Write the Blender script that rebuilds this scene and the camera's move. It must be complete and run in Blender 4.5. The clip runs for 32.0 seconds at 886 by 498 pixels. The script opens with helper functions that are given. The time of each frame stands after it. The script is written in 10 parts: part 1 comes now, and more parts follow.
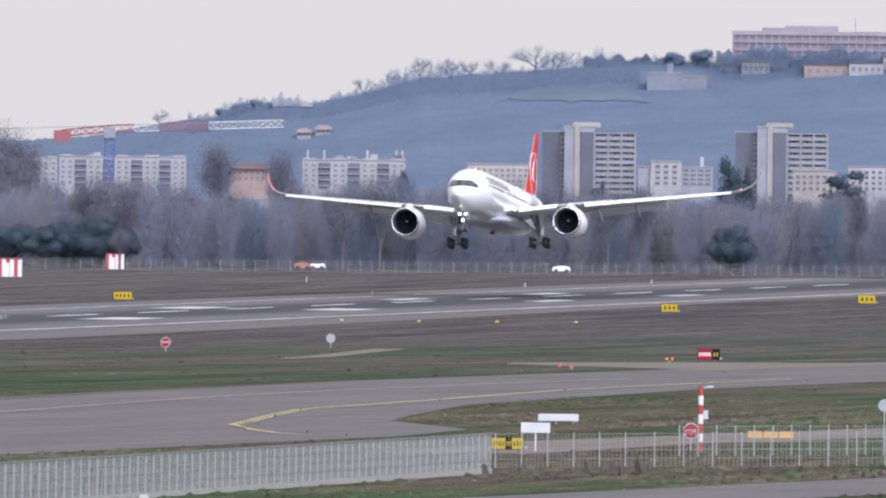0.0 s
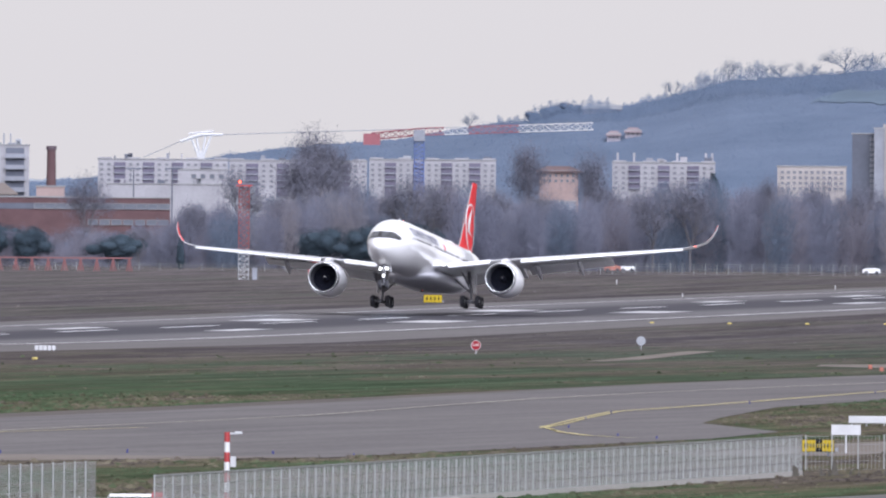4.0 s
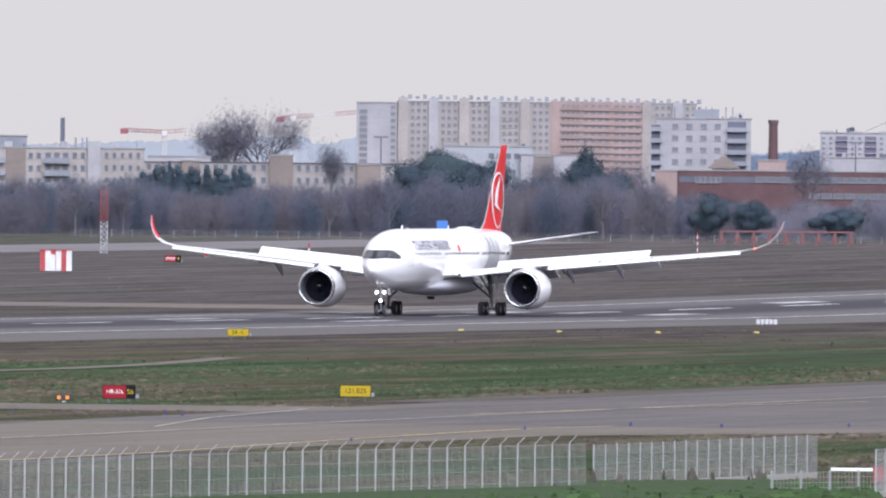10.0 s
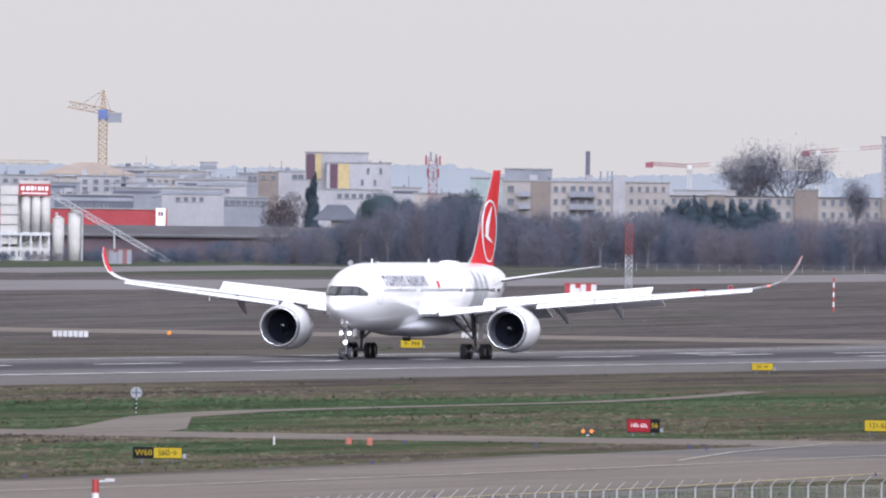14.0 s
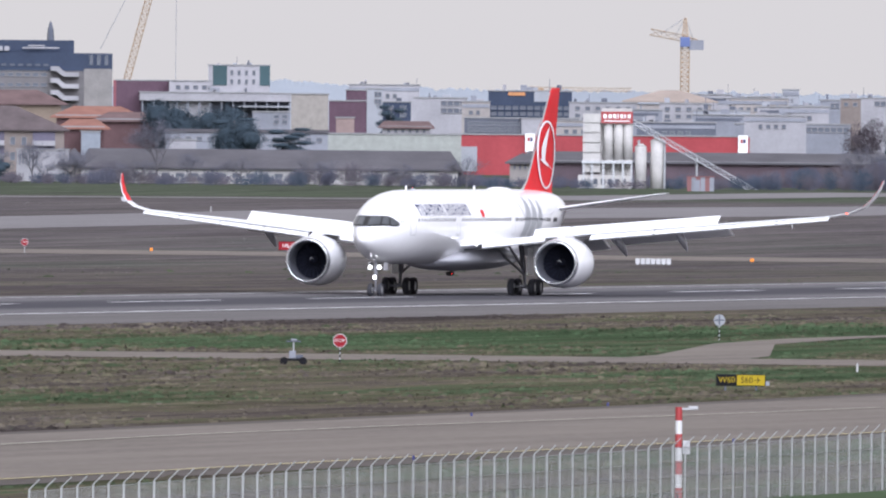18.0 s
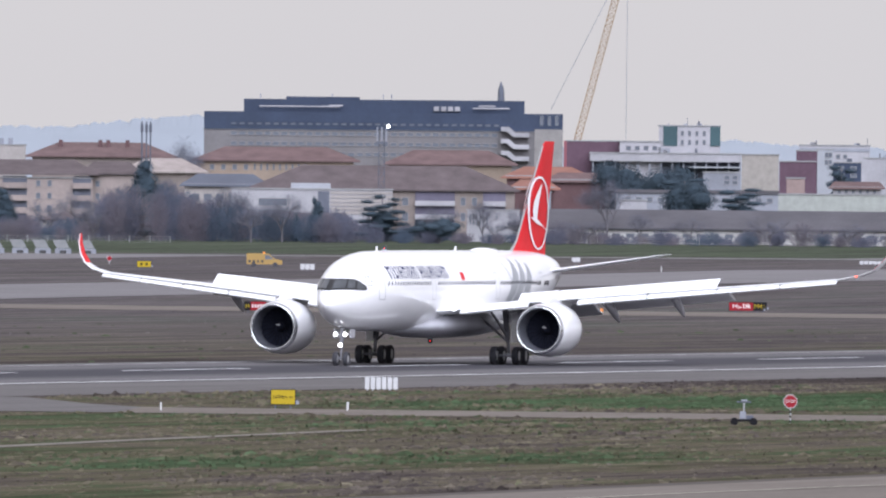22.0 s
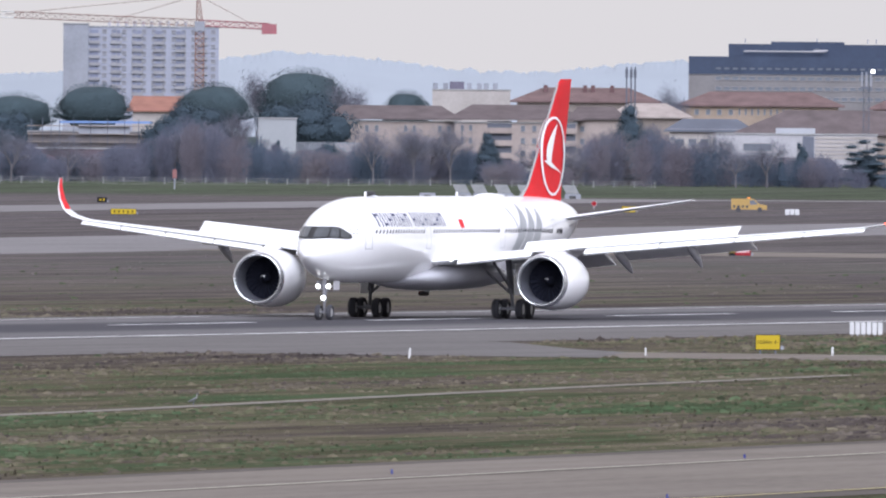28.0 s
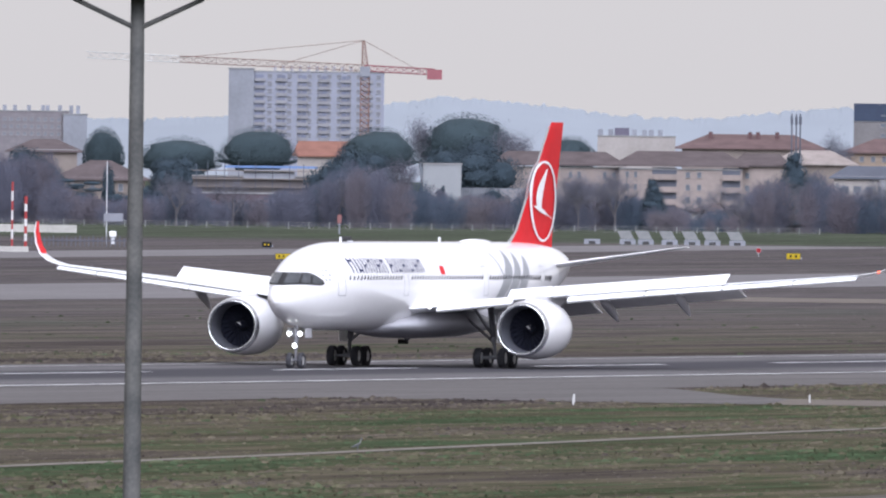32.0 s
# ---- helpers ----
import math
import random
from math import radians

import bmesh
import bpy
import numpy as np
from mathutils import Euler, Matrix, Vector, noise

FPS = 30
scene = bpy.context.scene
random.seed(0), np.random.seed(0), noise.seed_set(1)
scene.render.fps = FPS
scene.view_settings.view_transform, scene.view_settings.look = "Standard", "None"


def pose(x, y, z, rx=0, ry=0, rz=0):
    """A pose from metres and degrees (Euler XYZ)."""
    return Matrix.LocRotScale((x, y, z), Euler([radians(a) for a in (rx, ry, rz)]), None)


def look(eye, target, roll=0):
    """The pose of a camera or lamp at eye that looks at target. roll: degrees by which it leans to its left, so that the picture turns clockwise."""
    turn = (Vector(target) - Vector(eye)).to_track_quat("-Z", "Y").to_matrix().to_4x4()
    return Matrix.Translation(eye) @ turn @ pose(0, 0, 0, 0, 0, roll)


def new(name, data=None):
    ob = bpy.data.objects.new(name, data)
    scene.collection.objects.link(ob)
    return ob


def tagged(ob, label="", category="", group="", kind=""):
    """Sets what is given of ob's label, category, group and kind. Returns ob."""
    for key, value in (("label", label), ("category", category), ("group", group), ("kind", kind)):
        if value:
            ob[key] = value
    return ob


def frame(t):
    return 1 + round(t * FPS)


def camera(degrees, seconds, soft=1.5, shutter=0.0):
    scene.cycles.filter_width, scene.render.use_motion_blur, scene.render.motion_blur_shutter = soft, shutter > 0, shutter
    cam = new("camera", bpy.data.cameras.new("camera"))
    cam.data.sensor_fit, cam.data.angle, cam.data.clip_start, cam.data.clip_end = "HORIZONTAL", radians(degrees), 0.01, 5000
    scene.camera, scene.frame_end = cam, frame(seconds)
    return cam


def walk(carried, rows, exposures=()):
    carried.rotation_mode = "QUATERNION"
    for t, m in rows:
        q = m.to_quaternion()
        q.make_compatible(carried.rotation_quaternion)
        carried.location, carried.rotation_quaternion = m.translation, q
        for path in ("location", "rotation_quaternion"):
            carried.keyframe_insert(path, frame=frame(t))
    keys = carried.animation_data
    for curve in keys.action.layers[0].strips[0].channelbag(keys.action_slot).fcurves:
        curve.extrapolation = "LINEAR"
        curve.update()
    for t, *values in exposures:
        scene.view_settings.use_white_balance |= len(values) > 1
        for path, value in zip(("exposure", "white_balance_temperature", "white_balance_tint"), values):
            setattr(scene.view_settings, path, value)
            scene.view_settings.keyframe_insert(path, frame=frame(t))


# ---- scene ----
# brightness of the film's camera on the way: seconds, stops
EXPOSURES = [(0.0, 0.13, 5800, 14), (2.0, 0.12, 5800, 14), (6.0, 0.08, 5815, 14), (13.0, 0.08, 5820, 14), (15.5, 0.0, 5820, 13), (17.0, 0.0, 5820, 13), (18.0, 0.03, 5820, 13), (19.0, -0.05, 5820, 13), (20.0, -0.15, 5820, 13), (21.0, -0.09, 5820, 13), (22.0, -0.04, 5820, 13), (23.0, -0.20, 5820, 13), (24.0, -0.14, 5820, 13), (25.0, 0.05, 5820, 13), (26.0, 0.09, 5820, 13), (30.0, 0.08, 5820, 13), (32.0, -0.04, 5820, 13)]
# Camera: stands on a terrace, turns and tilts to follow the landing aircraft.
H = 13.551
cam = camera(2.1271, 32.0, soft=2.2)

def aim(az, el, roll):
    a, e = radians(az), radians(el)
    d = Vector((math.sin(a) * math.cos(e), math.cos(a) * math.cos(e), math.sin(e)))
    return look((0, 0, H), Vector((0, 0, H)) + d * 1000, roll)

# seconds, azimuth, elevation, roll
PATH = [
    (0.0, 5.3722, -0.0884, 0.604), (0.5, 5.2516, -0.0544, 0.594), (1.0, 5.1726, 0.0045, 0.507), (1.5, 5.0740, -0.0139, 0.439),
    (2.0, 4.9858, -0.0720, 0.444), (2.5, 4.9162, -0.1315, 0.594), (4.5, 4.5283, -0.0819, 0.430), (5.0, 4.4158, -0.1125, 0.447),
    (5.5, 4.2457, -0.1236, 0.462), (6.0, 4.0942, -0.1002, 0.568), (6.5, 3.9465, -0.1119, 0.507), (7.0, 3.8000, -0.1412, 0.396),
    (7.5, 3.6703, -0.1733, 0.465), (8.0, 3.4956, -0.1836, 0.523), (8.5, 3.3264, -0.2128, 0.546), (9.0, 3.2212, -0.1809, 0.408),
    (9.5, 3.0510, -0.1658, 0.434), (10.0, 2.8955, -0.1664, 0.539), (10.5, 2.7426, -0.1859, 0.739), (11.0, 2.5870, -0.2029, 0.867),
    (11.5, 2.4657, -0.2236, 0.822), (12.0, 2.3354, -0.1714, 0.660), (12.5, 2.1455, -0.1295, 0.638), (13.0, 1.9518, -0.1185, 0.676),
    (13.5, 1.7895, -0.0795, 0.696), (15.5, 1.1460, -0.2653, 0.681), (16.0, 0.9543, -0.3160, 0.562), (16.5, 0.7184, -0.3477, 0.501),
    (17.0, 0.5038, -0.3405, 0.525), (17.5, 0.3510, -0.3373, 0.559), (18.0, 0.2378, -0.2878, 0.522), (18.5, 0.1107, -0.1827, 0.476),
    (19.0, 0.0000, -0.1045, 0.467), (19.5, -0.1728, -0.0992, 0.421), (20.0, -0.3192, -0.1153, 0.463), (20.5, -0.4524, -0.1466, 0.562),
    (21.0, -0.5761, -0.1957, 0.639), (21.5, -0.7107, -0.2144, 0.620), (22.0, -0.8449, -0.1520, 0.524), (22.5, -0.9402, -0.0797, 0.535),
    (23.0, -1.0566, -0.0493, 0.471), (23.5, -1.2069, -0.1218, 0.556), (24.0, -1.3453, -0.2140, 0.627), (24.5, -1.4463, -0.3021, 0.638),
    (25.0, -1.4962, -0.3271, 0.613), (25.5, -1.6091, -0.3186, 0.530), (26.0, -1.7572, -0.3165, 0.448), (26.5, -1.8568, -0.3530, 0.444),
    (28.5, -2.0660, -0.2832, 0.513), (29.0, -2.1486, -0.2895, 0.527), (29.5, -2.2265, -0.2717, 0.534), (30.0, -2.2617, -0.2099, 0.558),
    (30.5, -2.2900, -0.1697, 0.596), (31.0, -2.2936, -0.1528, 0.601), (31.5, -2.3678, -0.1607, 0.685), (32.0, -2.4037, -0.1879, 0.730),
    
]
walk(cam, [(t, aim(a, e, ro)) for t, a, e, ro in PATH], EXPOSURES)

# ---- frame of the place: azimuth and distance from the camera, or along and beside the runway ----
COURSE = radians(14.6082)
FW = Vector((-math.sin(COURSE), -math.cos(COURSE)))
LF = Vector((math.cos(COURSE), -math.sin(COURSE)))
D = 483.27


def rise(r):
    """Height of the ground: level round the runway, rising gently beyond."""
    return 0.18 * float(np.logaddexp(0, (r - 2440) / 40))


def spot(az, r, h=0.0):
    a = radians(az)
    return Vector((r * math.sin(a), r * math.cos(a), rise(r) + h))


def field(q, lat, h=0.0):
    """A place q metres along the runway and lat metres beside its line."""
    p = -D * LF + q * FW + lat * LF
    return Vector((p.x, p.y, rise(p.length) + h))


# ---- light ----
world = bpy.data.worlds.new("overcast")
scene.world = world
world.use_nodes = True
wn, wl = world.node_tree.nodes, world.node_tree.links
sky = wn.new("ShaderNodeTexSky")
sky.sky_type, sky.sun_disc = "NISHITA", False
sky.sun_elevation, sky.sun_rotation = radians(36), radians(170)
dim = wn.new("ShaderNodeVectorMath")
dim.operation = "SCALE"
dim.inputs["Scale"].default_value = 0.10
cover = wn.new("ShaderNodeMix")
cover.data_type = "RGBA"
cover.inputs[0].default_value = 0.86
cover.inputs[7].default_value = (0.765, 0.70, 0.65, 1)
wl.new(sky.outputs[0], dim.inputs[0])
wl.new(dim.outputs[0], cover.inputs[6])
wl.new(cover.outputs[2], wn["Background"].inputs["Color"])
wn["Background"].inputs["Strength"].default_value = 1.0
sun = new("sun", bpy.data.lights.new("sun", "SUN"))
sun.data.energy, sun.data.angle, sun.data.color = 5.3, radians(60), (1.0, 0.985, 1.0)
sun.matrix_world = look((600, -3300, 2440), (0, 0, 0))


# ---- materials ----
def mat(name, color, rough=0.7, metal=0.0, vary=0.15, scale=1.0, bump=0.0, fine=8.0, second=None, emit=0.0, random_tint=0.0):
    """A surface with grain at two scales; second: the colour of its stains."""
    m = bpy.data.materials.new(name)
    m.use_nodes = True
    n, l = m.node_tree.nodes, m.node_tree.links
    b = n["Principled BSDF"]
    b.inputs["Roughness"].default_value, b.inputs["Metallic"].default_value = rough, metal
    if rough >= 0.8:
        b.inputs["Specular IOR Level"].default_value = 0.2
    c = (*color, 1)
    if emit:
        b.inputs["Base Color"].default_value = c
        b.inputs["Emission Color"].default_value, b.inputs["Emission Strength"].default_value = c, emit
        return m
    tc = n.new("ShaderNodeTexCoord")
    big = n.new("ShaderNodeTexNoise")
    big.inputs["Scale"].default_value, big.inputs["Detail"].default_value = scale, 4
    small = n.new("ShaderNodeTexNoise")
    small.inputs["Scale"].default_value, small.inputs["Detail"].default_value = scale * fine, 3
    add = n.new("ShaderNodeMath")
    add.operation = "MULTIPLY_ADD"
    add.inputs[1].default_value = 0.45
    l.new(tc.outputs["Object"], big.inputs["Vector"])
    l.new(tc.outputs["Object"], small.inputs["Vector"])
    l.new(small.outputs["Fac"], add.inputs[0])
    l.new(big.outputs["Fac"], add.inputs[2])
    ramp = n.new("ShaderNodeValToRGB")
    ramp.color_ramp.elements[0].position, ramp.color_ramp.elements[1].position = 0.45, 1.0
    s = second or tuple(x * (1 - vary) for x in color)
    ramp.color_ramp.elements[0].color = (*s, 1)
    ramp.color_ramp.elements[1].color = (*[min(x * (1 + vary), 1) for x in color], 1)
    l.new(add.outputs[0], ramp.inputs[0])
    out = ramp.outputs[0]
    if random_tint:
        info = n.new("ShaderNodeNewGeometry") if random_tint < 0 else n.new("ShaderNodeObjectInfo")
        hsv = n.new("ShaderNodeHueSaturation")
        mp = n.new("ShaderNodeMapRange")
        k = abs(random_tint)
        mp.inputs["To Min"].default_value, mp.inputs["To Max"].default_value = 1 - k, 1 + k
        l.new(info.outputs["Random Per Island" if random_tint < 0 else "Random"], mp.inputs["Value"])
        l.new(mp.outputs[0], hsv.inputs["Value"])
        l.new(out, hsv.inputs["Color"])
        out = hsv.outputs[0]
    l.new(out, b.inputs["Base Color"])
    if bump:
        bp = n.new("ShaderNodeBump")
        bp.inputs["Strength"].default_value, bp.inputs["Distance"].default_value = bump, 0.05
        l.new(small.outputs["Fac"], bp.inputs["Height"])
        l.new(bp.outputs[0], b.inputs["Normal"])
    return m


def glass_mat(name, color, rough=0.08):
    m = mat(name, color, rough, 0.0, 0.3, 0.3)
    m.node_tree.nodes["Principled BSDF"].inputs["IOR"].default_value = 1.5
    return m


# ---- mesh helpers ----
def finish(name, bm, material, smooth=False):
    me = bpy.data.meshes.new(name)
    bm.normal_update()
    bm.to_mesh(me)
    bm.free()
    for x in material if isinstance(material, (list, tuple)) else [material]:
        me.materials.append(x)
    if smooth:
        me.polygons.foreach_set("use_smooth", [True] * len(me.polygons))
    return me


def part(name, bm, material, parent, label="", smooth=False):
    ob = new(name, finish(name, bm, material, smooth))
    ob.parent = parent
    if label:
        ob["label"] = label
    return ob


def shared(name, me, parent, m, label=""):
    """One more part on a mesh that is already there."""
    ob = new(name, me)
    ob.parent, ob.matrix_basis = parent, m
    if label:
        ob["label"] = label
    return ob


def thing(name, m=None):
    ob = new(name)
    ob.empty_display_size = 0.5
    if m is not None:
        ob.matrix_world = m
    return ob


def box(bm, x0, x1, y0, y1, z0, z1, bevel=0.0):
    vs = [bm.verts.new((x, y, z)) for z in (z0, z1) for y in (y0, y1) for x in (x0, x1)]
    fs = [bm.faces.new([vs[i] for i in f]) for f in ((0, 2, 3, 1), (4, 5, 7, 6), (0, 1, 5, 4), (2, 6, 7, 3), (0, 4, 6, 2), (1, 3, 7, 5))]
    if bevel:
        es = {e for f in fs for e in f.edges}
        bmesh.ops.bevel(bm, geom=list(es), offset=bevel, segments=1, affect="EDGES")
    return bm


def boxes(*dims, bevel=0.0):
    bm = bmesh.new()
    for d in dims:
        box(bm, *d, bevel=bevel)
    return bm


def rings(bm, loops, cap=True, closed=True):
    """Skin over a row of loops of points."""
    rows = [[bm.verts.new(p) for p in lp] for lp in loops]
    n = len(rows[0])
    for a, b in zip(rows, rows[1:]):
        for i in range(n if closed else n - 1):
            j = (i + 1) % n
            bm.faces.new((a[i], a[j], b[j], b[i]))
    if cap:
        bm.faces.new(rows[0][::-1])
        bm.faces.new(rows[-1])
    return bm


def rod(bm, p0, p1, r0, r1=None, n=8):
    p0, p1 = Vector(p0), Vector(p1)
    r1 = r0 if r1 is None else r1
    t = (p1 - p0).to_track_quat("Z", "Y").to_matrix()
    circle = [Vector((math.cos(2 * math.pi * i / n), math.sin(2 * math.pi * i / n), 0)) for i in range(n)]
    return rings(bm, [[p0 + t @ (c * r0) for c in circle], [p1 + t @ (c * r1) for c in circle]])


def disc(bm, centre, axis, radius, n=20):
    c = Vector(centre)
    t = Vector(axis).to_track_quat("Z", "Y").to_matrix()
    bm.faces.new([bm.verts.new(c + t @ Vector((math.cos(2 * math.pi * i / n) * radius, math.sin(2 * math.pi * i / n) * radius, 0))) for i in range(n)])
    return bm


def lettering(name, text, size, material, parent, m, label=""):
    """Flat letters of the built-in font, as a mesh; m: their pose in the parent."""
    cu = bpy.data.curves.new(name, "FONT")
    cu.body, cu.size, cu.align_x, cu.align_y, cu.extrude = text, size, "CENTER", "CENTER", 0.003
    tmp = new(name, cu)
    me = bpy.data.meshes.new_from_object(tmp.evaluated_get(bpy.context.evaluated_depsgraph_get()))
    bpy.data.objects.remove(tmp)
    bpy.data.curves.remove(cu)
    me.materials.clear()
    me.materials.append(material)
    ob = new(name, me)
    ob.parent, ob.matrix_basis = parent, m
    if label:
        ob["label"] = label
    return ob


def facing(p, turn=0.0):
    """The pose at p of a thing whose front (-y) looks at the camera, turned by some degrees."""
    return Matrix.Translation(p) @ Matrix.Rotation(-math.atan2(p[0], p[1]) + radians(turn), 4, "Z")


def along(p, turn=0.0):
    """The pose at p of a thing whose +x points along the way of landing."""
    return Matrix.Translation(p) @ Matrix.Rotation(math.atan2(FW.y, FW.x) + radians(turn), 4, "Z")


# paints and metals used by many things
WHITE = mat("white_paint", (0.74, 0.74, 0.74), 0.5, 0, 0.06, 0.7)
GALV = mat("galvanised_steel", (0.42, 0.43, 0.45), 0.5, 0.6, 0.15, 2.0)
RED = mat("red_paint", (0.29, 0.03, 0.032), 0.5, 0, 0.12, 1.5)
BLACK = mat("black_paint", (0.02, 0.02, 0.022), 0.5, 0, 0.2, 1.5)
CONCRETE = mat("concrete", (0.36, 0.35, 0.33), 0.9, 0, 0.2, 0.4, 0.2)


# ---- ground ----
def ground_mat():
    """Winter grass in bands beside the runway, green and brown, with clumps."""
    m = bpy.data.materials.new("winter_grass")
    m.use_nodes = True
    n, l = m.node_tree.nodes, m.node_tree.links
    b = n["Principled BSDF"]
    b.inputs["Roughness"].default_value = 0.95
    b.inputs["Specular IOR Level"].default_value = 0.0
    geo = n.new("ShaderNodeNewGeometry")
    lat = n.new("ShaderNodeVectorMath")
    lat.operation = "DOT_PRODUCT"
    lat.inputs[1].default_value = (LF.x, LF.y, 0)
    along_q = n.new("ShaderNodeVectorMath")
    along_q.operation = "DOT_PRODUCT"
    along_q.inputs[1].default_value = (FW.x, FW.y, 0)
    l.new(geo.outputs["Position"], lat.inputs[0])
    l.new(geo.outputs["Position"], along_q.inputs[0])
    uv = n.new("ShaderNodeCombineXYZ")
    l.new(along_q.outputs["Value"], uv.inputs[0])
    l.new(lat.outputs["Value"], uv.inputs[1])

    def noise_at(scale_q, scale_l, detail=5):
        mp = n.new("ShaderNodeVectorMath")
        mp.operation = "MULTIPLY"
        mp.inputs[1].default_value = (scale_q, scale_l, 1)
        t = n.new("ShaderNodeTexNoise")
        t.inputs["Scale"].default_value, t.inputs["Detail"].default_value = 1.0, detail
        l.new(uv.outputs[0], mp.inputs[0])
        l.new(mp.outputs[0], t.inputs["Vector"])
        return t.outputs["Fac"]

    def math_node(op, a, bb):
        t = n.new("ShaderNodeMath")
        t.operation = op
        for s, v in zip(t.inputs, (a, bb)):
            if isinstance(v, (int, float)):
                s.default_value = v
            else:
                l.new(v, s)
        return t.outputs[0]

    wide, middle, fine = noise_at(0.006, 0.05), noise_at(0.022, 0.14), noise_at(0.07, 1.1, 7)
    # how green each band beside the runway is
    band = n.new("ShaderNodeValToRGB")
    cr = band.color_ramp
    stops = [(0.0, 0.30), (0.30, 0.32), (0.43, 0.42), (0.52, 0.34), (0.62, 0.30), (0.655, 0.26), (0.68, 0.32), (0.70, 0.58), (0.717, 0.57), (0.735, 0.52), (0.752, 0.55), (0.767, 0.53), (0.782, 0.47), (0.797, 0.36), (0.82, 0.50), (1.0, 0.54)]
    while len(cr.elements) < len(stops):
        cr.elements.new(0.5)
    for e, (p, v) in zip(cr.elements, stops):
        e.position, e.color = p, (v, v, v, 1)
    pos = n.new("ShaderNodeMapRange")
    pos.inputs["From Min"].default_value, pos.inputs["From Max"].default_value = -D - 600, -D + 400
    l.new(lat.outputs["Value"], pos.inputs["Value"])
    l.new(pos.outputs[0], band.inputs[0])
    k = math_node("ADD", band.outputs[0], math_node("MULTIPLY", math_node("SUBTRACT", wide, 0.5), 1.15))
    k = math_node("ADD", k, math_node("MULTIPLY", math_node("SUBTRACT", middle, 0.5), 0.85))
    k = math_node("ADD", k, math_node("MULTIPLY", math_node("SUBTRACT", fine, 0.5), 0.9))
    # the near end of the strip beside the runway is drier
    lean = n.new("ShaderNodeMapRange")
    lean.inputs["From Min"].default_value, lean.inputs["From Max"].default_value = -1420, -1260
    lean.inputs["To Max"].default_value = 0.12
    l.new(along_q.outputs["Value"], lean.inputs["Value"])
    inner = n.new("ShaderNodeMapRange")
    inner.inputs["From Min"].default_value, inner.inputs["From Max"].default_value = 0.750, 0.738
    l.new(pos.outputs[0], inner.inputs["Value"])
    k = math_node("SUBTRACT", k, math_node("MULTIPLY", lean.outputs[0], inner.outputs[0]))
    # a lush strip that crosses the field before the runway link
    place = n.new("ShaderNodeSeparateXYZ")
    l.new(geo.outputs["Position"], place.inputs[0])
    off = math_node("SUBTRACT", math_node("SUBTRACT", place.outputs[1], 1525), math_node("MULTIPLY", math_node("MAXIMUM", place.outputs[0], 0), 2.2))
    lush = n.new("ShaderNodeMapRange")
    lush.interpolation_type = "SMOOTHSTEP"
    lush.inputs["From Min"].default_value, lush.inputs["From Max"].default_value = 80, 45
    lush.inputs["To Max"].default_value = 0.19
    l.new(math_node("ABSOLUTE", off, 0), lush.inputs["Value"])
    k = math_node("ADD", k, lush.outputs[0])
    hue = n.new("ShaderNodeValToRGB")
    cr = hue.color_ramp
    for p, c in ((0.34, (0.072, 0.062, 0.051)), (0.46, (0.086, 0.076, 0.054)), (0.55, (0.060, 0.060, 0.037)), (0.66, (0.046, 0.061, 0.035))):
        e = cr.elements.new(p)
        e.color = (*c, 1)
    cr.elements[0].position, cr.elements[0].color = 0.12, (0.046, 0.039, 0.038, 1)
    cr.elements[-1].position, cr.elements[-1].color = 0.86, (0.038, 0.058, 0.031, 1)
    tuft = n.new("ShaderNodeMapRange")
    tuft.inputs["To Min"].default_value, tuft.inputs["To Max"].default_value = -0.11, 0.11
    l.new(geo.outputs["Random Per Island"], tuft.inputs["Value"])
    # green verge towards the far boundary
    way = n.new("ShaderNodeVectorMath")
    way.operation = "LENGTH"
    l.new(geo.outputs["Position"], way.inputs[0])
    verge = n.new("ShaderNodeMapRange")
    verge.inputs["From Min"].default_value, verge.inputs["From Max"].default_value = 3260, 3330
    l.new(way.outputs["Value"], verge.inputs["Value"])
    across = n.new("ShaderNodeSeparateXYZ")
    l.new(geo.outputs["Position"], across.inputs[0])
    west = n.new("ShaderNodeMapRange")
    west.inputs["From Min"].default_value, west.inputs["From Max"].default_value = 170, 70
    west.inputs["To Max"].default_value = 0.75
    l.new(across.outputs[0], west.inputs["Value"])
    k = math_node("ADD", k, tuft.outputs[0])
    l.new(k, hue.inputs[0])
    # pale mauve mixed in across the runway: haze painted onto the far grass
    dry = n.new("ShaderNodeMix")
    dry.data_type = "RGBA"
    dry.inputs[7].default_value = (0.098, 0.087, 0.090, 1)
    far = n.new("ShaderNodeMapRange")
    far.inputs["From Min"].default_value, far.inputs["From Max"].default_value = 0.60, 0.42
    far.inputs["To Max"].default_value = 0.5
    l.new(pos.outputs[0], far.inputs["Value"])
    l.new(far.outputs[0], dry.inputs[0])
    # distance haze painted as mauve, growing towards the far end of the runway
    far_haze = n.new("ShaderNodeMix")
    far_haze.data_type = "RGBA"
    far_haze.inputs[7].default_value = (0.074, 0.070, 0.078, 1)
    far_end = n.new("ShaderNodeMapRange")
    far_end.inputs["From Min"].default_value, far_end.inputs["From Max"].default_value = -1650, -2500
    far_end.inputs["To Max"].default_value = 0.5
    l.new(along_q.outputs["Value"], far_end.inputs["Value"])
    l.new(far_end.outputs[0], far_haze.inputs[0])
    l.new(hue.outputs[0], far_haze.inputs[6])
    l.new(far_haze.outputs[2], dry.inputs[6])
    isl = n.new("ShaderNodeMapRange")
    isl.inputs["To Min"].default_value, isl.inputs["To Max"].default_value = 0.88, 1.20
    l.new(geo.outputs["Random Per Island"], isl.inputs["Value"])
    hsv = n.new("ShaderNodeHueSaturation")
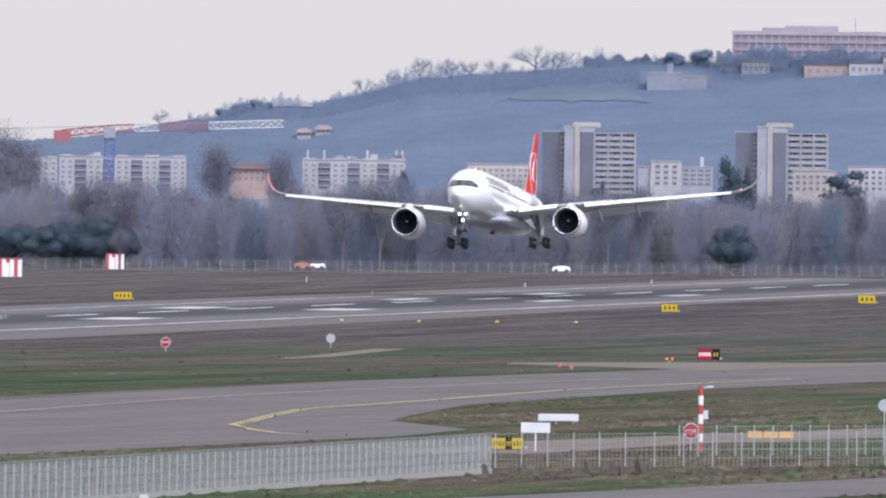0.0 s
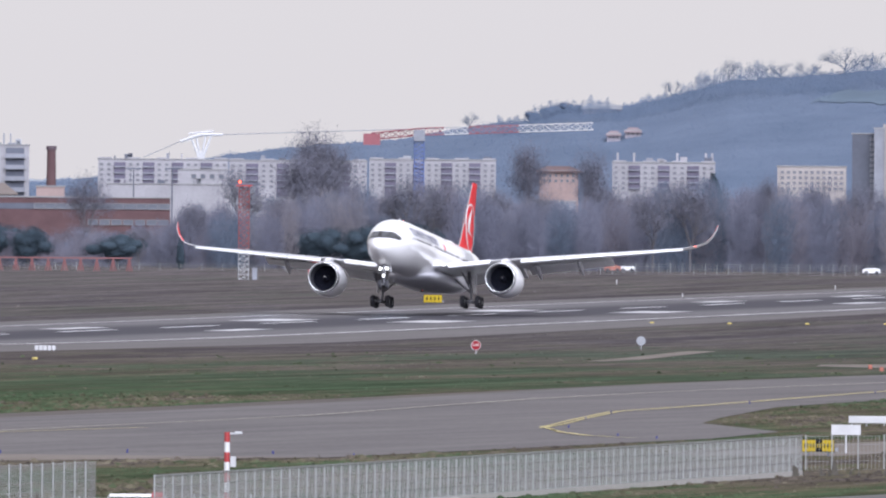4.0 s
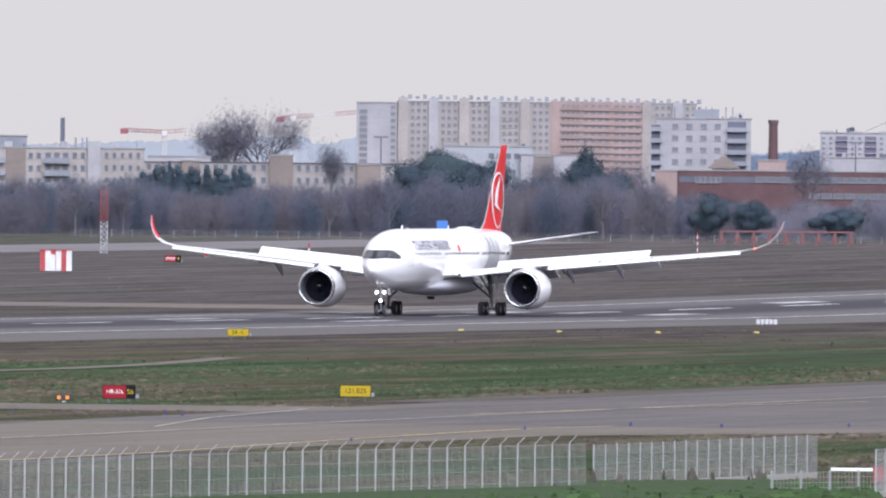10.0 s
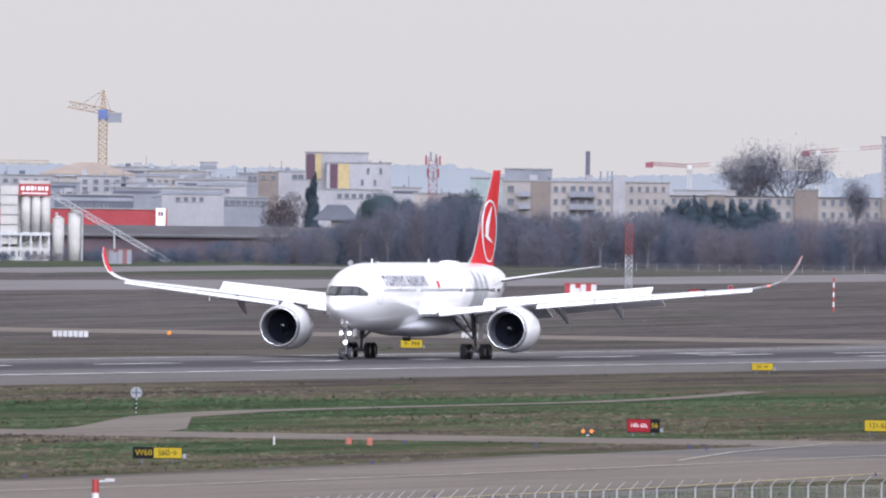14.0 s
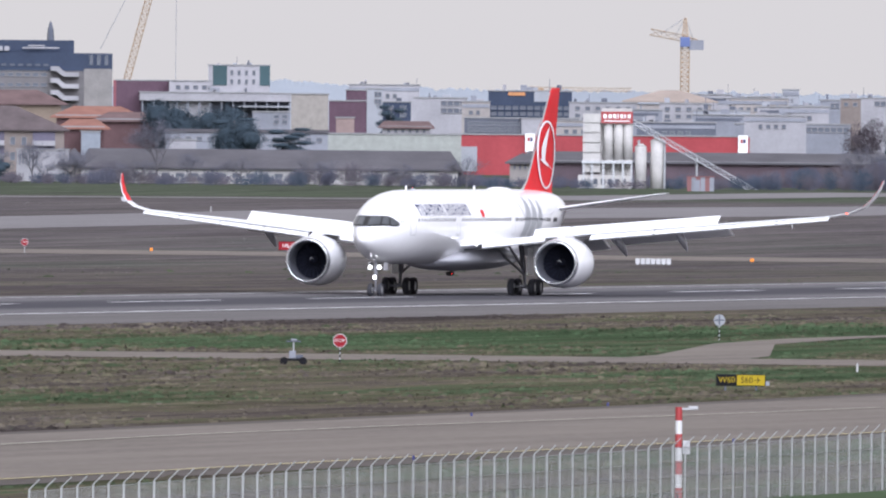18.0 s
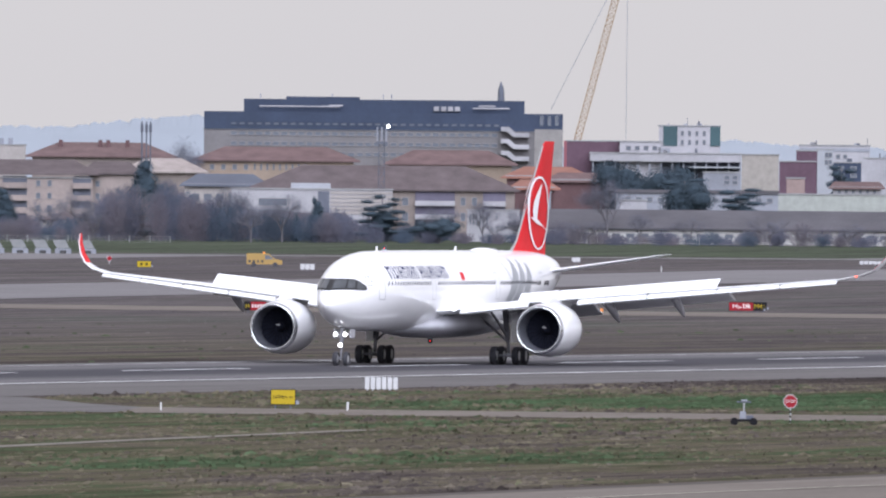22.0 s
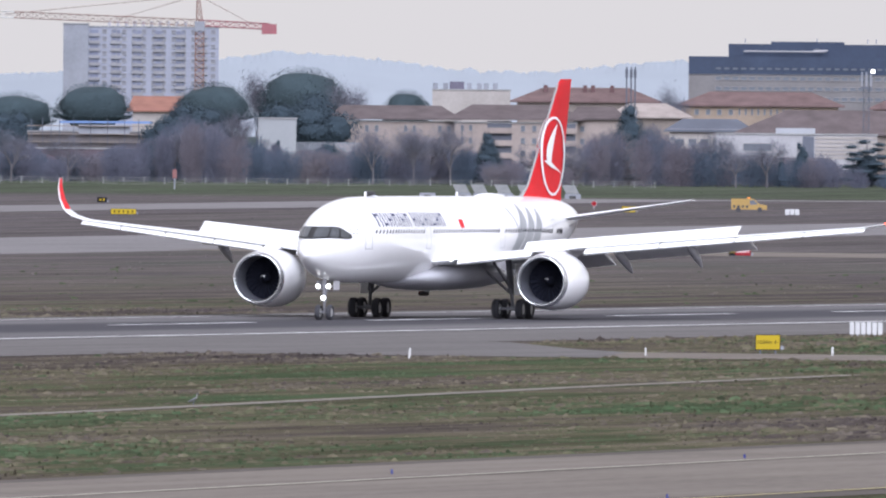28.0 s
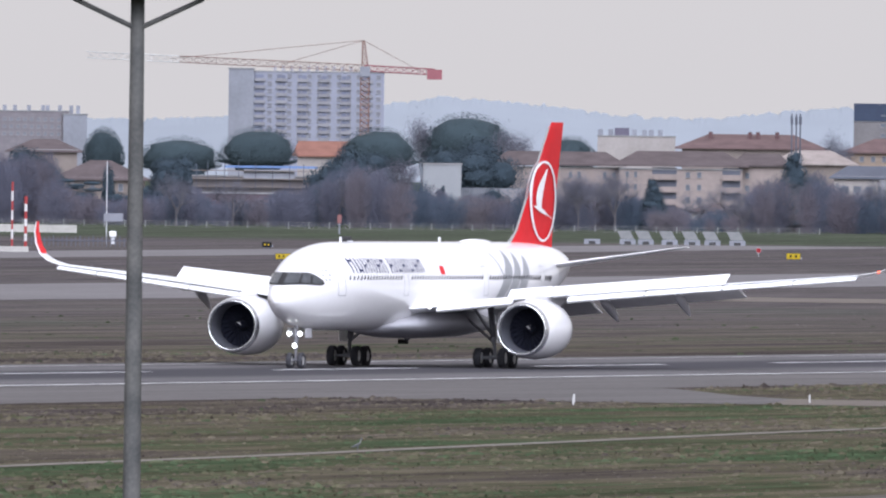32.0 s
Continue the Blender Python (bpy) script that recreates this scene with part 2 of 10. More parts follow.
    shade = n.new("ShaderNodeMapRange")
    shade.inputs["From Min"].default_value, shade.inputs["From Max"].default_value = 0.3, 0.7
    shade.inputs["To Min"].default_value, shade.inputs["To Max"].default_value = 0.76, 1.26
    l.new(noise_at(0.09, 1.7, 6), shade.inputs["Value"])
    patches = n.new("ShaderNodeMapRange")
    patches.inputs["From Min"].default_value, patches.inputs["From Max"].default_value = 0.32, 0.68
    patches.inputs["To Min"].default_value, patches.inputs["To Max"].default_value = 0.72, 1.28
    l.new(noise_at(0.010, 0.22, 6), patches.inputs["Value"])
    l.new(math_node("MULTIPLY", math_node("MULTIPLY", isl.outputs[0], shade.outputs[0]), patches.outputs[0]), hsv.inputs["Value"])
    green = n.new("ShaderNodeMix")
    green.data_type = "RGBA"
    green.inputs[7].default_value = (0.050, 0.066, 0.040, 1)
    l.new(math_node("MULTIPLY", verge.outputs[0], math_node("MULTIPLY", west.outputs[0], math_node("ADD", middle, 0.45))), green.inputs[0])
    l.new(dry.outputs[2], green.inputs[6])
    l.new(green.outputs[2], hsv.inputs["Color"])
    l.new(hsv.outputs[0], b.inputs["Base Color"])
    return m


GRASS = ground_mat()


def sheet(name, az0, az1, radii, n, material):
    bm = bmesh.new()
    rows = [[bm.verts.new(spot(az0 + (az1 - az0) * i / n, r)) for i in range(n + 1)] for r in radii]
    for a, b2 in zip(rows, rows[1:]):
        for i in range(n):
            bm.faces.new((a[i], a[i + 1], b2[i + 1], b2[i]))
    return tagged(new(name, finish(name, bm, material)), "flat winter airfield grass, green and brown in bands", "ground", kind="structure")


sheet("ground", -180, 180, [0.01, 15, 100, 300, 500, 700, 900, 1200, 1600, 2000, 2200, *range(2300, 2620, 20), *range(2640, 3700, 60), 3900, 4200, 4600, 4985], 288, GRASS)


PAVED = []


def paving(name, stations, lift, material, label, category="pavement", cross=3, kind="structure"):
    """A strip of surface between lat0 and lat1 at each station (q, lat0, lat1)."""
    PAVED.append(stations)
    dense = []
    for (qa, a0, a1), (qb, b0, b1) in zip(stations, stations[1:]):
        k = max(1, int(abs(qb - qa) / 20))
        dense += [(qa + (qb - qa) * i / k, a0 + (b0 - a0) * i / k, a1 + (b1 - a1) * i / k) for i in range(k)]
    dense.append(stations[-1])
    bm = bmesh.new()
    rows = [[bm.verts.new(field(q, a + (c - a) * i / cross, lift)) for i in range(cross + 1)] for q, a, c in dense]
    for a, b2 in zip(rows, rows[1:]):
        for i in range(cross):
            bm.faces.new((a[i], a[i + 1], b2[i + 1], b2[i]))
    bmesh.ops.recalc_face_normals(bm, faces=bm.faces[:])
    if bm.faces[0].normal.z < 0:
        bmesh.ops.reverse_faces(bm, faces=bm.faces[:])
    return tagged(new(name, finish(name, bm, material)), label, category, kind=kind)



def strip_mat(name, color, stain, rough, rubber=None, joint=0.0):
    """A paved surface with streaks along the strip; rubber: centre, half width and colour of the tyre marks."""
    color, stain = (tuple(0.9 * x for x in c) for c in (color, stain))
    m = bpy.data.materials.new(name)
    m.use_nodes = True
    n, l = m.node_tree.nodes, m.node_tree.links
    b = n["Principled BSDF"]
    geo = n.new("ShaderNodeNewGeometry")
    uv = n.new("ShaderNodeCombineXYZ")
    dots = []
    for i, v in enumerate((FW, LF)):
        dot = n.new("ShaderNodeVectorMath")
        dot.operation = "DOT_PRODUCT"
        dot.inputs[1].default_value = (v.x, v.y, 0)
        l.new(geo.outputs["Position"], dot.inputs[0])
        l.new(dot.outputs["Value"], uv.inputs[i])
        dots.append(dot.outputs["Value"])
    out = None
    for sq, sl, lo, hi, c in ((0.012, 0.35, 0.40, 0.72, stain), (0.05, 0.05, 0.5, 0.8, tuple(x * 0.72 for x in color)), (0.5, 2.2, 0.45, 0.9, tuple(x * 1.2 for x in color))):
        mp = n.new("ShaderNodeVectorMath")
        mp.operation = "MULTIPLY"
        mp.inputs[1].default_value = (sq, sl, 1)
        no = n.new("ShaderNodeTexNoise")
        no.inputs["Scale"].default_value, no.inputs["Detail"].default_value = 1.0, 5
        l.new(uv.outputs[0], mp.inputs[0])
        l.new(mp.outputs[0], no.inputs["Vector"])
        rg = n.new("ShaderNodeMapRange")
        rg.inputs["From Min"].default_value, rg.inputs["From Max"].default_value = lo, hi
        l.new(no.outputs["Fac"], rg.inputs["Value"])
        mix = n.new("ShaderNodeMix")
        mix.data_type = "RGBA"
        l.new(rg.outputs[0], mix.inputs[0])
        mix.inputs[6].default_value = (*color, 1)
        if out:
            l.new(out, mix.inputs[6])
        mix.inputs[7].default_value = (*c, 1)
        out = mix.outputs[2]
    if rubber:
        centre, half, c = rubber
        off = n.new("ShaderNodeMath")
        off.operation = "SUBTRACT"
        off.inputs[1].default_value = centre - D
        l.new(dots[1], off.inputs[0])
        ab = n.new("ShaderNodeMath")
        ab.operation = "ABSOLUTE"
        l.new(off.outputs[0], ab.inputs[0])
        rg = n.new("ShaderNodeMapRange")
        rg.inputs["From Min"].default_value, rg.inputs["From Max"].default_value = half * 1.25, half * 0.6
        rg.inputs["To Max"].default_value = 0.85
        l.new(ab.outputs[0], rg.inputs["Value"])
        mix = n.new("ShaderNodeMix")
        mix.data_type = "RGBA"
        l.new(rg.outputs[0], mix.inputs[0])
        l.new(out, mix.inputs[6])
        mix.inputs[7].default_value = (*c, 1)
        out = mix.outputs[2]
    l.new(out, b.inputs["Base Color"])
    b.inputs["Roughness"].default_value = rough
    b.inputs["Specular IOR Level"].default_value = 0.05
    return m


ASPHALT = strip_mat("runway_asphalt", (0.150, 0.143, 0.148), (0.100, 0.096, 0.102), 0.8, (7, 11, (0.046, 0.045, 0.054)))
SHOULDER = strip_mat("shoulder_asphalt", (0.150, 0.141, 0.140), (0.108, 0.101, 0.101), 0.9)
TAXI = strip_mat("taxiway_concrete", (0.186, 0.164, 0.144), (0.134, 0.118, 0.106), 0.9)
OLDTAXI = strip_mat("old_taxiway_surface", (0.148, 0.138, 0.136), (0.098, 0.092, 0.094), 0.9)
DARKEDGE = strip_mat("taxiway_edge_asphalt", (0.112, 0.098, 0.090), (0.080, 0.070, 0.066), 0.85)
LINE = mat("white_marking", (0.72, 0.72, 0.73), 0.6, 0, 0.3, 0.12, 0, 6, (0.50, 0.50, 0.51))
WORNLINE = mat("worn_white_marking", (0.46, 0.46, 0.47), 0.7, 0, 0.35, 0.15)
EDGELINE = mat("runway_edge_marking", (0.60, 0.60, 0.60), 0.7, 0, 0.3, 0.12, 0, 6, (0.34, 0.34, 0.34))
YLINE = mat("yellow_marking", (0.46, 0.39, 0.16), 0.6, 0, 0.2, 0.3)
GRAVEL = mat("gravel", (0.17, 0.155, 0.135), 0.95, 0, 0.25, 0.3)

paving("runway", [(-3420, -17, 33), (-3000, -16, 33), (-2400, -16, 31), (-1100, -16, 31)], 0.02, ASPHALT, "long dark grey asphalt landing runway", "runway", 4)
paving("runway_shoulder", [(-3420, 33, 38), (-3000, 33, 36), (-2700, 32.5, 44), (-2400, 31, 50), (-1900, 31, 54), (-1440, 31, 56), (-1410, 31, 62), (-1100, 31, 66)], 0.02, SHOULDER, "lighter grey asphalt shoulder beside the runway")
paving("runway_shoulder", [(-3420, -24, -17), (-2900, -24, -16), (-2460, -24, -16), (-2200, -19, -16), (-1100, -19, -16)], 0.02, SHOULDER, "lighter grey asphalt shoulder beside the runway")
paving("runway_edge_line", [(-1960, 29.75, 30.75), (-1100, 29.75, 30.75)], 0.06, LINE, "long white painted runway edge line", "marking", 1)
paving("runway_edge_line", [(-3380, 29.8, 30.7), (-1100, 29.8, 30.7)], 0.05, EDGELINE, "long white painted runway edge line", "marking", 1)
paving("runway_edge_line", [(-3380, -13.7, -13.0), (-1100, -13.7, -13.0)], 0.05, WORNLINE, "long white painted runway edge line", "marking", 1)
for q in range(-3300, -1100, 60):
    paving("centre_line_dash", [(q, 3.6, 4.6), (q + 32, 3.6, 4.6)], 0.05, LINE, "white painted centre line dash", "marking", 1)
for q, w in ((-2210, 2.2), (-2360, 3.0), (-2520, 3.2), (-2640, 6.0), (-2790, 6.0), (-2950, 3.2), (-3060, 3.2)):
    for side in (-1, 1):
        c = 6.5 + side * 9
        paving("touchdown_mark", [(q - 24, c - w / 2, c + w / 2), (q + 2, c - w / 2, c + w / 2)], 0.05, WORNLINE, "worn white painted touchdown zone bar", "marking", 1)
# the near taxiway with its exits
paving("taxiway", [(-2600, 166, 203), (-2170, 168, 204), (-1940, 169.5, 204.6), (-1829, 173, 206), (-1658, 183, 215.5), (-1570, 186, 226), (-1525, 187.5, 232), (-1470, 189, 246), (-1420, 189, 250), (-1290, 194, 250)], 0.02, OLDTAXI, "wide worn grey taxiway beside the runway", "taxiway", 4)
paving("taxiway", [(-1290, 194, 250), (-1240, 198, 232), (-1150, 202, 232), (-1060, 204, 234), (-900, 209, 240), (-640, 222, 245)], 0.02, TAXI, "wide worn concrete taxiway beside the runway", "taxiway", 4)
paving("taxiway_shoulder", [(-2600, 164, 169), (-2170, 167, 172), (-1900, 169.5, 175), (-1640, 179, 185), (-1500, 183, 188), (-1420, 184, 189)], 0.016, DARKEDGE, "dark worn asphalt edge of the taxiway", "pavement", 1)
paving("taxiway_shoulder", [(-1290, 192, 195), (-1240, 196, 199), (-1150, 200, 203), (-1060, 202, 205), (-900, 207, 210), (-640, 220, 223)], 0.016, DARKEDGE, "dark worn asphalt edge of the taxiway", "pavement", 1)
paving("taxiway_shoulder", [(-2600, 200, 203), (-2170, 201, 204), (-1940, 202, 204.6)], 0.016, DARKEDGE, "dark worn asphalt edge of the taxiway", "pavement", 1)
paving("taxiway_shoulder", [(-1150, 231, 236), (-1060, 233, 238), (-900, 239, 244), (-640, 244, 249)], 0.016, DARKEDGE, "dark worn asphalt edge of the taxiway", "pavement", 1)
paving("taxiway_exit", [(-1372, 185, 215), (-1365, 182, 190), (-1364, 150, 188)], 0.03, TAXI, "concrete taxiway link", "taxiway")
paving("taxiway_exit", [(-1384, 62, 195), (-1350, 62, 195)], 0.025, TAXI, "narrow concrete link between taxiway and runway", "taxiway", 8)
paving("taxiway_exit", [(-1440, 52, 58), (-1400, 54, 74), (-1384, 54, 82), (-1350, 54, 90)], 0.03, SHOULDER, "flared asphalt exit of the runway", "taxiway")
paving("service_track", [(-1540, 116, 119), (-1520, 117, 121), (-1480, 122, 126), (-1400, 138, 145), (-1370, 142, 150)], 0.03, TAXI, "curved concrete service track", "road")
paving("service_track", [(-1756, 102, 104), (-1719, 107, 109.5), (-1678, 112, 114.5), (-1640, 115, 117.5), (-1540, 116, 119)], 0.03, TAXI, "narrow curved concrete service track", "road", 1)
paving("service_track", [(-2320, 99.5, 102.5), (-2184, 115, 118), (-2150, 118, 120)], 0.03, TAXI, "narrow curved concrete service track", "road", 1)
paving("gravel_track", [(-1270, 127.4, 128.8), (-1204, 132.4, 134), (-1143, 138.4, 140), (-1074, 145.4, 147), (-1000, 151.4, 153)], 0.03, GRAVEL, "thin pale gravel track through the grass", "road", 1)
paving("taxiway_link", [(-2182, 170, 172), (-2165, 155, 172), (-2134, 142.6, 172), (-2110, 146, 172), (-2095, 153.6, 172), (-2081, 161, 172), (-2060, 171, 173)], 0.025, TAXI, "concrete taxiway link", "taxiway")
paving("service_road", [(-1560, 268, 284), (-1397, 261, 272), (-1322, 262, 273)], 0.03, TAXI, "narrow concrete service road by the fence", "road")
paving("perimeter_road", [(-1260, 309, 322), (-1100, 302, 316), (-1000, 305, 316)], 0.03, SHOULDER, "asphalt perimeter road outside the fence", "road")
# the farther runway, taxiways and roads
FARPAVE = strip_mat("pale_far_paving", (0.205, 0.195, 0.200), (0.155, 0.147, 0.150), 0.9)
paving("far_runway", [(-3400, -236, -196), (-3200, -250, -210), (-2990, -303, -228), (-2850, -300, -252), (-2640, -310, -256), (-2280, -326, -258), (-2000, -330, -262)], 0.03, FARPAVE, "second grey runway far behind the first", "runway", 4)
paving("far_taxiway", [(-3400, -330, -300), (-3200, -345, -312), (-3136, -445, -413), (-2990, -448, -415), (-2880, -455, -420), (-2700, -470, -425)], 0.03, FARPAVE, "grey taxiway far across the airfield", "taxiway")
paving("far_exit", [(-2440, -262, -20), (-2392, -262, -20)], 0.03, TAXI, "pale concrete exit between the two runways", "taxiway", 16)


# ---- the airliner: origin under the main gear, nose along +x, its left along +y ----
HULL = mat("white_aircraft_paint", (0.86, 0.855, 0.875), 0.11, 0, 0.025, 0.25)
WINGPAINT = mat("grey_white_wing_paint", (0.83, 0.835, 0.85), 0.35, 0, 0.05, 0.4)
BELLY = mat("pale_grey_belly_paint", (0.50, 0.50, 0.54), 0.2, 0, 0.06, 0.4)
FINRED = mat("red_aircraft_paint", (0.60, 0.012, 0.018), 0.5, 0, 0.08, 0.5)
FINRED.node_tree.nodes["Principled BSDF"].inputs["Specular IOR Level"].default_value = 0.2
NAVY = mat("navy_paint", (0.012, 0.018, 0.09), 0.5, 0, 0.1, 1)
GREYPAINT = mat("grey_livery_paint", (0.33, 0.34, 0.36), 0.4, 0, 0.08, 1)
LIPMETAL = mat("polished_lip_metal", (0.72, 0.73, 0.75), 0.25, 0.9, 0.05, 1)
DARKMETAL = mat("dark_titanium", (0.10, 0.10, 0.11), 0.45, 0.7, 0.2, 2)
FANCASE = mat("dark_fan_case", (0.024, 0.027, 0.044), 0.8, 0, 0.1, 2)
FANMETAL = mat("dark_fan_blades", (0.007, 0.008, 0.016), 0.9, 0.0, 0.15, 2)
DUCT = mat("intake_lining", (0.085, 0.088, 0.105), 0.5, 0, 0.1, 1)
TYRE = mat("tyre_rubber", (0.048, 0.048, 0.056), 0.85, 0, 0.2, 4)
RIM = mat("wheel_rim", (0.5, 0.5, 0.5), 0.45, 0.5, 0.1, 4)
STRUT = mat("gear_strut_paint", (0.17, 0.17, 0.19), 0.5, 0.1, 0.15, 2)
COCKPIT = glass_mat("cockpit_glass", (0.075, 0.08, 0.088), 0.05)
PORT = glass_mat("cabin_window", (0.03, 0.03, 0.04), 0.2)
LAMPGLOW = mat("landing_light", (1.0, 0.97, 0.9), emit=5.0)
REDGLOW = mat("red_position_light", (1.0, 0.12, 0.05), emit=3.0)

FUS = [(33.26, 4.66, 0.06, 0.06), (33.0, 4.68, 0.42, 0.44), (32.4, 4.75, 0.78, 0.87), (31.3, 4.89, 1.20, 1.41), (30.0, 5.07, 1.60, 1.93),
       (28.3, 5.22, 2.05, 2.36), (26.3, 5.38, 2.46, 2.72), (23.5, 5.53, 2.84, 2.95), (21.0, 5.58, 2.96, 3.02), (10, 5.6, 2.98, 3.04), (0, 5.6, 2.98, 3.04), (-11, 5.6, 2.98, 3.04),
       (-15, 5.68, 2.92, 2.96), (-19, 5.90, 2.70, 2.73), (-23, 6.24, 2.28, 2.36), (-27, 6.58, 1.74, 1.88), (-30, 6.82, 1.22, 1.38), (-32.4, 6.98, 0.66, 0.8), (-33.5, 7.05, 0.32, 0.36)]


def hull_at(x):
    """Centre height, half width and half height of the hull at x, smooth from station to station."""
    for k, (a, b) in enumerate(zip(FUS, FUS[1:])):
        if a[0] >= x >= b[0]:
            if k == 0:
                u = math.sqrt((a[0] - x) / (a[0] - b[0]))
                return [a[i] + (b[i] - a[i]) * u for i in (1, 2, 3)]
            p, q = FUS[k - 1], FUS[min(k + 2, len(FUS) - 1)]
            h, u = b[0] - a[0], (x - a[0]) / (b[0] - a[0])
            out = []
            for i in (1, 2, 3):
                ma = (b[i] - p[i]) / (b[0] - p[0]) * h
                mb = (q[i] - a[i]) / (q[0] - a[0]) * h
                out.append((2 * u ** 3 - 3 * u ** 2 + 1) * a[i] + (u ** 3 - 2 * u ** 2 + u) * ma + (3 * u ** 2 - 2 * u ** 3) * b[i] + (u ** 3 - u ** 2) * mb)
            return out
    return list(FUS[-1][1:])


def skin(x, z, side, out=0.012):
    """A point of the hull at x and height z on one side."""
    zc, ry, rz = hull_at(x)
    s = max(-1.0, min(1.0, (z - zc) / rz))
    c = math.sqrt(1 - s * s)
    return Vector((x, side * (ry * c + out * c), z + out * s))


def patch(bm, side, outline_low, outline_high, x0, x1, nx=12, nz=4, out=0.02):
    """A piece of paint or glass that lies on the hull between two heights given along x."""
    rows = []
    for i in range(nx + 1):
        x = x0 + (x1 - x0) * i / nx
        lo, hi = outline_low(x), outline_high(x)
        rows.append([bm.verts.new(skin(x, lo + (hi - lo) * j / nz, side, out)) for j in range(nz + 1)])
    for a, b in zip(rows, rows[1:]):
        for j in range(nz):
            bm.faces.new((a[j], a[j + 1], b[j + 1], b[j]))
    return bm


def wing_loop(side, y, z, le, te, thick, n=8, camber=0.0):
    """A closed aerofoil loop at the span y."""
    pts = []
    for i in range(n + 1):
        u = (1 - math.cos(math.pi * i / n)) / 2
        pts.append((u, 2.6 * thick * (math.sqrt(u) * 0.55 - 0.24 * u - 0.31 * u * u)))
    top = [Vector((le + (te - le) * u, side * y, z + h * 1.15 + camber * math.sin(math.pi * u))) for u, h in pts]
    low = [Vector((le + (te - le) * u, side * y, z - h * 0.85 + camber * math.sin(math.pi * u))) for u, h in pts[-2:0:-1]]
    return top + low


def lathe(bm, profile, centre, n=36):
    """Turns (x, radius) rows round an axis along x."""
    loops = [[Vector((centre[0] + x, centre[1] + r * math.cos(2 * math.pi * i / n), centre[2] + r * math.sin(2 * math.pi * i / n))) for i in range(n)] for x, r in profile]
    return rings(bm, loops, cap=False)


def wheel(parent, name, x, y, r, w):
    """A tyre on a rim, with its axle along y, standing on the ground."""
    prof = [(-w * 0.30, r * 0.58), (-w * 0.5, r * 0.68), (-w * 0.5, r * 0.86), (-w * 0.36, r * 0.97), (0, r), (w * 0.36, r * 0.97), (w * 0.5, r * 0.86), (w * 0.5, r * 0.68), (w * 0.30, r * 0.58)]
    n = 24
    hub = thing(name)
    hub.parent = parent
    hub.location = (x, y, r)
    bm = bmesh.new()
    rings(bm, [[Vector((q * math.cos(2 * math.pi * i / n), p, q * math.sin(2 * math.pi * i / n))) for i in range(n)] for p, q in prof], cap=False)
    part("tyre", bm, TYRE, hub, smooth=True)
    bm = bmesh.new()
    rod(bm, (0, -w * 0.33, 0), (0, w * 0.33, 0), r * 0.58, n=18)
    rod(bm, (0, -w * 0.42, 0), (0, w * 0.42, 0), r * 0.2, n=10)
    part("rim", bm, RIM, hub)
    return hub


BEACONGLOW = mat("red_beacon_light", (1.0, 0.03, 0.03), emit=9.0)
BEACONS = []


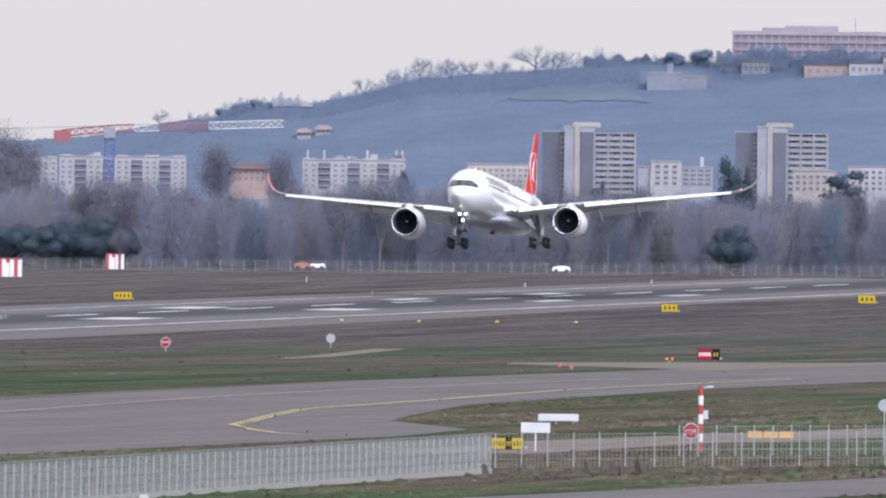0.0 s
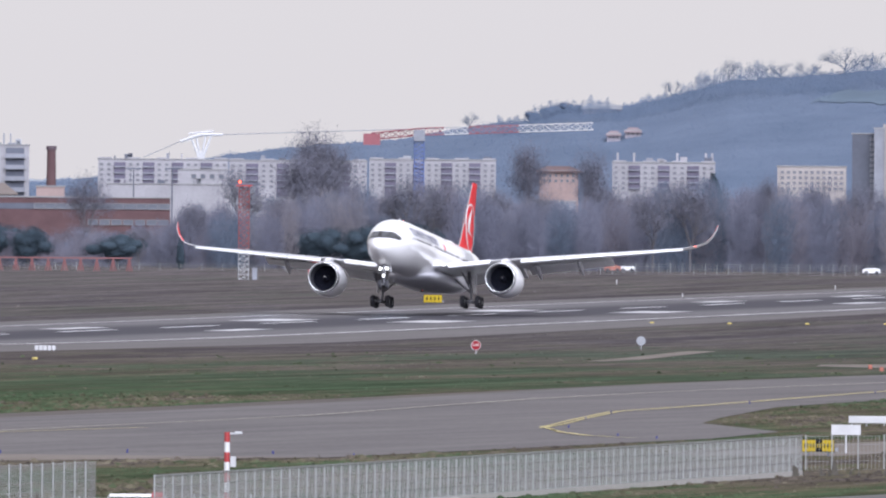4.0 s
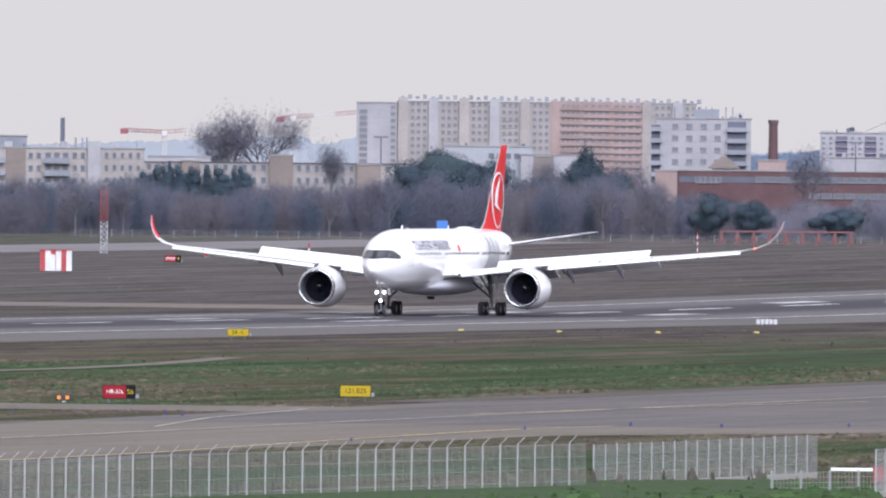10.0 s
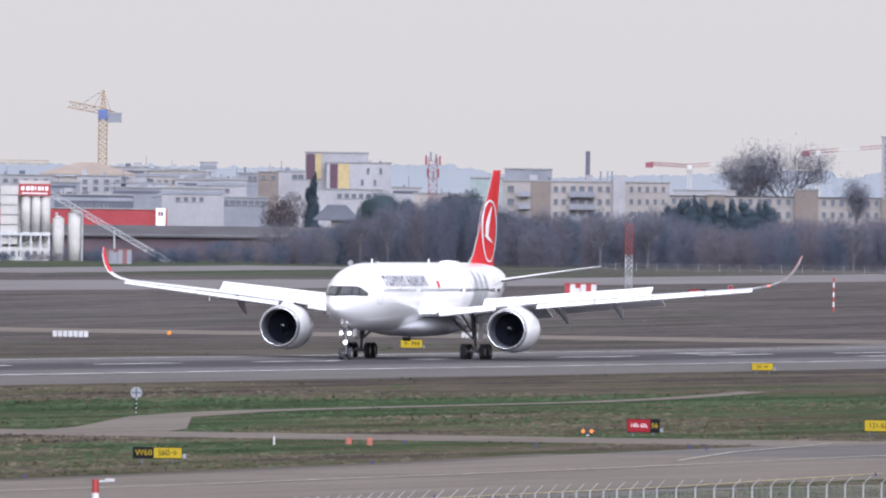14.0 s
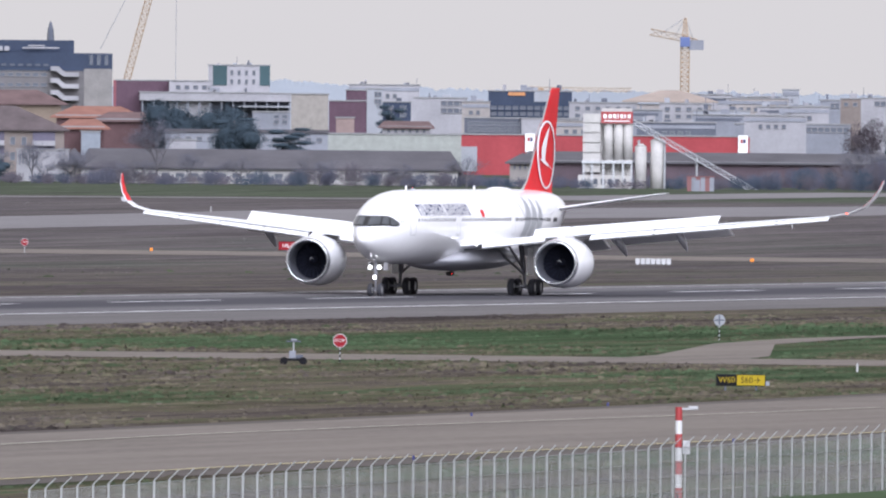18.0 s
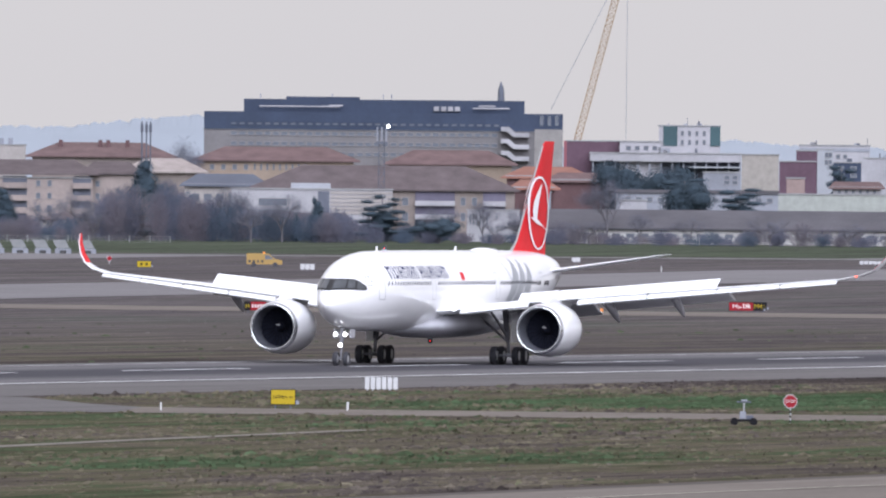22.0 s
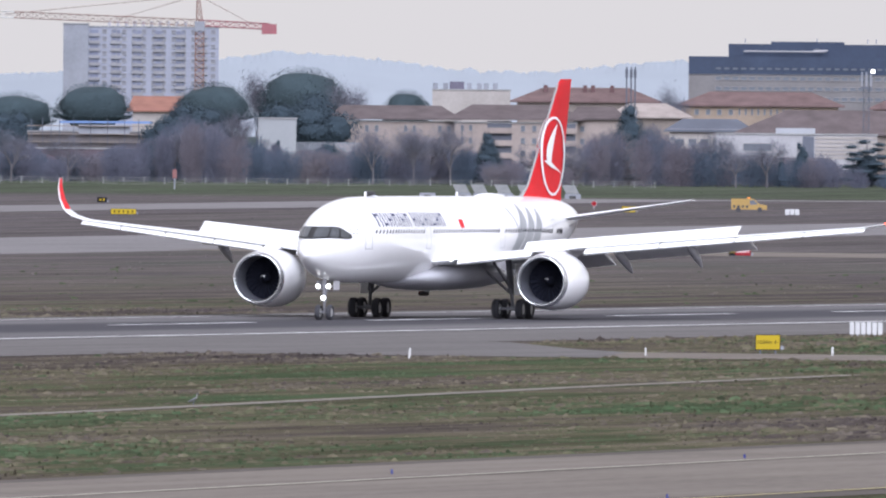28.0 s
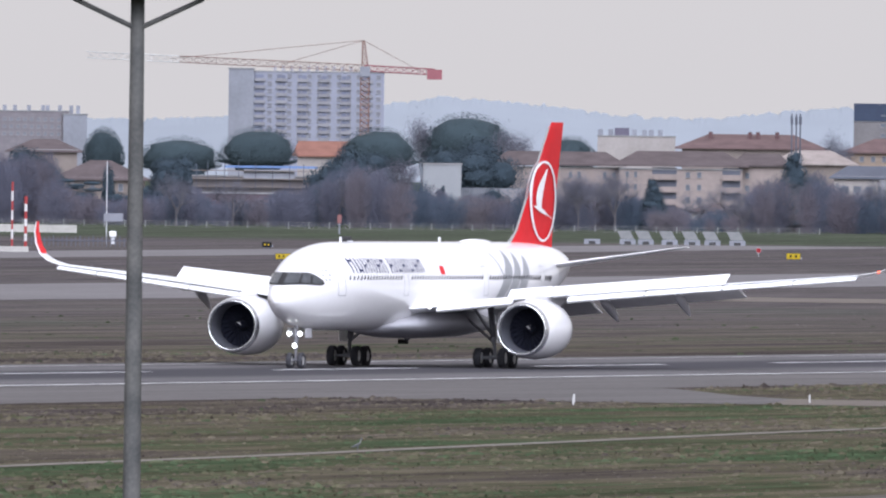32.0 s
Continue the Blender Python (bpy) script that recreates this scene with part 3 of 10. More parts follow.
def airliner():
    ac = tagged(thing("airliner"), "white twin-engined wide-body airliner with red tail fin, landing", "aircraft")
    # fuselage
    bm = bmesh.new()
    xs = [33.26, 33.23, 33.15, 33.05, 32.9, 32.7, 32.4, 32.1, 31.8, 31.5, 31.2, 30.8, 30.4, 30, 29.5, 28.9, 28.3, 27.7, 27, 26.3, 25.5, 24.6, 23.5, 22.2, 21, 18, 10, 4, -4, -11, -13, -15, -17, -19, -21, -23, -25, -27, -28.5, -30, -31.2, -32.4, -33.5]
    n = 40
    loops = []
    for x in xs:
        zc, ry, rz = hull_at(x)
        loops.append([Vector((x, ry * math.sin(2 * math.pi * i / n), zc + rz * math.cos(2 * math.pi * i / n))) for i in range(n)])
    rings(bm, loops)
    part("fuselage", bm, HULL, ac, "glossy white fuselage", smooth=True)
    bm = bmesh.new()
    loops = []
    for x, hw, zt, zb in ((13.5, 1.2, 3.0, 2.72), (11.5, 2.5, 3.6, 2.3), (8, 3.25, 4.2, 2.02), (2, 3.45, 4.3, 1.95), (-4, 3.4, 4.2, 2.02), (-8, 2.9, 3.7, 2.3), (-11.5, 1.4, 3.2, 2.6)):
        loops.append([Vector((x, hw * math.sin(2 * math.pi * i / 24), (zt + zb) / 2 + (zt - zb) / 2 * math.cos(2 * math.pi * i / 24))) for i in range(24)])
    rings(bm, loops)
    part("belly_fairing", bm, BELLY, ac, "grey belly fairing", smooth=True)
    # cockpit glass: a black mask round the front with six panes set in it
    def front_at(z):
        x = 32.6
        while x > 29:
            zc, ry, rz = hull_at(x)
            if zc + rz >= z + 0.01:
                break
            x -= 0.02
        return x

    def on_mask(u, v, out):
        """A point of the mask: u from -1 at the starboard end over 0 at the middle to 1, v from its lower to its upper edge."""
        w = abs(u)
        zb = 5.62 + 0.07 * math.sin(math.pi * w) + 0.10 * max(0, w - 0.9) * 10 * max(0, w - 0.9) * 10
        zt = 6.50 - 0.56 * max(0.0, (w - 0.55) / 0.45) ** 2.2
        z = zb + (zt - zb) * v
        f = front_at(z)
        p = skin(f + (28.55 - f) * w ** 1.55, z, 1 if u >= 0 else -1, out)
        if u == 0:
            p.y = 0
        return p + Vector((out, 0, out * 0.7))

    def mask_patch(u0, u1, v0, v1, out, n, m):
        bm = bmesh.new()
        rows = [[bm.verts.new(on_mask(u0 + (u1 - u0) * i / n, v0 + (v1 - v0) * j / m, out)) for i in range(n + 1)] for j in range(m + 1)]
        for a, b in zip(rows, rows[1:]):
            for i in range(n):
                bm.faces.new((a[i], a[i + 1], b[i + 1], b[i]))
        return bm

    mask = part("cockpit_window", mask_patch(-1, 1, 0, 1, 0.03, 32, 6), BLACK, ac, "black-rimmed cockpit window band", smooth=True)
    for u0, u1 in ((0.02, 0.40), (0.45, 0.68), (0.73, 0.94)):
        for sd in (1, -1):
            part("pane", mask_patch(sd * u0, sd * u1, 0.10, 0.90, 0.05, 8, 4), COCKPIT, mask, smooth=True)
    # cabin windows, doors and livery on both sides
    bm = bmesh.new()
    lp = [Vector((0.17 * math.cos(a), 0, 0.25 * math.sin(a))) for a in [2 * math.pi * i / 10 for i in range(10)]]
    bm.faces.new([bm.verts.new(p) for p in lp])
    wmesh = finish("cabin_window", bm, PORT)
    doors = (26.2, 13.2, -5.2, -19.5)
    for side in (1, -1):
        x = 24.9
        while x > -22.5:
            if all(abs(x - d) > 0.85 for d in doors):
                p = skin(x, 6.12, side, 0.02)
                shared("cabin_window", wmesh, ac, Matrix.Translation(p) @ Matrix.Rotation(side * -0.18, 4, "X"))
            x -= 0.62
        for d in doors:
            bm = bmesh.new()
            for x0, x1, z0, z1 in ((d - 0.56, d - 0.5, 4.95, 7.0), (d + 0.5, d + 0.56, 4.95, 7.0), (d - 0.56, d + 0.56, 4.95, 5.0), (d - 0.56, d + 0.56, 6.95, 7.0)):
                patch(bm, side, lambda x: z0, lambda x: z1, x0, x1, 1, 6, 0.018)
            part("door", bm, GREYPAINT, ac, "closed cabin door, grey outline")
        # letter-sized bars of the airline's name, each a slim upright with one or two arms
        x = 24.3
        for i, w in enumerate((0.95, 0.95, 0.95, 0.95, 0.3, 0.9, 0.95, 0, 0.95, 0.3, 0.95, 0.8, 0.3, 0.95, 0.85, 0.9)):
            if w:
                bm = bmesh.new()
                lean = 0.16
                z0, z1, st = 6.52, 7.50, 0.20
                rows = [[bm.verts.new(skin(x - lean * (1 - j / 4) - k * st, z0 + (z1 - z0) * j / 4, side, 0.02)) for k in (0, 1)] for j in range(5)]
                for a, b in zip(rows, rows[1:]):
                    bm.faces.new((a[0], a[1], b[1], b[0]))
                if w > 0.5:
                    mid = 7.26 if i % 3 == 0 else 6.62 if i % 3 == 1 else 6.94
                    patch(bm, side, lambda x: mid, lambda x: mid + 0.14, x - st - 0.02, x - w * 0.70, 1, 2, 0.02)
                    rows = [[bm.verts.new(skin(x - w * 0.66 - lean * (1 - j / 4) - k * st * 0.8, z0 + (z1 - z0) * j / 4, side, 0.02)) for k in (0, 1)] for j in range(5)]
                    for a, b in zip(rows, rows[1:]):
                        bm.faces.new((a[0], a[1], b[1], b[0]))
                part("title_bar", bm, NAVY, ac, "dark blue title bar")
                x -= w * 0.92 + 0.30
            else:
                x -= 0.45
        bm = bmesh.new()
        patch(bm, side, lambda x: 6.42, lambda x: 7.0, 5.0, 4.0, 2, 3, 0.02)
        part("flag", bm, FINRED, ac, "small red flag")
        # ring of small grey stars behind the cockpit
        for k in range(6):
            a = 2 * math.pi * k / 6
            cx, cz = 28.0 + 0.42 * math.cos(a), 6.35 + 0.36 * math.sin(a)
            bm = bmesh.new()
            patch(bm, side, lambda x: cz - 0.07, lambda x: cz + 0.07, cx + 0.11, cx - 0.11, 1, 1, 0.02)
            part("star", bm, GREYPAINT, ac)
        # three crescent leaves behind the wing, and the thin line before them
        for x0, wide, top in ((-7.7, 2.0, 8.1), (-9.7, 1.8, 8.0), (-11.7, 1.9, 7.8)):
            bm = bmesh.new()
            rows = []
            for j in range(17):
                k = j / 16
                z = 4.35 + (top - 4.35) * k
                mid = x0 - 4.5 * k - 0.5 * math.sin(math.pi * k)
                half = wide * math.sin(math.pi * (0.16 + 0.83 * k)) ** 0.9 / 2
                rows.append([bm.verts.new(skin(mid + q * half, z, side, 0.02)) for q in (1, 0.33, -0.33, -1)])
            for a, b in zip(rows, rows[1:]):
                for i in range(3):
                    bm.faces.new((a[i], a[i + 1], b[i + 1], b[i]))
            part("livery_stripe", bm, GREYPAINT, ac, "curved grey livery stripe")
        bm = bmesh.new()
        rows = []
        for j in range(13):
            z = 4.4 + 3.5 * j / 12
            mid = -9.2 + 0.5 * (j / 12) - 0.5 * math.sin(math.pi * j / 12)
            rows.append([bm.verts.new(skin(mid + q, z, side, 0.02)) for q in (0.09, -0.09)])
        for a, b in zip(rows, rows[1:]):
            bm.faces.new((a[0], a[1], b[1], b[0]))
        part("livery_line", bm, GREYPAINT, ac, "thin curved grey line")
    # wings
    for side in (1, -1):
        st = [(2.2, 4.0, 11.6, -5.3, 1.05), (3.2, 4.1, 10.7, -5.5, 1.0), (7, 4.6, 7.95, -5.7, 0.8), (11, 5.02, 5.1, -5.9, 0.62), (16, 5.5, 1.6, -7.0, 0.45), (20, 5.86, -1.2, -7.95, 0.36),
              (25, 6.3, -4.7, -9.2, 0.27), (29, 6.66, -7.5, -10.2, 0.2), (30.3, 6.95, -8.8, -10.95, 0.16), (31.2, 7.4, -9.9, -11.6, 0.13), (31.8, 8.1, -10.8, -12.2, 0.1), (32.2, 8.9, -11.7, -12.75, 0.08), (32.375, 9.62, -12.6, -13.1, 0.05)]
        bm = bmesh.new()
        rings(bm, [wing_loop(side, y, z, le, te, th * 0.55) for y, z, le, te, th in st[:9]])
        wing = part("wing", bm, WINGPAINT, ac, "long swept white wing", smooth=False)
        bm = bmesh.new()
        rings(bm, [wing_loop(side, y, z, le, te, th * 0.7) for y, z, le, te, th in st[8:]])
        part("winglet", bm, [HULL], ac, "upswept winglet with red inner face")
        bm = bmesh.new()
        rows = []
        for y, z, le, te, th in st[9:]:
            nrm = Vector((0, -side * 0.07, 0.0))
            a = Vector((le * 0.85 + te * 0.15, side * y, z + 0.03)) + nrm
            b = Vector((le * 0.1 + te * 0.9, side * y, z + 0.03)) + nrm
            rows.append([bm.verts.new(a), bm.verts.new(b)])
        for a, b in zip(rows, rows[1:]):
            bm.faces.new((a[0], a[1], b[1], b[0]))
        part("winglet_paint", bm, FINRED, ac, "red paint on the winglet")
        # slats along the leading edge, drooped for landing
        for y0, y1 in ((4.2, 8.6), (11.9, 16.4), (16.5, 21), (21.1, 25.2), (25.3, 29)):
            bm = bmesh.new()
            lp = []
            for y in (y0, y1):
                k = (y - 3.2) / 25.8
                le, z, ch = 10.7 - (y - 3.2) * 0.705, 4.1 + 2.56 * k, 1.5 - 0.8 * k
                if y < 8.7:
                    le, z = 10.7 - (y - 3.2) * 0.72, 4.1 + (y - 3.2) * 0.13
                lp.append([Vector((le + 0.35 + dx * ch, side * y, z - 0.28 + dz * ch)) for dx, dz in ((0, 0), (-0.25, 0.2), (-0.9, 0.36), (-0.95, 0.32), (-0.3, 0.02), (-0.1, -0.08))])
            rings(bm, lp)
            part("slat", bm, WINGPAINT, ac)
        # flaps hang behind the wing
        for y0, y1, te0, te1, z0, z1, ch in ((3.6, 10.6, -5.0, -5.4, 4.0, 4.75, 2.9), (11.2, 20.6, -5.5, -7.6, 4.85, 5.75, 2.3)):
            bm = bmesh.new()
            lp = []
            for y, te, z in ((y0, te0, z0), (y1, te1, z1)):
                lp.append([Vector((te + 0.6 - ch * u, side * y, z - 0.02 - ch * u * 0.30 + h)) for u, h in ((0, 0.08), (0.3, 0.16), (1, 0.02), (1, -0.02), (0.4, -0.12), (0, -0.1))])
            rings(bm, lp)
            part("flap", bm, WINGPAINT, ac, "lowered landing flap")
        for y, ln in ((6.6, 4.6), (12.7, 4.2), (17.4, 3.6)):
            bm = bmesh.new()
            k = (y - 3.2) / 25.8
            z, x0 = 4.05 + 2.5 * k, (-1.2 if y < 10 else 0.2 - (y - 11) * 0.45)
            lp = []
            for u, r in ((0, 0.05), (0.15, 0.28), (0.4, 0.4), (0.7, 0.33), (0.9, 0.18), (1, 0.03)):
                cx, cz = x0 - ln * u, z - 0.35 - 1.35 * u ** 1.7
                lp.append([Vector((cx, side * (y) + r * 0.75 * math.cos(2 * math.pi * i / 12), cz + r * math.sin(2 * math.pi * i / 12))) for i in range(12)])
            rings(bm, lp)
            part("flap_track_fairing", bm, BELLY, ac, "grey canoe-shaped flap fairing", smooth=True)
        # landing and position lights on the wing
        bm = bmesh.new()
        bmesh.ops.create_icosphere(bm, subdivisions=2, radius=0.12, matrix=Matrix.Translation((10.35, side * 3.75, 4.2)))
        part("landing_light", bm, LAMPGLOW, ac, "lit landing light in the wing root")
        if side > 0:
            bm = bmesh.new()
            bmesh.ops.create_icosphere(bm, subdivisions=2, radius=0.09, matrix=Matrix.Translation((-8.75, side * 30.2, 6.93)))
            part("position_light", bm, REDGLOW, ac, "lit red position light")
        # horizontal tail
        bm = bmesh.new()
        rings(bm, [wing_loop(side, y, z, le, te, th) for y, z, le, te, th in ((0.6, 6.9, -23.6, -30.0, 0.34), (1.6, 7.02, -24.3, -30.1, 0.3), (9.2, 8.3, -29.4, -31.35, 0.1), (9.75, 8.4, -30.2, -31.4, 0.05))])
        part("tailplane", bm, WINGPAINT, ac, "white horizontal tail")
        # engine
        c = (9.0, side * 10.42, 2.74)
        nac = part("engine_nacelle", lathe(bmesh.new(), [(1.2, 1.85), (0.9, 1.91), (0.2, 1.99), (-1.5, 2.06), (-3.0, 2.02), (-4.0, 1.90), (-5.0, 1.66), (-4.95, 1.60), (-3.2, 1.5)], c), HULL, ac, "large white engine nacelle", smooth=True)
        part("intake_lip", lathe(bmesh.new(), [(1.15, 1.868), (1.4, 1.81), (1.56, 1.745), (1.60, 1.69), (1.56, 1.635), (1.3, 1.575)], c), LIPMETAL, nac, "bright metal intake lip", smooth=True)
        part("intake_duct", lathe(bmesh.new(), [(1.31, 1.575), (0.8, 1.54), (-0.2, 1.52), (-1.1, 1.5)], c), DUCT, nac, "dark intake duct", smooth=True)
        bm = bmesh.new()
        va = []
        for rr, tw, wd in ((0.42, 0.5, 0.24), (0.95, 0.85, 0.33), (1.48, 1.15, 0.42)):
            dv = Vector((math.cos(tw), 0, math.sin(tw)))
            o = Vector((0, rr, 0))
            va.append([bm.verts.new(o - dv * wd / 2), bm.verts.new(o + dv * wd / 2)])
        for p, q in zip(va, va[1:]):
            bm.faces.new((p[0], p[1], q[1], q[0]))
        blade = finish("fan_blade", bm, FANMETAL)
        for i in range(22):
            shared("fan_blade", blade, nac, Matrix.Translation((c[0] - 0.55, c[1], c[2])) @ Matrix.Rotation(2 * math.pi * i / 22, 4, "X"))
        part("fan_case", disc(bmesh.new(), (c[0] - 0.95, c[1], c[2]), (1, 0, 0), 1.5, 32), FANCASE, nac)
        part("spinner", lathe(bmesh.new(), [(0.1, 0.02), (-0.08, 0.17), (-0.38, 0.31), (-0.63, 0.38), (-0.83, 0.38)], c, 18), FANMETAL, nac, "dark spinner cone", smooth=True)
        bm = bmesh.new()
        rings(bm, [[Vector((c[0] + 0.02 - 0.05 * k, c[1] + (0.06 + 0.2 * k) * math.cos(a + 2.2 * k), c[2] + (0.06 + 0.2 * k) * math.sin(a + 2.2 * k))) for k in [j / 8 for j in range(9)]] for a in (0.0, 0.45)], cap=False, closed=False)
        part("spinner_swirl", bm, RIM, nac, "pale swirl mark on the spinner")
        part("exhaust", lathe(bmesh.new(), [(-3.0, 1.2), (-4.6, 1.1), (-6.2, 0.72), (-6.2, 0.5), (-7.6, 0.05)], c, 24), DARKMETAL, nac, "dark exhaust nozzle", smooth=True)
        bm = bmesh.new()
        lp = [[Vector((c[0] + x, c[1] + s * w, z)) for x, z in q] for s, w, q in ((-1, 0.2, ((0.3, 4.75), (-2.5, 5.35), (-6, 5.2), (-9, 4.9), (-6, 4.2), (-2, 4.4))), (1, 0.2, ((0.3, 4.75), (-2.5, 5.35), (-6, 5.2), (-9, 4.9), (-6, 4.2), (-2, 4.4))))]
        rings(bm, lp)
        part("pylon", bm, HULL, ac, "white engine pylon")
        # main gear
        y = side * 5.3
        bm = bmesh.new()
        rod(bm, (0, y, 0.75), (0.1, y * 0.98, 2.0), 0.13, n=12)
        rod(bm, (0.1, y * 0.98, 1.9), (0.2, y * 0.94, 4.3), 0.22, n=12)
        rod(bm, (0.05, y * 0.99, 1.7), (0.1, side * 3.0, 3.6), 0.1, n=8)
        rod(bm, (0.05, y * 0.99, 2.0), (2.3, y * 0.85, 4.0), 0.1, n=8)
        rod(bm, (-1.15, y, 0.7), (1.15, y, 0.74), 0.16, n=10)
        for ax in (-1.02, 1.02):
            rod(bm, (ax, y - 0.9, 0.7), (ax, y + 0.9, 0.7), 0.1, n=8)
        gear = part("main_gear", bm, STRUT, ac, "main landing gear leg")
        for ax in (-1.02, 1.02):
            for dy in (-0.87, 0.87):
                wheel(gear, "wheel", ax, y + dy, 0.7, 0.52)
        bm = boxes((-0.9, 0.9, y + side * 0.35, y + side * 0.42, 1.7, 3.9))
        part("gear_door", bm, HULL, ac, "white gear door")
        # spoilers lie in the wing until the wheels are down
    # fin with its white emblem
    bm = bmesh.new()
    fin = []
    for z, le, te, th in ((7.9, -17.0, -30.3, 0.36), (8.6, -20.0, -30.3, 0.40), (9.4, -21.6, -30.4, 0.38), (13, -25.3, -31.4, 0.28), (16.6, -28.9, -32.5, 0.18), (17.05, -29.8, -32.6, 0.06)):
        lp = wing_loop(1, 0, 0, le, te, th)
        fin.append([Vector((p.x, p.z - 0.15 * th, z)) for p in lp])
    rings(bm, fin)
    part("tail_fin", bm, FINRED, ac, "tall red tail fin with white round emblem", smooth=False)
    for side in (1, -1):
        bm = bmesh.new()
        cx, cz, n = -27.5, 11.5, 44

        def on(x, z, o=0.03):
            k = (z - 8.6) / 8.2
            le, te = -20.0 - 8.9 * k, -30.3 - 2.2 * k
            u = max(0.02, min(0.98, (x - le) / (te - le)))
            th = 0.40 - 0.22 * k
            return Vector((x, side * (2.6 * th * (math.sqrt(u) * 0.55 - 0.24 * u - 0.31 * u * u) * 1.05 + o + 0.02), z))
        pts = []
        for i in range(n):
            a = 2 * math.pi * i / n
            pts.append([bm.verts.new(on(cx + math.cos(a) * rx - 0.1 * math.sin(a), cz + math.sin(a) * rz)) for rx, rz in ((3.35, 2.85), (2.85, 2.68))])
        for i in range(n):
            a, b = pts[i], pts[(i + 1) % n]
            bm.faces.new((a[0], b[0], b[1], a[1]))
        # a crescent blade and a beak inside the ring
        rows = []
        for i in range(13):
            k = i / 12
            mid = -28.3 + 1.9 * math.sin(math.pi * 0.62 * k) + 0.2 * k
            half = 0.08 + 1.0 * math.sin(math.pi * 0.94 * k) / 2 + 0.3 * k
            rows.append([bm.verts.new(on(mid + q * half, 13.8 - 2.9 * k, 0.035)) for q in (1, 0.3, -0.3, -1)])
        for a, b in zip(rows, rows[1:]):
            for q in range(3):
                bm.faces.new((a[q], a[q + 1], b[q + 1], b[q]))
        rows = []
        for i in range(9):
            k = i / 8
            rows.append([bm.verts.new(on(-25.0 - 5.0 * k, 11.15 - 0.95 * k ** 1.2 + q * (0.05 + 0.38 * math.sin(math.pi * min(1, 1.2 * k + 0.05)) ** 1.5 * (1 - 0.5 * k)) / 2, 0.035)) for q in (1, -1)])
        for a, b in zip(rows, rows[1:]):
            bm.faces.new((a[0], a[1], b[1], b[0]))
        part("emblem", bm, HULL, ac, "plain white round emblem")
    bm = bmesh.new()
    lp = []
    for z, a, b in ((8.62, -19.6, -20.3), (9.4, -21.4, -21.65), (13, -25.1, -25.32), (16.7, -28.9, -29.1)):
        lp.append([Vector((a + 0.1, 0.0, z)), Vector((b, 0.06, z)), Vector((b, -0.06, z))])
    rings(bm, lp)
    part("fin_leading_edge", bm, LIPMETAL, ac, "bright metal leading edge")
    # roof fittings
    bm = bmesh.new()
    rings(bm, [[Vector((x, w * math.sin(2 * math.pi * i / 16), z0 + h * math.cos(2 * math.pi * i / 16))) for i in range(16)] for x, w, z0, h in ((-9.6, 0.3, 8.45, 0.15), (-10.2, 0.8, 8.4, 0.4), (-11.5, 0.95, 8.4, 0.45), (-13.5, 0.9, 8.38, 0.44), (-14.8, 0.5, 8.35, 0.25), (-15.2, 0.1, 8.4, 0.1))])
    part("antenna_dome", bm, HULL, ac, "white antenna dome", smooth=True)
    for x in (19.0, -3.6):
        bm = boxes((x - 0.25, x + 0.1, -0.03, 0.03, 8.6, 8.95))
        part("antenna_blade", bm, HULL, ac)
    for x, z, up in ((16.8, 8.62, 1), (3.5, 1.95, -1)):
        part("beacon_base", rod(bmesh.new(), (x, 0, z - 0.04 * up), (x, 0, z + 0.08 * up), 0.24, 0.2, 12), GREYPAINT, ac)
        # a turning tube with the lit lens at its bottom
        bm = lathe(bmesh.new(), [(-0.06, 0.02), (-0.06, 0.16), (0.62, 0.17), (0.62, 0.15), (0.0, 0.15)], (0, 0, 0), 16)
        beacon = part("beacon", bm, BLACK, ac, "turning red anti-collision beacon")
        beacon.location = (x, 0, z + 0.20 * up)
        part("beacon_lens", disc(bmesh.new(), (0.01, 0, 0), (1, 0, 0), 0.15, 16), BEACONGLOW, beacon, "lit red beacon lens")
        BEACONS.append((beacon, Vector(beacon.location)))
    # nose gear with three lit lamps
    x = 28.66
    bm = bmesh.new()
    rod(bm, (x, 0, 0.55), (x, 0, 1.5), 0.08, n=10)
    rod(bm, (x, 0, 1.3), (x, 0, 3.1), 0.14, n=10)
    rod(bm, (x, 0, 1.6), (x - 1.8, 0, 3.0), 0.07, n=8)
    rod(bm, (x, -0.42, 0.55), (x, 0.42, 0.55), 0.08, n=8)
    rod(bm, (x, -0.7, 2.36), (x, 0.7, 2.36), 0.04, n=8)
    gear = part("nose_gear", bm, STRUT, ac, "nose landing gear leg")
    for dy in (-0.4, 0.4):
        wheel(gear, "wheel", x, dy, 0.54, 0.36)
    for y, z in ((-0.38, 2.36), (0.38, 2.36), (0, 1.55)):
        bm = bmesh.new()
        rod(bm, (x + 0.1, y, z), (x + 0.32, y, z), 0.1, 0.16, 14)
        part("taxi_light", bm, LAMPGLOW, gear, "lit landing lamp")
    for s in (-1, 1):
        bm = boxes((x - 1.5, x - 0.2, s * 0.62 - 0.02, s * 0.62 + 0.02, 2.1, 2.75))
        part("nose_gear_door", bm, BELLY, ac, "grey gear door")
    return ac


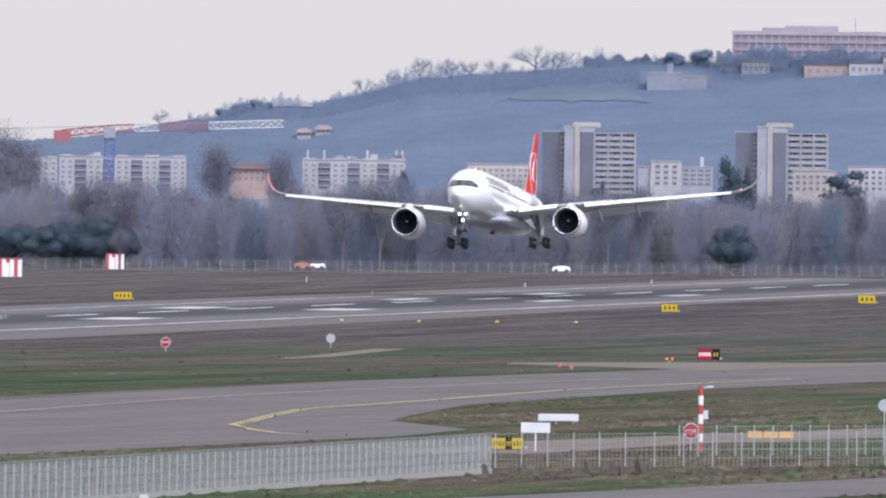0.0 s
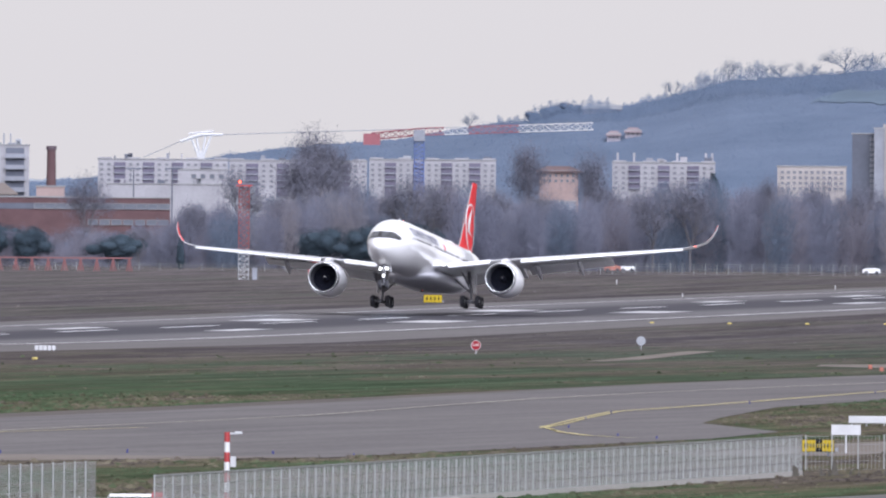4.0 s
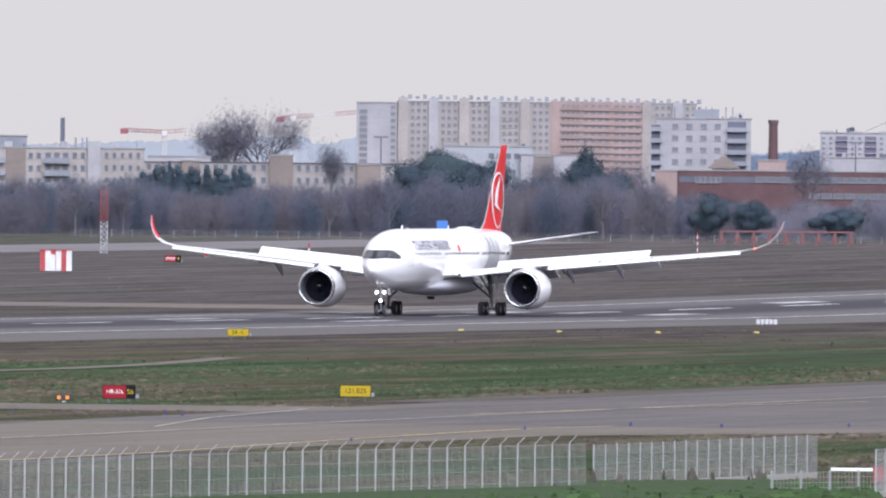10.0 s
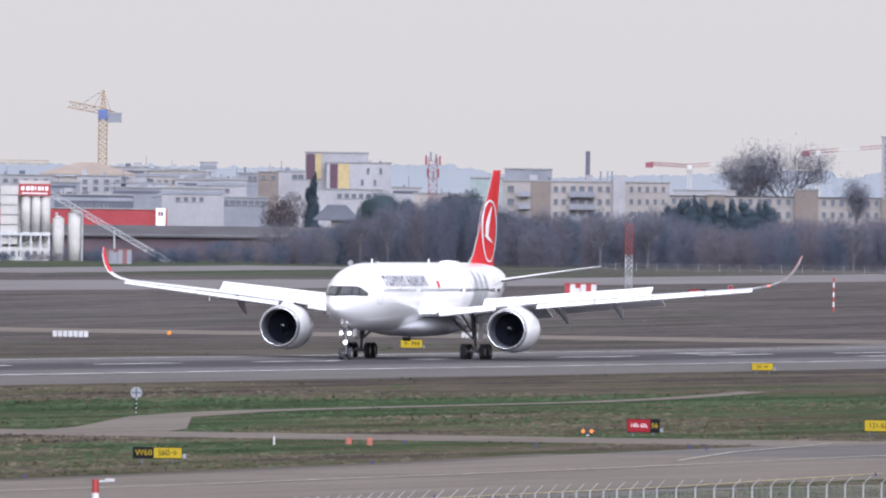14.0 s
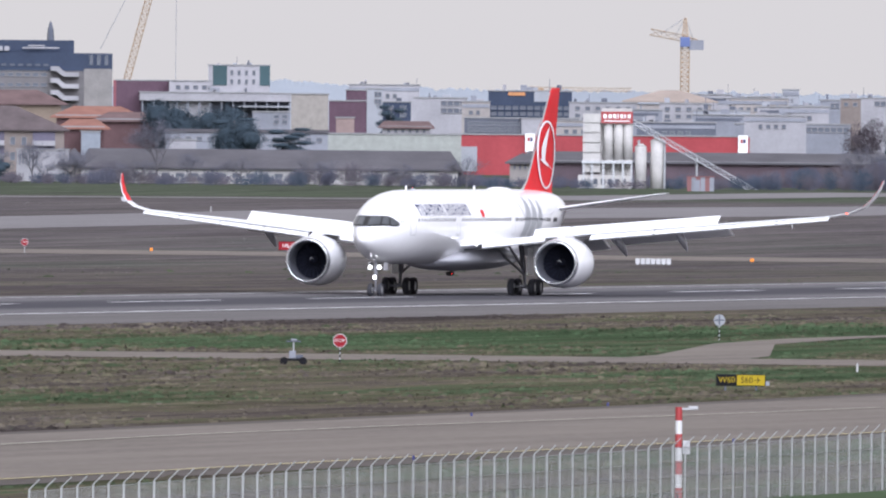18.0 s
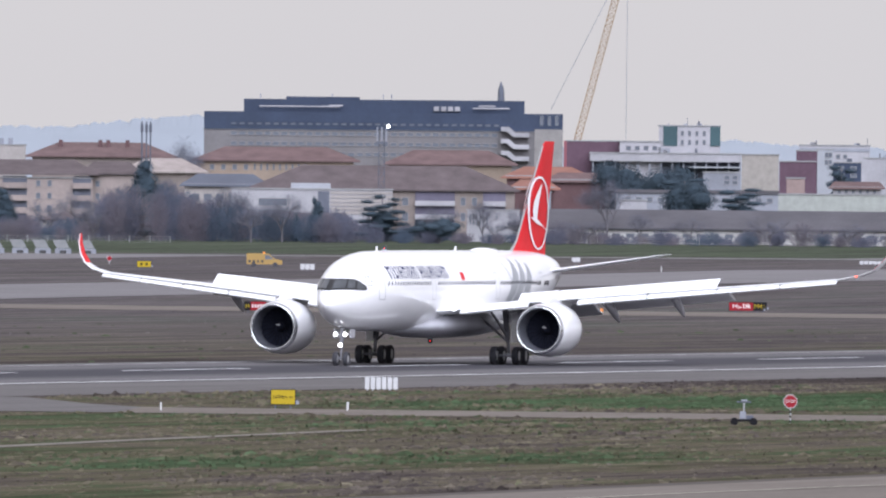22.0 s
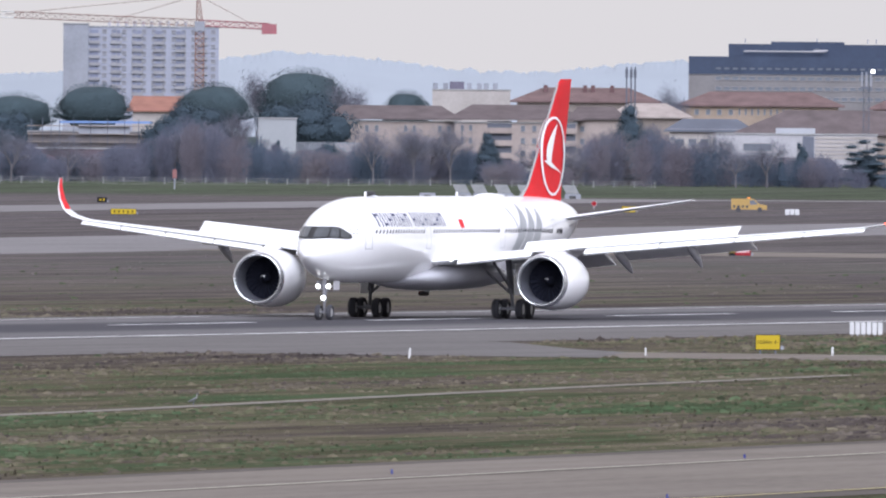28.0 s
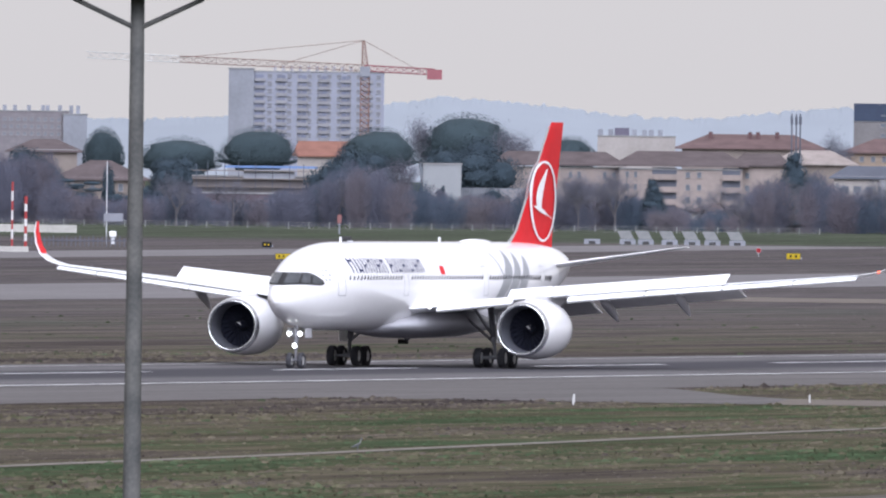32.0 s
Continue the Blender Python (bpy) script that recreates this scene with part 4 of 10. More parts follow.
PLANE = airliner()
SPOILERS = []
for side in (1, -1):
    def hinge(y):
        k = (y - 3.2) / 25.8
        return Vector((-2.7 - max(0, y - 8) * 0.30, side * y, 4.50 + 2.28 * k))
    ends = (5.2, 8.2, 11.2, 14.1, 17.0, 19.9)
    for y0, y1 in zip(ends, ends[1:]):
        a, b = hinge(y0), hinge(y1 - 0.02)
        o = (a + b) / 2
        axis = (b - a).normalized() * side
        bm = bmesh.new()
        rings(bm, [[p - o + Vector(v) for v in ((0.1, 0, 0.03), (-1.5, 0, -0.10), (-1.5, 0, -0.16), (0.1, 0, -0.05))] for p in (a, b)])
        SPOILERS.append((part("spoiler", bm, WINGPAINT, PLANE, "spoiler panel on the wing"), o, axis))
# parts that ride on the flexing wings
WINGED = [(ob, 1 if (ob.matrix_world @ Vector(ob.bound_box[0])).y > 0 else -1) for ob in PLANE.children if ob.name.split(".")[0] in ("wing", "winglet", "winglet_paint", "slat", "flap", "flap_track_fairing", "position_light")]


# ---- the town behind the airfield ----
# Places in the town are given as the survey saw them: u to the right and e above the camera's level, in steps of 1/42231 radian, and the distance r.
STEP = 1 / 42231
PANE = glass_mat("window_glass", (0.085, 0.094, 0.118), 0.3)
# paler glass for the farthest buildings, with the haze before them in its colour
HAZEPANE = glass_mat("hazy_window_glass", (0.125, 0.13, 0.155), 0.4)
PALEFRAME = mat("pale_window_frame", (0.235, 0.23, 0.235), 0.6, 0, 0.08, 1)
ROOFGREY = mat("flat_roof_felt", (0.228, 0.228, 0.235), 0.9, 0, 0.2, 0.3)
WINDOW_MESHES = {}


def plaster(name, color, rough=0.85):
    # every wall is dimmed and blued here, in place of haze over the town
    return mat(name, (color[0] * 0.755, color[1] * 0.77, color[2] * 0.825), max(rough, 0.8), 0, 0.16, 0.18, 0.1, 9, random_tint=0.09)


class Site:
    """A building whose front stands r metres off between the directions u0 and u1."""

    def __init__(self, name, label, r, u0, u1, depth=14.0, category="building", turn=0.0, group=""):
        self.r, self.k, self.uc, self.depth = r, r * STEP, (u0 + u1) / 2, depth
        self.az = math.degrees(self.uc * STEP)
        self.base = rise(r)
        self.ob = tagged(thing(name, facing(spot(self.az, r), turn)), label, category, group)

    def x(self, u):
        return (u - self.uc) * self.k

    def z(self, e):
        return H + e * self.k - self.base

    def block(self, name, a, b, material, y0=0.0, y1=None, ground=False, label="", parent=None, bevel=0.0):
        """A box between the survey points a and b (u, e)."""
        x0, x1 = sorted((self.x(a[0]), self.x(b[0])))
        z0, z1 = sorted((self.z(a[1]), self.z(b[1])))
        bm = boxes((x0, x1, y0, self.depth if y1 is None else y1, -1.5 if ground else z0, z1), bevel=bevel)
        return part(name, bm, material, parent or self.ob, label)

    def windows(self, a, b, cols, rows, fw=0.5, fh=0.5, y=0.0, glass=None, frame=None, name="window", skip=()):
        """A grid of windows that fills the field between a and b."""
        x0, x1 = sorted((self.x(a[0]), self.x(b[0])))
        z0, z1 = sorted((self.z(a[1]), self.z(b[1])))
        dx, dz = (x1 - x0) / cols, (z1 - z0) / rows
        w, h = round(dx * fw, 2), round(dz * fh, 2)
        g, f = glass or (PANE if self.r < 4500 else HAZEPANE), frame or PALEFRAME
        key = (w, h, g.name, f.name, name)
        if key not in WINDOW_MESHES:
            bm = bmesh.new()
            t = min(0.06, w * 0.08, h * 0.08)
            for d in ((-w / 2 - t, w / 2 + t, -0.10, 0.02, h / 2, h / 2 + t), (-w / 2 - t, w / 2 + t, -0.16, 0.02, -h / 2 - t, -h / 2), (-w / 2 - t, -w / 2, -0.10, 0.02, -h / 2, h / 2), (w / 2, w / 2 + t, -0.10, 0.02, -h / 2, h / 2)):
                box(bm, *d)
            vs = [bm.verts.new(p) for p in ((-w / 2, -0.03, -h / 2), (w / 2, -0.03, -h / 2), (w / 2, -0.03, h / 2), (-w / 2, -0.03, h / 2))]
            bm.faces.new(vs).material_index = 1
            WINDOW_MESHES[key] = finish(name, bm, [f, g])
        for i in range(cols):
            for j in range(rows):
                if (i, j) not in skip:
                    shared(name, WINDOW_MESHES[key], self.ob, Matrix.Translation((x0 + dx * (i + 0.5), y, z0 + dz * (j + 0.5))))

    def flat(self, a, b, wall, roof=None, y0=0.0, y1=None, name="wall", ground=True, plant=False):
        """A walled body with a roof slab and parapet."""
        self.block(name, a, b, wall, y0, y1, ground=ground)
        x0, x1 = sorted((self.x(a[0]), self.x(b[0])))
        zt = max(self.z(a[1]), self.z(b[1]))
        part("roof", boxes((x0 - 0.15, x1 + 0.15, y0 - 0.15, (self.depth if y1 is None else y1) + 0.15, zt, zt + 0.22)), roof or ROOFGREY, self.ob)
        if plant and x1 - x0 > 3.5:
            g = random.Random(round(a[0] * 7 + a[1]))
            for _ in range(min(5, int((x1 - x0) / 2.4))):
                w, h, px = 0.3 + 1.3 * g.random() ** 2, 0.25 + 0.8 * g.random() ** 1.5, x0 + 0.6 + (x1 - x0 - 2.6) * g.random()
                part("roof_plant", boxes((px, px + w, y0 + 2.0, y0 + 3.2, zt + 0.2, zt + 0.22 + h)), g.choice((METAL, GREYWALL, OFFWHITE, DARKGREY)), self.ob)
            if g.random() < 0.6:
                px = x0 + (x1 - x0) * g.random()
                part("roof_aerial", boxes((px, px + 0.09, y0 + 2.4, y0 + 2.5, zt + 0.2, zt + 1.2 + 1.2 * g.random())), DARKGREY, self.ob)

    def hipped(self, a, b, ridge_e, material, inset=0.25, y0=-0.7, y1=None, name="roof", eave=0.7):
        """A tiled roof over the eaves a to b that climbs to ridge_e."""
        x0, x1 = sorted((self.x(a[0]), self.x(b[0])))
        x0, x1 = x0 - eave, x1 + eave
        ze, zr = self.z(b[1]), self.z(ridge_e)
        yb = (self.depth if y1 is None else y1) + eave
        ym, ins = (y0 + yb) / 2, (x1 - x0) * inset
        bm = bmesh.new()
        v = [bm.verts.new(p) for p in ((x0, y0, ze), (x1, y0, ze), (x1, yb, ze), (x0, yb, ze), (x0 + ins, ym, zr), (x1 - ins, ym, zr), (x0, y0, ze - 0.25), (x1, y0, ze - 0.25), (x1, yb, ze - 0.25), (x0, yb, ze - 0.25))]
        for f in ((0, 1, 5, 4), (1, 2, 5), (2, 3, 4, 5), (3, 0, 4), (6, 7, 1, 0), (7, 8, 2, 1), (8, 9, 3, 2), (9, 6, 0, 3), (9, 8, 7, 6)):
            bm.faces.new([v[i] for i in f])
        return part(name, bm, material, self.ob)


def lattice(name, parent, p0, p1, width, material, bays=12, bar=0.08, label="", taper=1.0):
    """A square lattice beam from p0 to p1 in its parent's space."""
    p0, p1 = Vector(p0), Vector(p1)
    d = p1 - p0
    t = d.to_track_quat("Z", "Y").to_matrix()
    bm = bmesh.new()

    def corner(i, s):
        w = width * (1 + (taper - 1) * s) / 2
        return p0 + d * s + t @ Vector(((-w, w, w, -w)[i], (-w, -w, w, w)[i], 0))
    for i in range(4):
        rod(bm, corner(i, 0), corner(i, 1), bar, n=4)
        for j in range(bays):
            s0, s1 = j / bays, (j + 1) / bays
            rod(bm, corner(i, s0), corner((i + 1) % 4, s1), bar * 0.7, n=3)
            rod(bm, corner(i, s0), corner((i + 1) % 4, s0), bar * 0.6, n=3)
    return part(name, bm, material, parent, label)
CREAM = plaster("cream_render", (0.36, 0.325, 0.292))
OFFWHITE = plaster("off_white_render", (0.375, 0.362, 0.360))
PINKISH = plaster("salmon_render", (0.33, 0.245, 0.215))
TAN = plaster("tan_render", (0.243, 0.203, 0.175))
GREYWALL = plaster("grey_concrete_panel", (0.276, 0.282, 0.301))
DARKGREY = plaster("dark_slate_cladding", (0.125, 0.132, 0.155))
MAUVE = plaster("mauve_panel", (0.150, 0.136, 0.172))
BRICK = mat("red_brick", (0.092, 0.055, 0.058), 0.85, 0, 0.2, 0.3, 0.3, 12)
DARKBRICK = mat("dark_red_brick", (0.088, 0.066, 0.078), 0.85, 0, 0.2, 0.3, 0.3, 12)
TILE = mat("brown_roof_tiles", (0.097, 0.079, 0.082), 0.85, 0, 0.25, 0.4, 0.3, 10)
REDTILE = mat("red_roof_tiles", (0.125, 0.085, 0.085), 0.85, 0, 0.25, 0.4, 0.3, 10)
ORANGETILE = mat("orange_roof_tiles", (0.215, 0.108, 0.085), 0.85, 0, 0.2, 0.4, 0.3, 10)
NAVYCLAD = plaster("dark_blue_cladding", (0.050, 0.064, 0.098), 0.5)
STOREDRED = plaster("red_store_cladding", (0.36, 0.066, 0.07), 0.5)
SHEDROOF = mat("old_shed_roof", (0.088, 0.084, 0.094), 0.85, 0, 0.2, 0.2, 0.2, 10)
GREEN = plaster("dark_green_cladding", (0.06, 0.10, 0.105), 0.6)
PURPLE = plaster("plum_cladding", (0.12, 0.072, 0.092), 0.7)
METAL = mat("light_metal_cladding", (0.255, 0.266, 0.292), 0.5, 0.2, 0.1, 0.3)

# white tower panels, greyed in the paint for haze
TOWERWALL = plaster("grey_white_tower_panel", (0.275, 0.268, 0.272))


def frontage(s, u0, u1, e, floors):
    """Windows of a commercial front, in one of four ways: dark ribbons, spaced windows, a glazed half or a plain clad front."""
    way = round(u0 * 3 + e) % 4
    w = u1 - u0
    for j in range(floors):
        top = e - 5 - 13 * j
        if way == 0:
            s.block("ribbon", (u0 + w * 0.06, top), (u1 - w * 0.12, top - 5), DARKGREY, -0.05, 0.1)
        elif way == 1:
            s.windows((u0 + w * 0.05, top), (u1 - w * 0.05, top - 9), max(2, int(w / 19)), 1, 0.45, 0.7)
        elif way == 2:
            s.windows((u0 + w * 0.5, top + 1), (u1 - 2, top - 9), max(2, int(w / 22)), 1, 0.85, 0.8)
    if way == 3:
        s.block("cladding_band", (u0 + 1, e - 4), (u1 - 1, e - 10), GREYWALL, -0.12, 0.05)
        s.windows((u0 + w * 0.2, e - 14), (u1 - w * 0.3, e - 24), max(2, int(w / 24)), 1, 0.5, 0.7)


def tower(a, b):
    """A tall housing block: slate side, white stair core, gridded balconies."""
    s = Site("apartment_tower", "grey and white high-rise housing block with balcony grid", 4520, a[0], b[0], 16, "building", group="twin tower blocks")
    w, top, bot = b[0] - a[0], a[1], b[1]
    at = lambda f: a[0] + w * f
    s.flat((at(0), top - 12), (at(0.24), bot), DARKGREY, y0=1.5)
    s.windows((at(0.19), top - 16), (at(0.235), bot), 1, 12, 0.8, 0.5, y=1.5)
    s.flat((at(0.235), top - 2), (at(0.56), bot), GREYWALL, y0=-1.0)
    s.block("stair_strip", (at(0.345), top - 1), (at(0.405), bot), CREAM, -1.3, -0.9)
    s.flat((at(0.41), top - 12), (at(0.545), bot), DARKGREY, y0=-1.6)
    s.block("wall", (at(0.55), top - 12), (b[0], bot), DARKGREY, 0.8, ground=True)
    for j in range(11):
        e = top - 12 - j * 10.6
        s.block("balcony", (at(0.55), e), (b[0], e - 2.4), TOWERWALL, 0.2, 0.9)
        if j:
            s.block("balustrade", (at(0.57), e + 3.6), (b[0] - 1, e), GREYWALL, 0.25, 0.45)
    for u in (0.545, 0.69, 0.83, 0.975):
        s.block("balcony_divider", (at(u), top - 12), (at(u + 0.025), bot), TOWERWALL, 0.12, 0.9)
    s.windows((at(0.57), top - 14), (at(0.975), top - 12 - 10.6 * 11), 6, 11, 0.6, 0.4, y=0.8)
    s.block("roof_house", (at(0.33), top + 6), (at(0.62), top - 3), CREAM, 2, 8)
    return s


tower((4133.5, 155.7), (4299.6, 29.4))
tower((4475.5, 158.3), (4639.6, 33.0))

s = Site("apartment_block", "pale low housing block with stair tower", 4480, 4303.6, 4435.6)
s.flat((4303.6, 83.5), (4435.6, 45.9), GREYWALL, plant=True)
s.flat((4325.6, 93.7), (4379.6, 45.3), OFFWHITE, y0=-0.8)
s.windows((4381.6, 82.3), (4433.6, 50.9), 4, 4, 0.7, 0.4)
s.windows((4330.6, 89.8), (4375.6, 50.2), 3, 4, 0.5, 0.4, y=-0.8)
s.block("chimney", (4413.5, 102.6), (4419.6, 84.7), OFFWHITE, 3, 4)
s = Site("apartment_block", "long low cream housing block with flat roof", 4500, 4001.6, 4123.6)
s.flat((4001.6, 85.3), (4123.6, 37.6), CREAM)
s.windows((4005.6, 80.3), (4120.6, 41.6), 11, 4, 0.5, 0.45)
s = Site("apartment_block", "cream housing block partly behind trees", 4430, 4577.6, 4775.6)
s.flat((4577.6, 79.4), (4653.6, 38.2), CREAM)
s.flat((4675.6, 87.4), (4775.6, 39.5), OFFWHITE, y0=1)
s.windows((4580.6, 74.4), (4650.6, 43.1), 6, 3, 0.5, 0.45)
s.windows((4678.6, 83.4), (4773.6, 44.4), 8, 4, 0.5, 0.45, y=1)


def white_row(a, b, bays, name="white housing slab with mauve recessed bays"):
    """A long housing slab of white stair bays and mauve recessed bays."""
    s = Site("apartment_slab", name, 4680, a[0], b[0], 12, group="white housing slabs")
    s.flat(a, b, OFFWHITE, plant=True)
    w = (b[0] - a[0]) / bays
    for i in range(bays):
        u = a[0] + w * i
        if i % 2:
            s.block("recess", (u + w * 0.1, a[1] - 5), (u + w * 0.9, b[1]), MAUVE, -0.25, 0.1)
            for j in range(4):
                s.block("balcony", (u + w * 0.1, a[1] - 12 - j * 11), (u + w * 0.9, a[1] - 14 - j * 11), GREYWALL, -0.6, 0)
        else:
            s.block("parapet", (u + w * 0.05, a[1] + 4), (u + w * 0.95, a[1]), OFFWHITE, 0, 3)
            s.windows((u, a[1] - 4), (u + w, a[1] - 50), 2, 5, 0.4, 0.38)
    return s


white_row((2799.5, 88.5), (3029.5, 32.9), 9)
white_row((3031.5, 87.9), (3275.5, 25.4), 9)
white_row((3279.5, 91.5), (3503.5, 24.8), 9)
s = white_row((3709.5, 89.9), (3891.5, 41.8), 7, "white housing slab with tall roof chimneys")
for x in (0.04, 0.2, 0.62, 0.9, 0.96):
    u = s.uc + (x - 0.5) * (3891.5 - 3709.5)
    s.block("chimney", (u, 107.9), (u + 4, 89.9), OFFWHITE, 3, 4)
s = Site("office_block", "low white flat-roofed building among bare trees", 4520, 2944.5, 3031.5)
s.flat((2949.5, 70.1), (3029.5, 27.9), OFFWHITE)
s.windows((2964.5, 65.2), (3019.5, 47.8), 4, 1, 0.5, 0.6)
s.flat((2899.5, 44.5), (3079.5, 23.4), METAL, y0=-3)
s = Site("house", "pink house with red tiled roof among trees", 4450, 3577.5, 3651.5)
s.flat((3579.5, 73.6), (3649.5, 44.3), PINKISH)
s.hipped((3579.5, 73.6), (3649.5, 74.3), 83.0, REDTILE)
s.windows((3584.5, 70.6), (3645.5, 52.3), 6, 2, 0.4, 0.5)
s = Site("house", "small house with white gable wall", 4000, 3555.6, 3655.6)
s.flat((3559.6, 24.6), (3571.6, -8.2), OFFWHITE, y0=-2)
s.flat((3571.6, 19.8), (3645.6, -7.5), GREYWALL)
s = Site("shed", "long white shed seen through trees", 3900, 3493.6, 3555.6)
s.flat((3500.6, 0.0), (3547.6, -20.5), OFFWHITE)

# the long ten-storey slab with its nearer wing
s = Site("apartment_slab", "very long ten-storey cream and salmon housing slab", 4640, 1978.9, 2580.9, 13)
s.flat((1979.0, 134.8), (2050.6, 5.3), OFFWHITE, y0=-0.6)
s.windows((1982.0, 124.9), (2000.7, 15.0), 1, 10, 0.7, 0.6, y=-0.6)
s.windows((2037.0, 133.2), (2050.7, 15.3), 1, 10, 0.55, 0.45, y=-0.6)
s.flat((2051.0, 137.3), (2580.6, -0.9), CREAM)
for i in range(10):
    x = 462 + i * 54
    b0, b1 = s.uc + (2052.9 - s.uc) + i * 54, s.uc + (2052.9 - s.uc) + i * 54 + 54
    e = 141.2 + (5 - i) * 0.5
    if 5 <= i <= 7:
        s.block("salmon_wall", (b0, e), (b1, e - 140), PINKISH, -0.2, 0.2)
        for j in range(11):
            s.block("balcony", (b0 + (18 if i == 5 else 2), e - 10 - j * 12.5), (b1 - 2, e - 16.5 - j * 12.5), PINKISH, -0.6, 0)
        s.windows((b0 + (18 if i == 5 else 2), e - 3), (b1 - 2, e - 3 - 137.5), 4, 11, 0.6, 0.5, y=-0.2)
    else:
        s.block("pilaster", (b0, e + 2), (b0 + 17, e - 140), OFFWHITE if i % 2 else CREAM, -0.5, 0.2)
        s.windows((b0 + 20, e - 3), (b1 - 2, e - 3 - 137.5), 3, 11, 0.55, 0.42)
    for j in range(4):
        s.block("roof_vent", (b0 + 4 + j * 13, e + 4 + 3 * (j % 2)), (b0 + 11 + j * 13, e - 1), GREYWALL, 4, 7)
s = Site("apartment_block", "white seven-storey housing block with loggias", 4540, 2495.8, 2680.8, 14)
s.flat((2508.9, 111.6), (2677.6, -10.2), OFFWHITE, plant=True)
s.block("roof_house", (2575.9, 129.1), (2620.9, 112.4), GREYWALL, 3, 8)
for x in (950, 965, 1005, 1015, 1040, 1052):
    u = s.uc + (x - 997)
    s.block("mast", (u, 133.2), (u + 2.5, 113.2), GREYWALL, 4, 4.4)
s.windows((2530.9, 108.8), (2630.6, 4.5), 4, 5, 0.42, 0.42, skip=((2, 0),))
s.block("loggia", (2635.9, 107.5), (2668.6, -10.2), DARKGREY, -0.2, 0.1)
s.block("loggia", (2500.9, 100.6), (2516.6, -11.3), DARKGREY, -0.2, 0.1)
for j in range(6):
    for x0, x1 in ((1044, 1079), (908, 928)):
        s.block("balcony", (s.uc + x0 - 997, 97.2 - j * 20), (s.uc + x1 - 997, 89.2 - j * 20), GREYWALL, -1.2, 0)

# brick works with its chimney
s = Site("brick_factory", "long low red-brick works with ribbon windows", 3920, 2506.6, 2930.6, 22)
s.flat((2508.7, 19.6), (2547.4, -91.1), PINKISH, y0=-1.2)
s.flat((2547.7, 19.9), (2927.4, -88.4), BRICK)
s.block("ribbon", (2550.6, 9.9), (2927.6, -0.4), DARKGREY, -0.05, 0.1)
s.windows((2578.6, 10.1), (2625.6, -2.6), 5, 1, 0.8, 0.8, y=-0.06)
s.windows((2685.6, 10.9), (2926.6, -0.4), 12, 1, 0.82, 0.8, y=-0.06)
s.windows((2780.6, -17.5), (2926.5, -28.4), 7, 1, 0.82, 0.8, y=-0.06)
s.flat((2690.7, 38.9), (2740.7, 18.3), PINKISH, y0=8, y1=15)
s = Site("chimney", "tall round red-brick factory chimney", 4020, 2706.7, 2726.7, 3, "chimney")
bm = bmesh.new()
rod(bm, (0, 0, -1), (0, 0, s.z(106.1)), 1.0, 0.72, 16)
part("shaft", bm, BRICK, s.ob)
bm = bmesh.new()
rod(bm, (0, 0, s.z(104.1)), (0, 0, s.z(111.1)), 0.88, 0.86, 16)
part("collar", bm, DARKBRICK, s.ob)
s = Site("house", "white house with a pale tiled gable roof", 4300, 2605.7, 2655.7, 10)
s.flat((2608.7, 26.3), (2650.6, -10.4), OFFWHITE)
s.hipped((2608.7, 26.3), (2650.7, 26.6), 45.5, TAN, 0.42)
s = Site("office_block", "low white building with flat roof and windows", 4480, 2810.7, 3035.7, 12)
s.flat((2815.7, 44.8), (3035.6, -7.6), OFFWHITE, plant=True)
s.flat((2940.8, 70.7), (3030.7, 37.3), OFFWHITE, y0=2)
s.windows((2960.8, 64.8), (3025.7, 54.3), 4, 1, 0.5, 0.7, y=2)

# two-storey barracks row with tan gables
s = Site("barracks", "long cream two-storey row with tan end walls", 4040, 1530.6, 2110.6, 12)
s.flat((1530.7, 25.6), (2110.5, -54.2), CREAM, SHEDROOF)
for x0, x1, y in ((80, 112, 275), (235, 277, 264), (390, 432, 279)):
    s.flat((s.uc + x0 - 230, 26.7 + (277 - y)), (s.uc + x1 - 230, -46.3), TAN, y0=-0.8)
for x0, x1, n in ((-50, 78, 8), (115, 233, 7), (280, 388, 7), (436, 515, 5)):
    for y in (283, 305):
        s.windows((s.uc + x0 - 230, 24.7 - (y - 283)), (s.uc + x1 - 230, 10.7 - (y - 283)), n, 1, 0.45, 0.75)
s.flat((1610.7, 36.2), (1720.7, 23.0), OFFWHITE, y0=6)
s = Site("office_block", "white modern building with dark roof plant", 4350, 2120.7, 2350.7, 14)
s.flat((2130.8, 58.9), (2290.6, 7.1), METAL, plant=True)
s.windows((2210.8, 50.5), (2285.7, 35.0), 5, 1, 0.6, 0.6)
s.flat((2270.7, 44.9), (2390.6, 7.8), OFFWHITE, y0=-2)
s = Site("house", "tan house wall behind bare trees", 3980, 2290.7, 2330.7, 9)
s.flat((2292.7, 42.1), (2328.6, -22.7), TAN)

# grey-cream housing block with balconies
s = Site("apartment_block", "cream four-storey block with tan panels and balconies", 3960, 1306.4, 1606.4, 13)
s.flat((1309.3, 49.1), (1604.6, -64.4), CREAM, plant=True)
s.block("panel", (1359.3, 48.7), (1394.5, -46.9), TAN, -0.15, 0.1)
s.block("panel", (1504.3, 62.4), (1526.5, -45.3), OFFWHITE, -0.6, 2)
s.windows((1312.3, 46.1), (1334.5, -43.6), 1, 4, 0.5, 0.5)
s.windows((1396.3, 47.1), (1424.5, -42.5), 2, 4, 0.5, 0.42)
s.windows((1426.3, 47.5), (1472.5, -42.0), 3, 4, 0.6, 0.45)
s.windows((1474.3, 48.1), (1502.5, -41.6), 2, 4, 0.5, 0.42)
s.windows((1530.3, 48.7), (1600.5, -40.5), 5, 4, 0.42, 0.42)
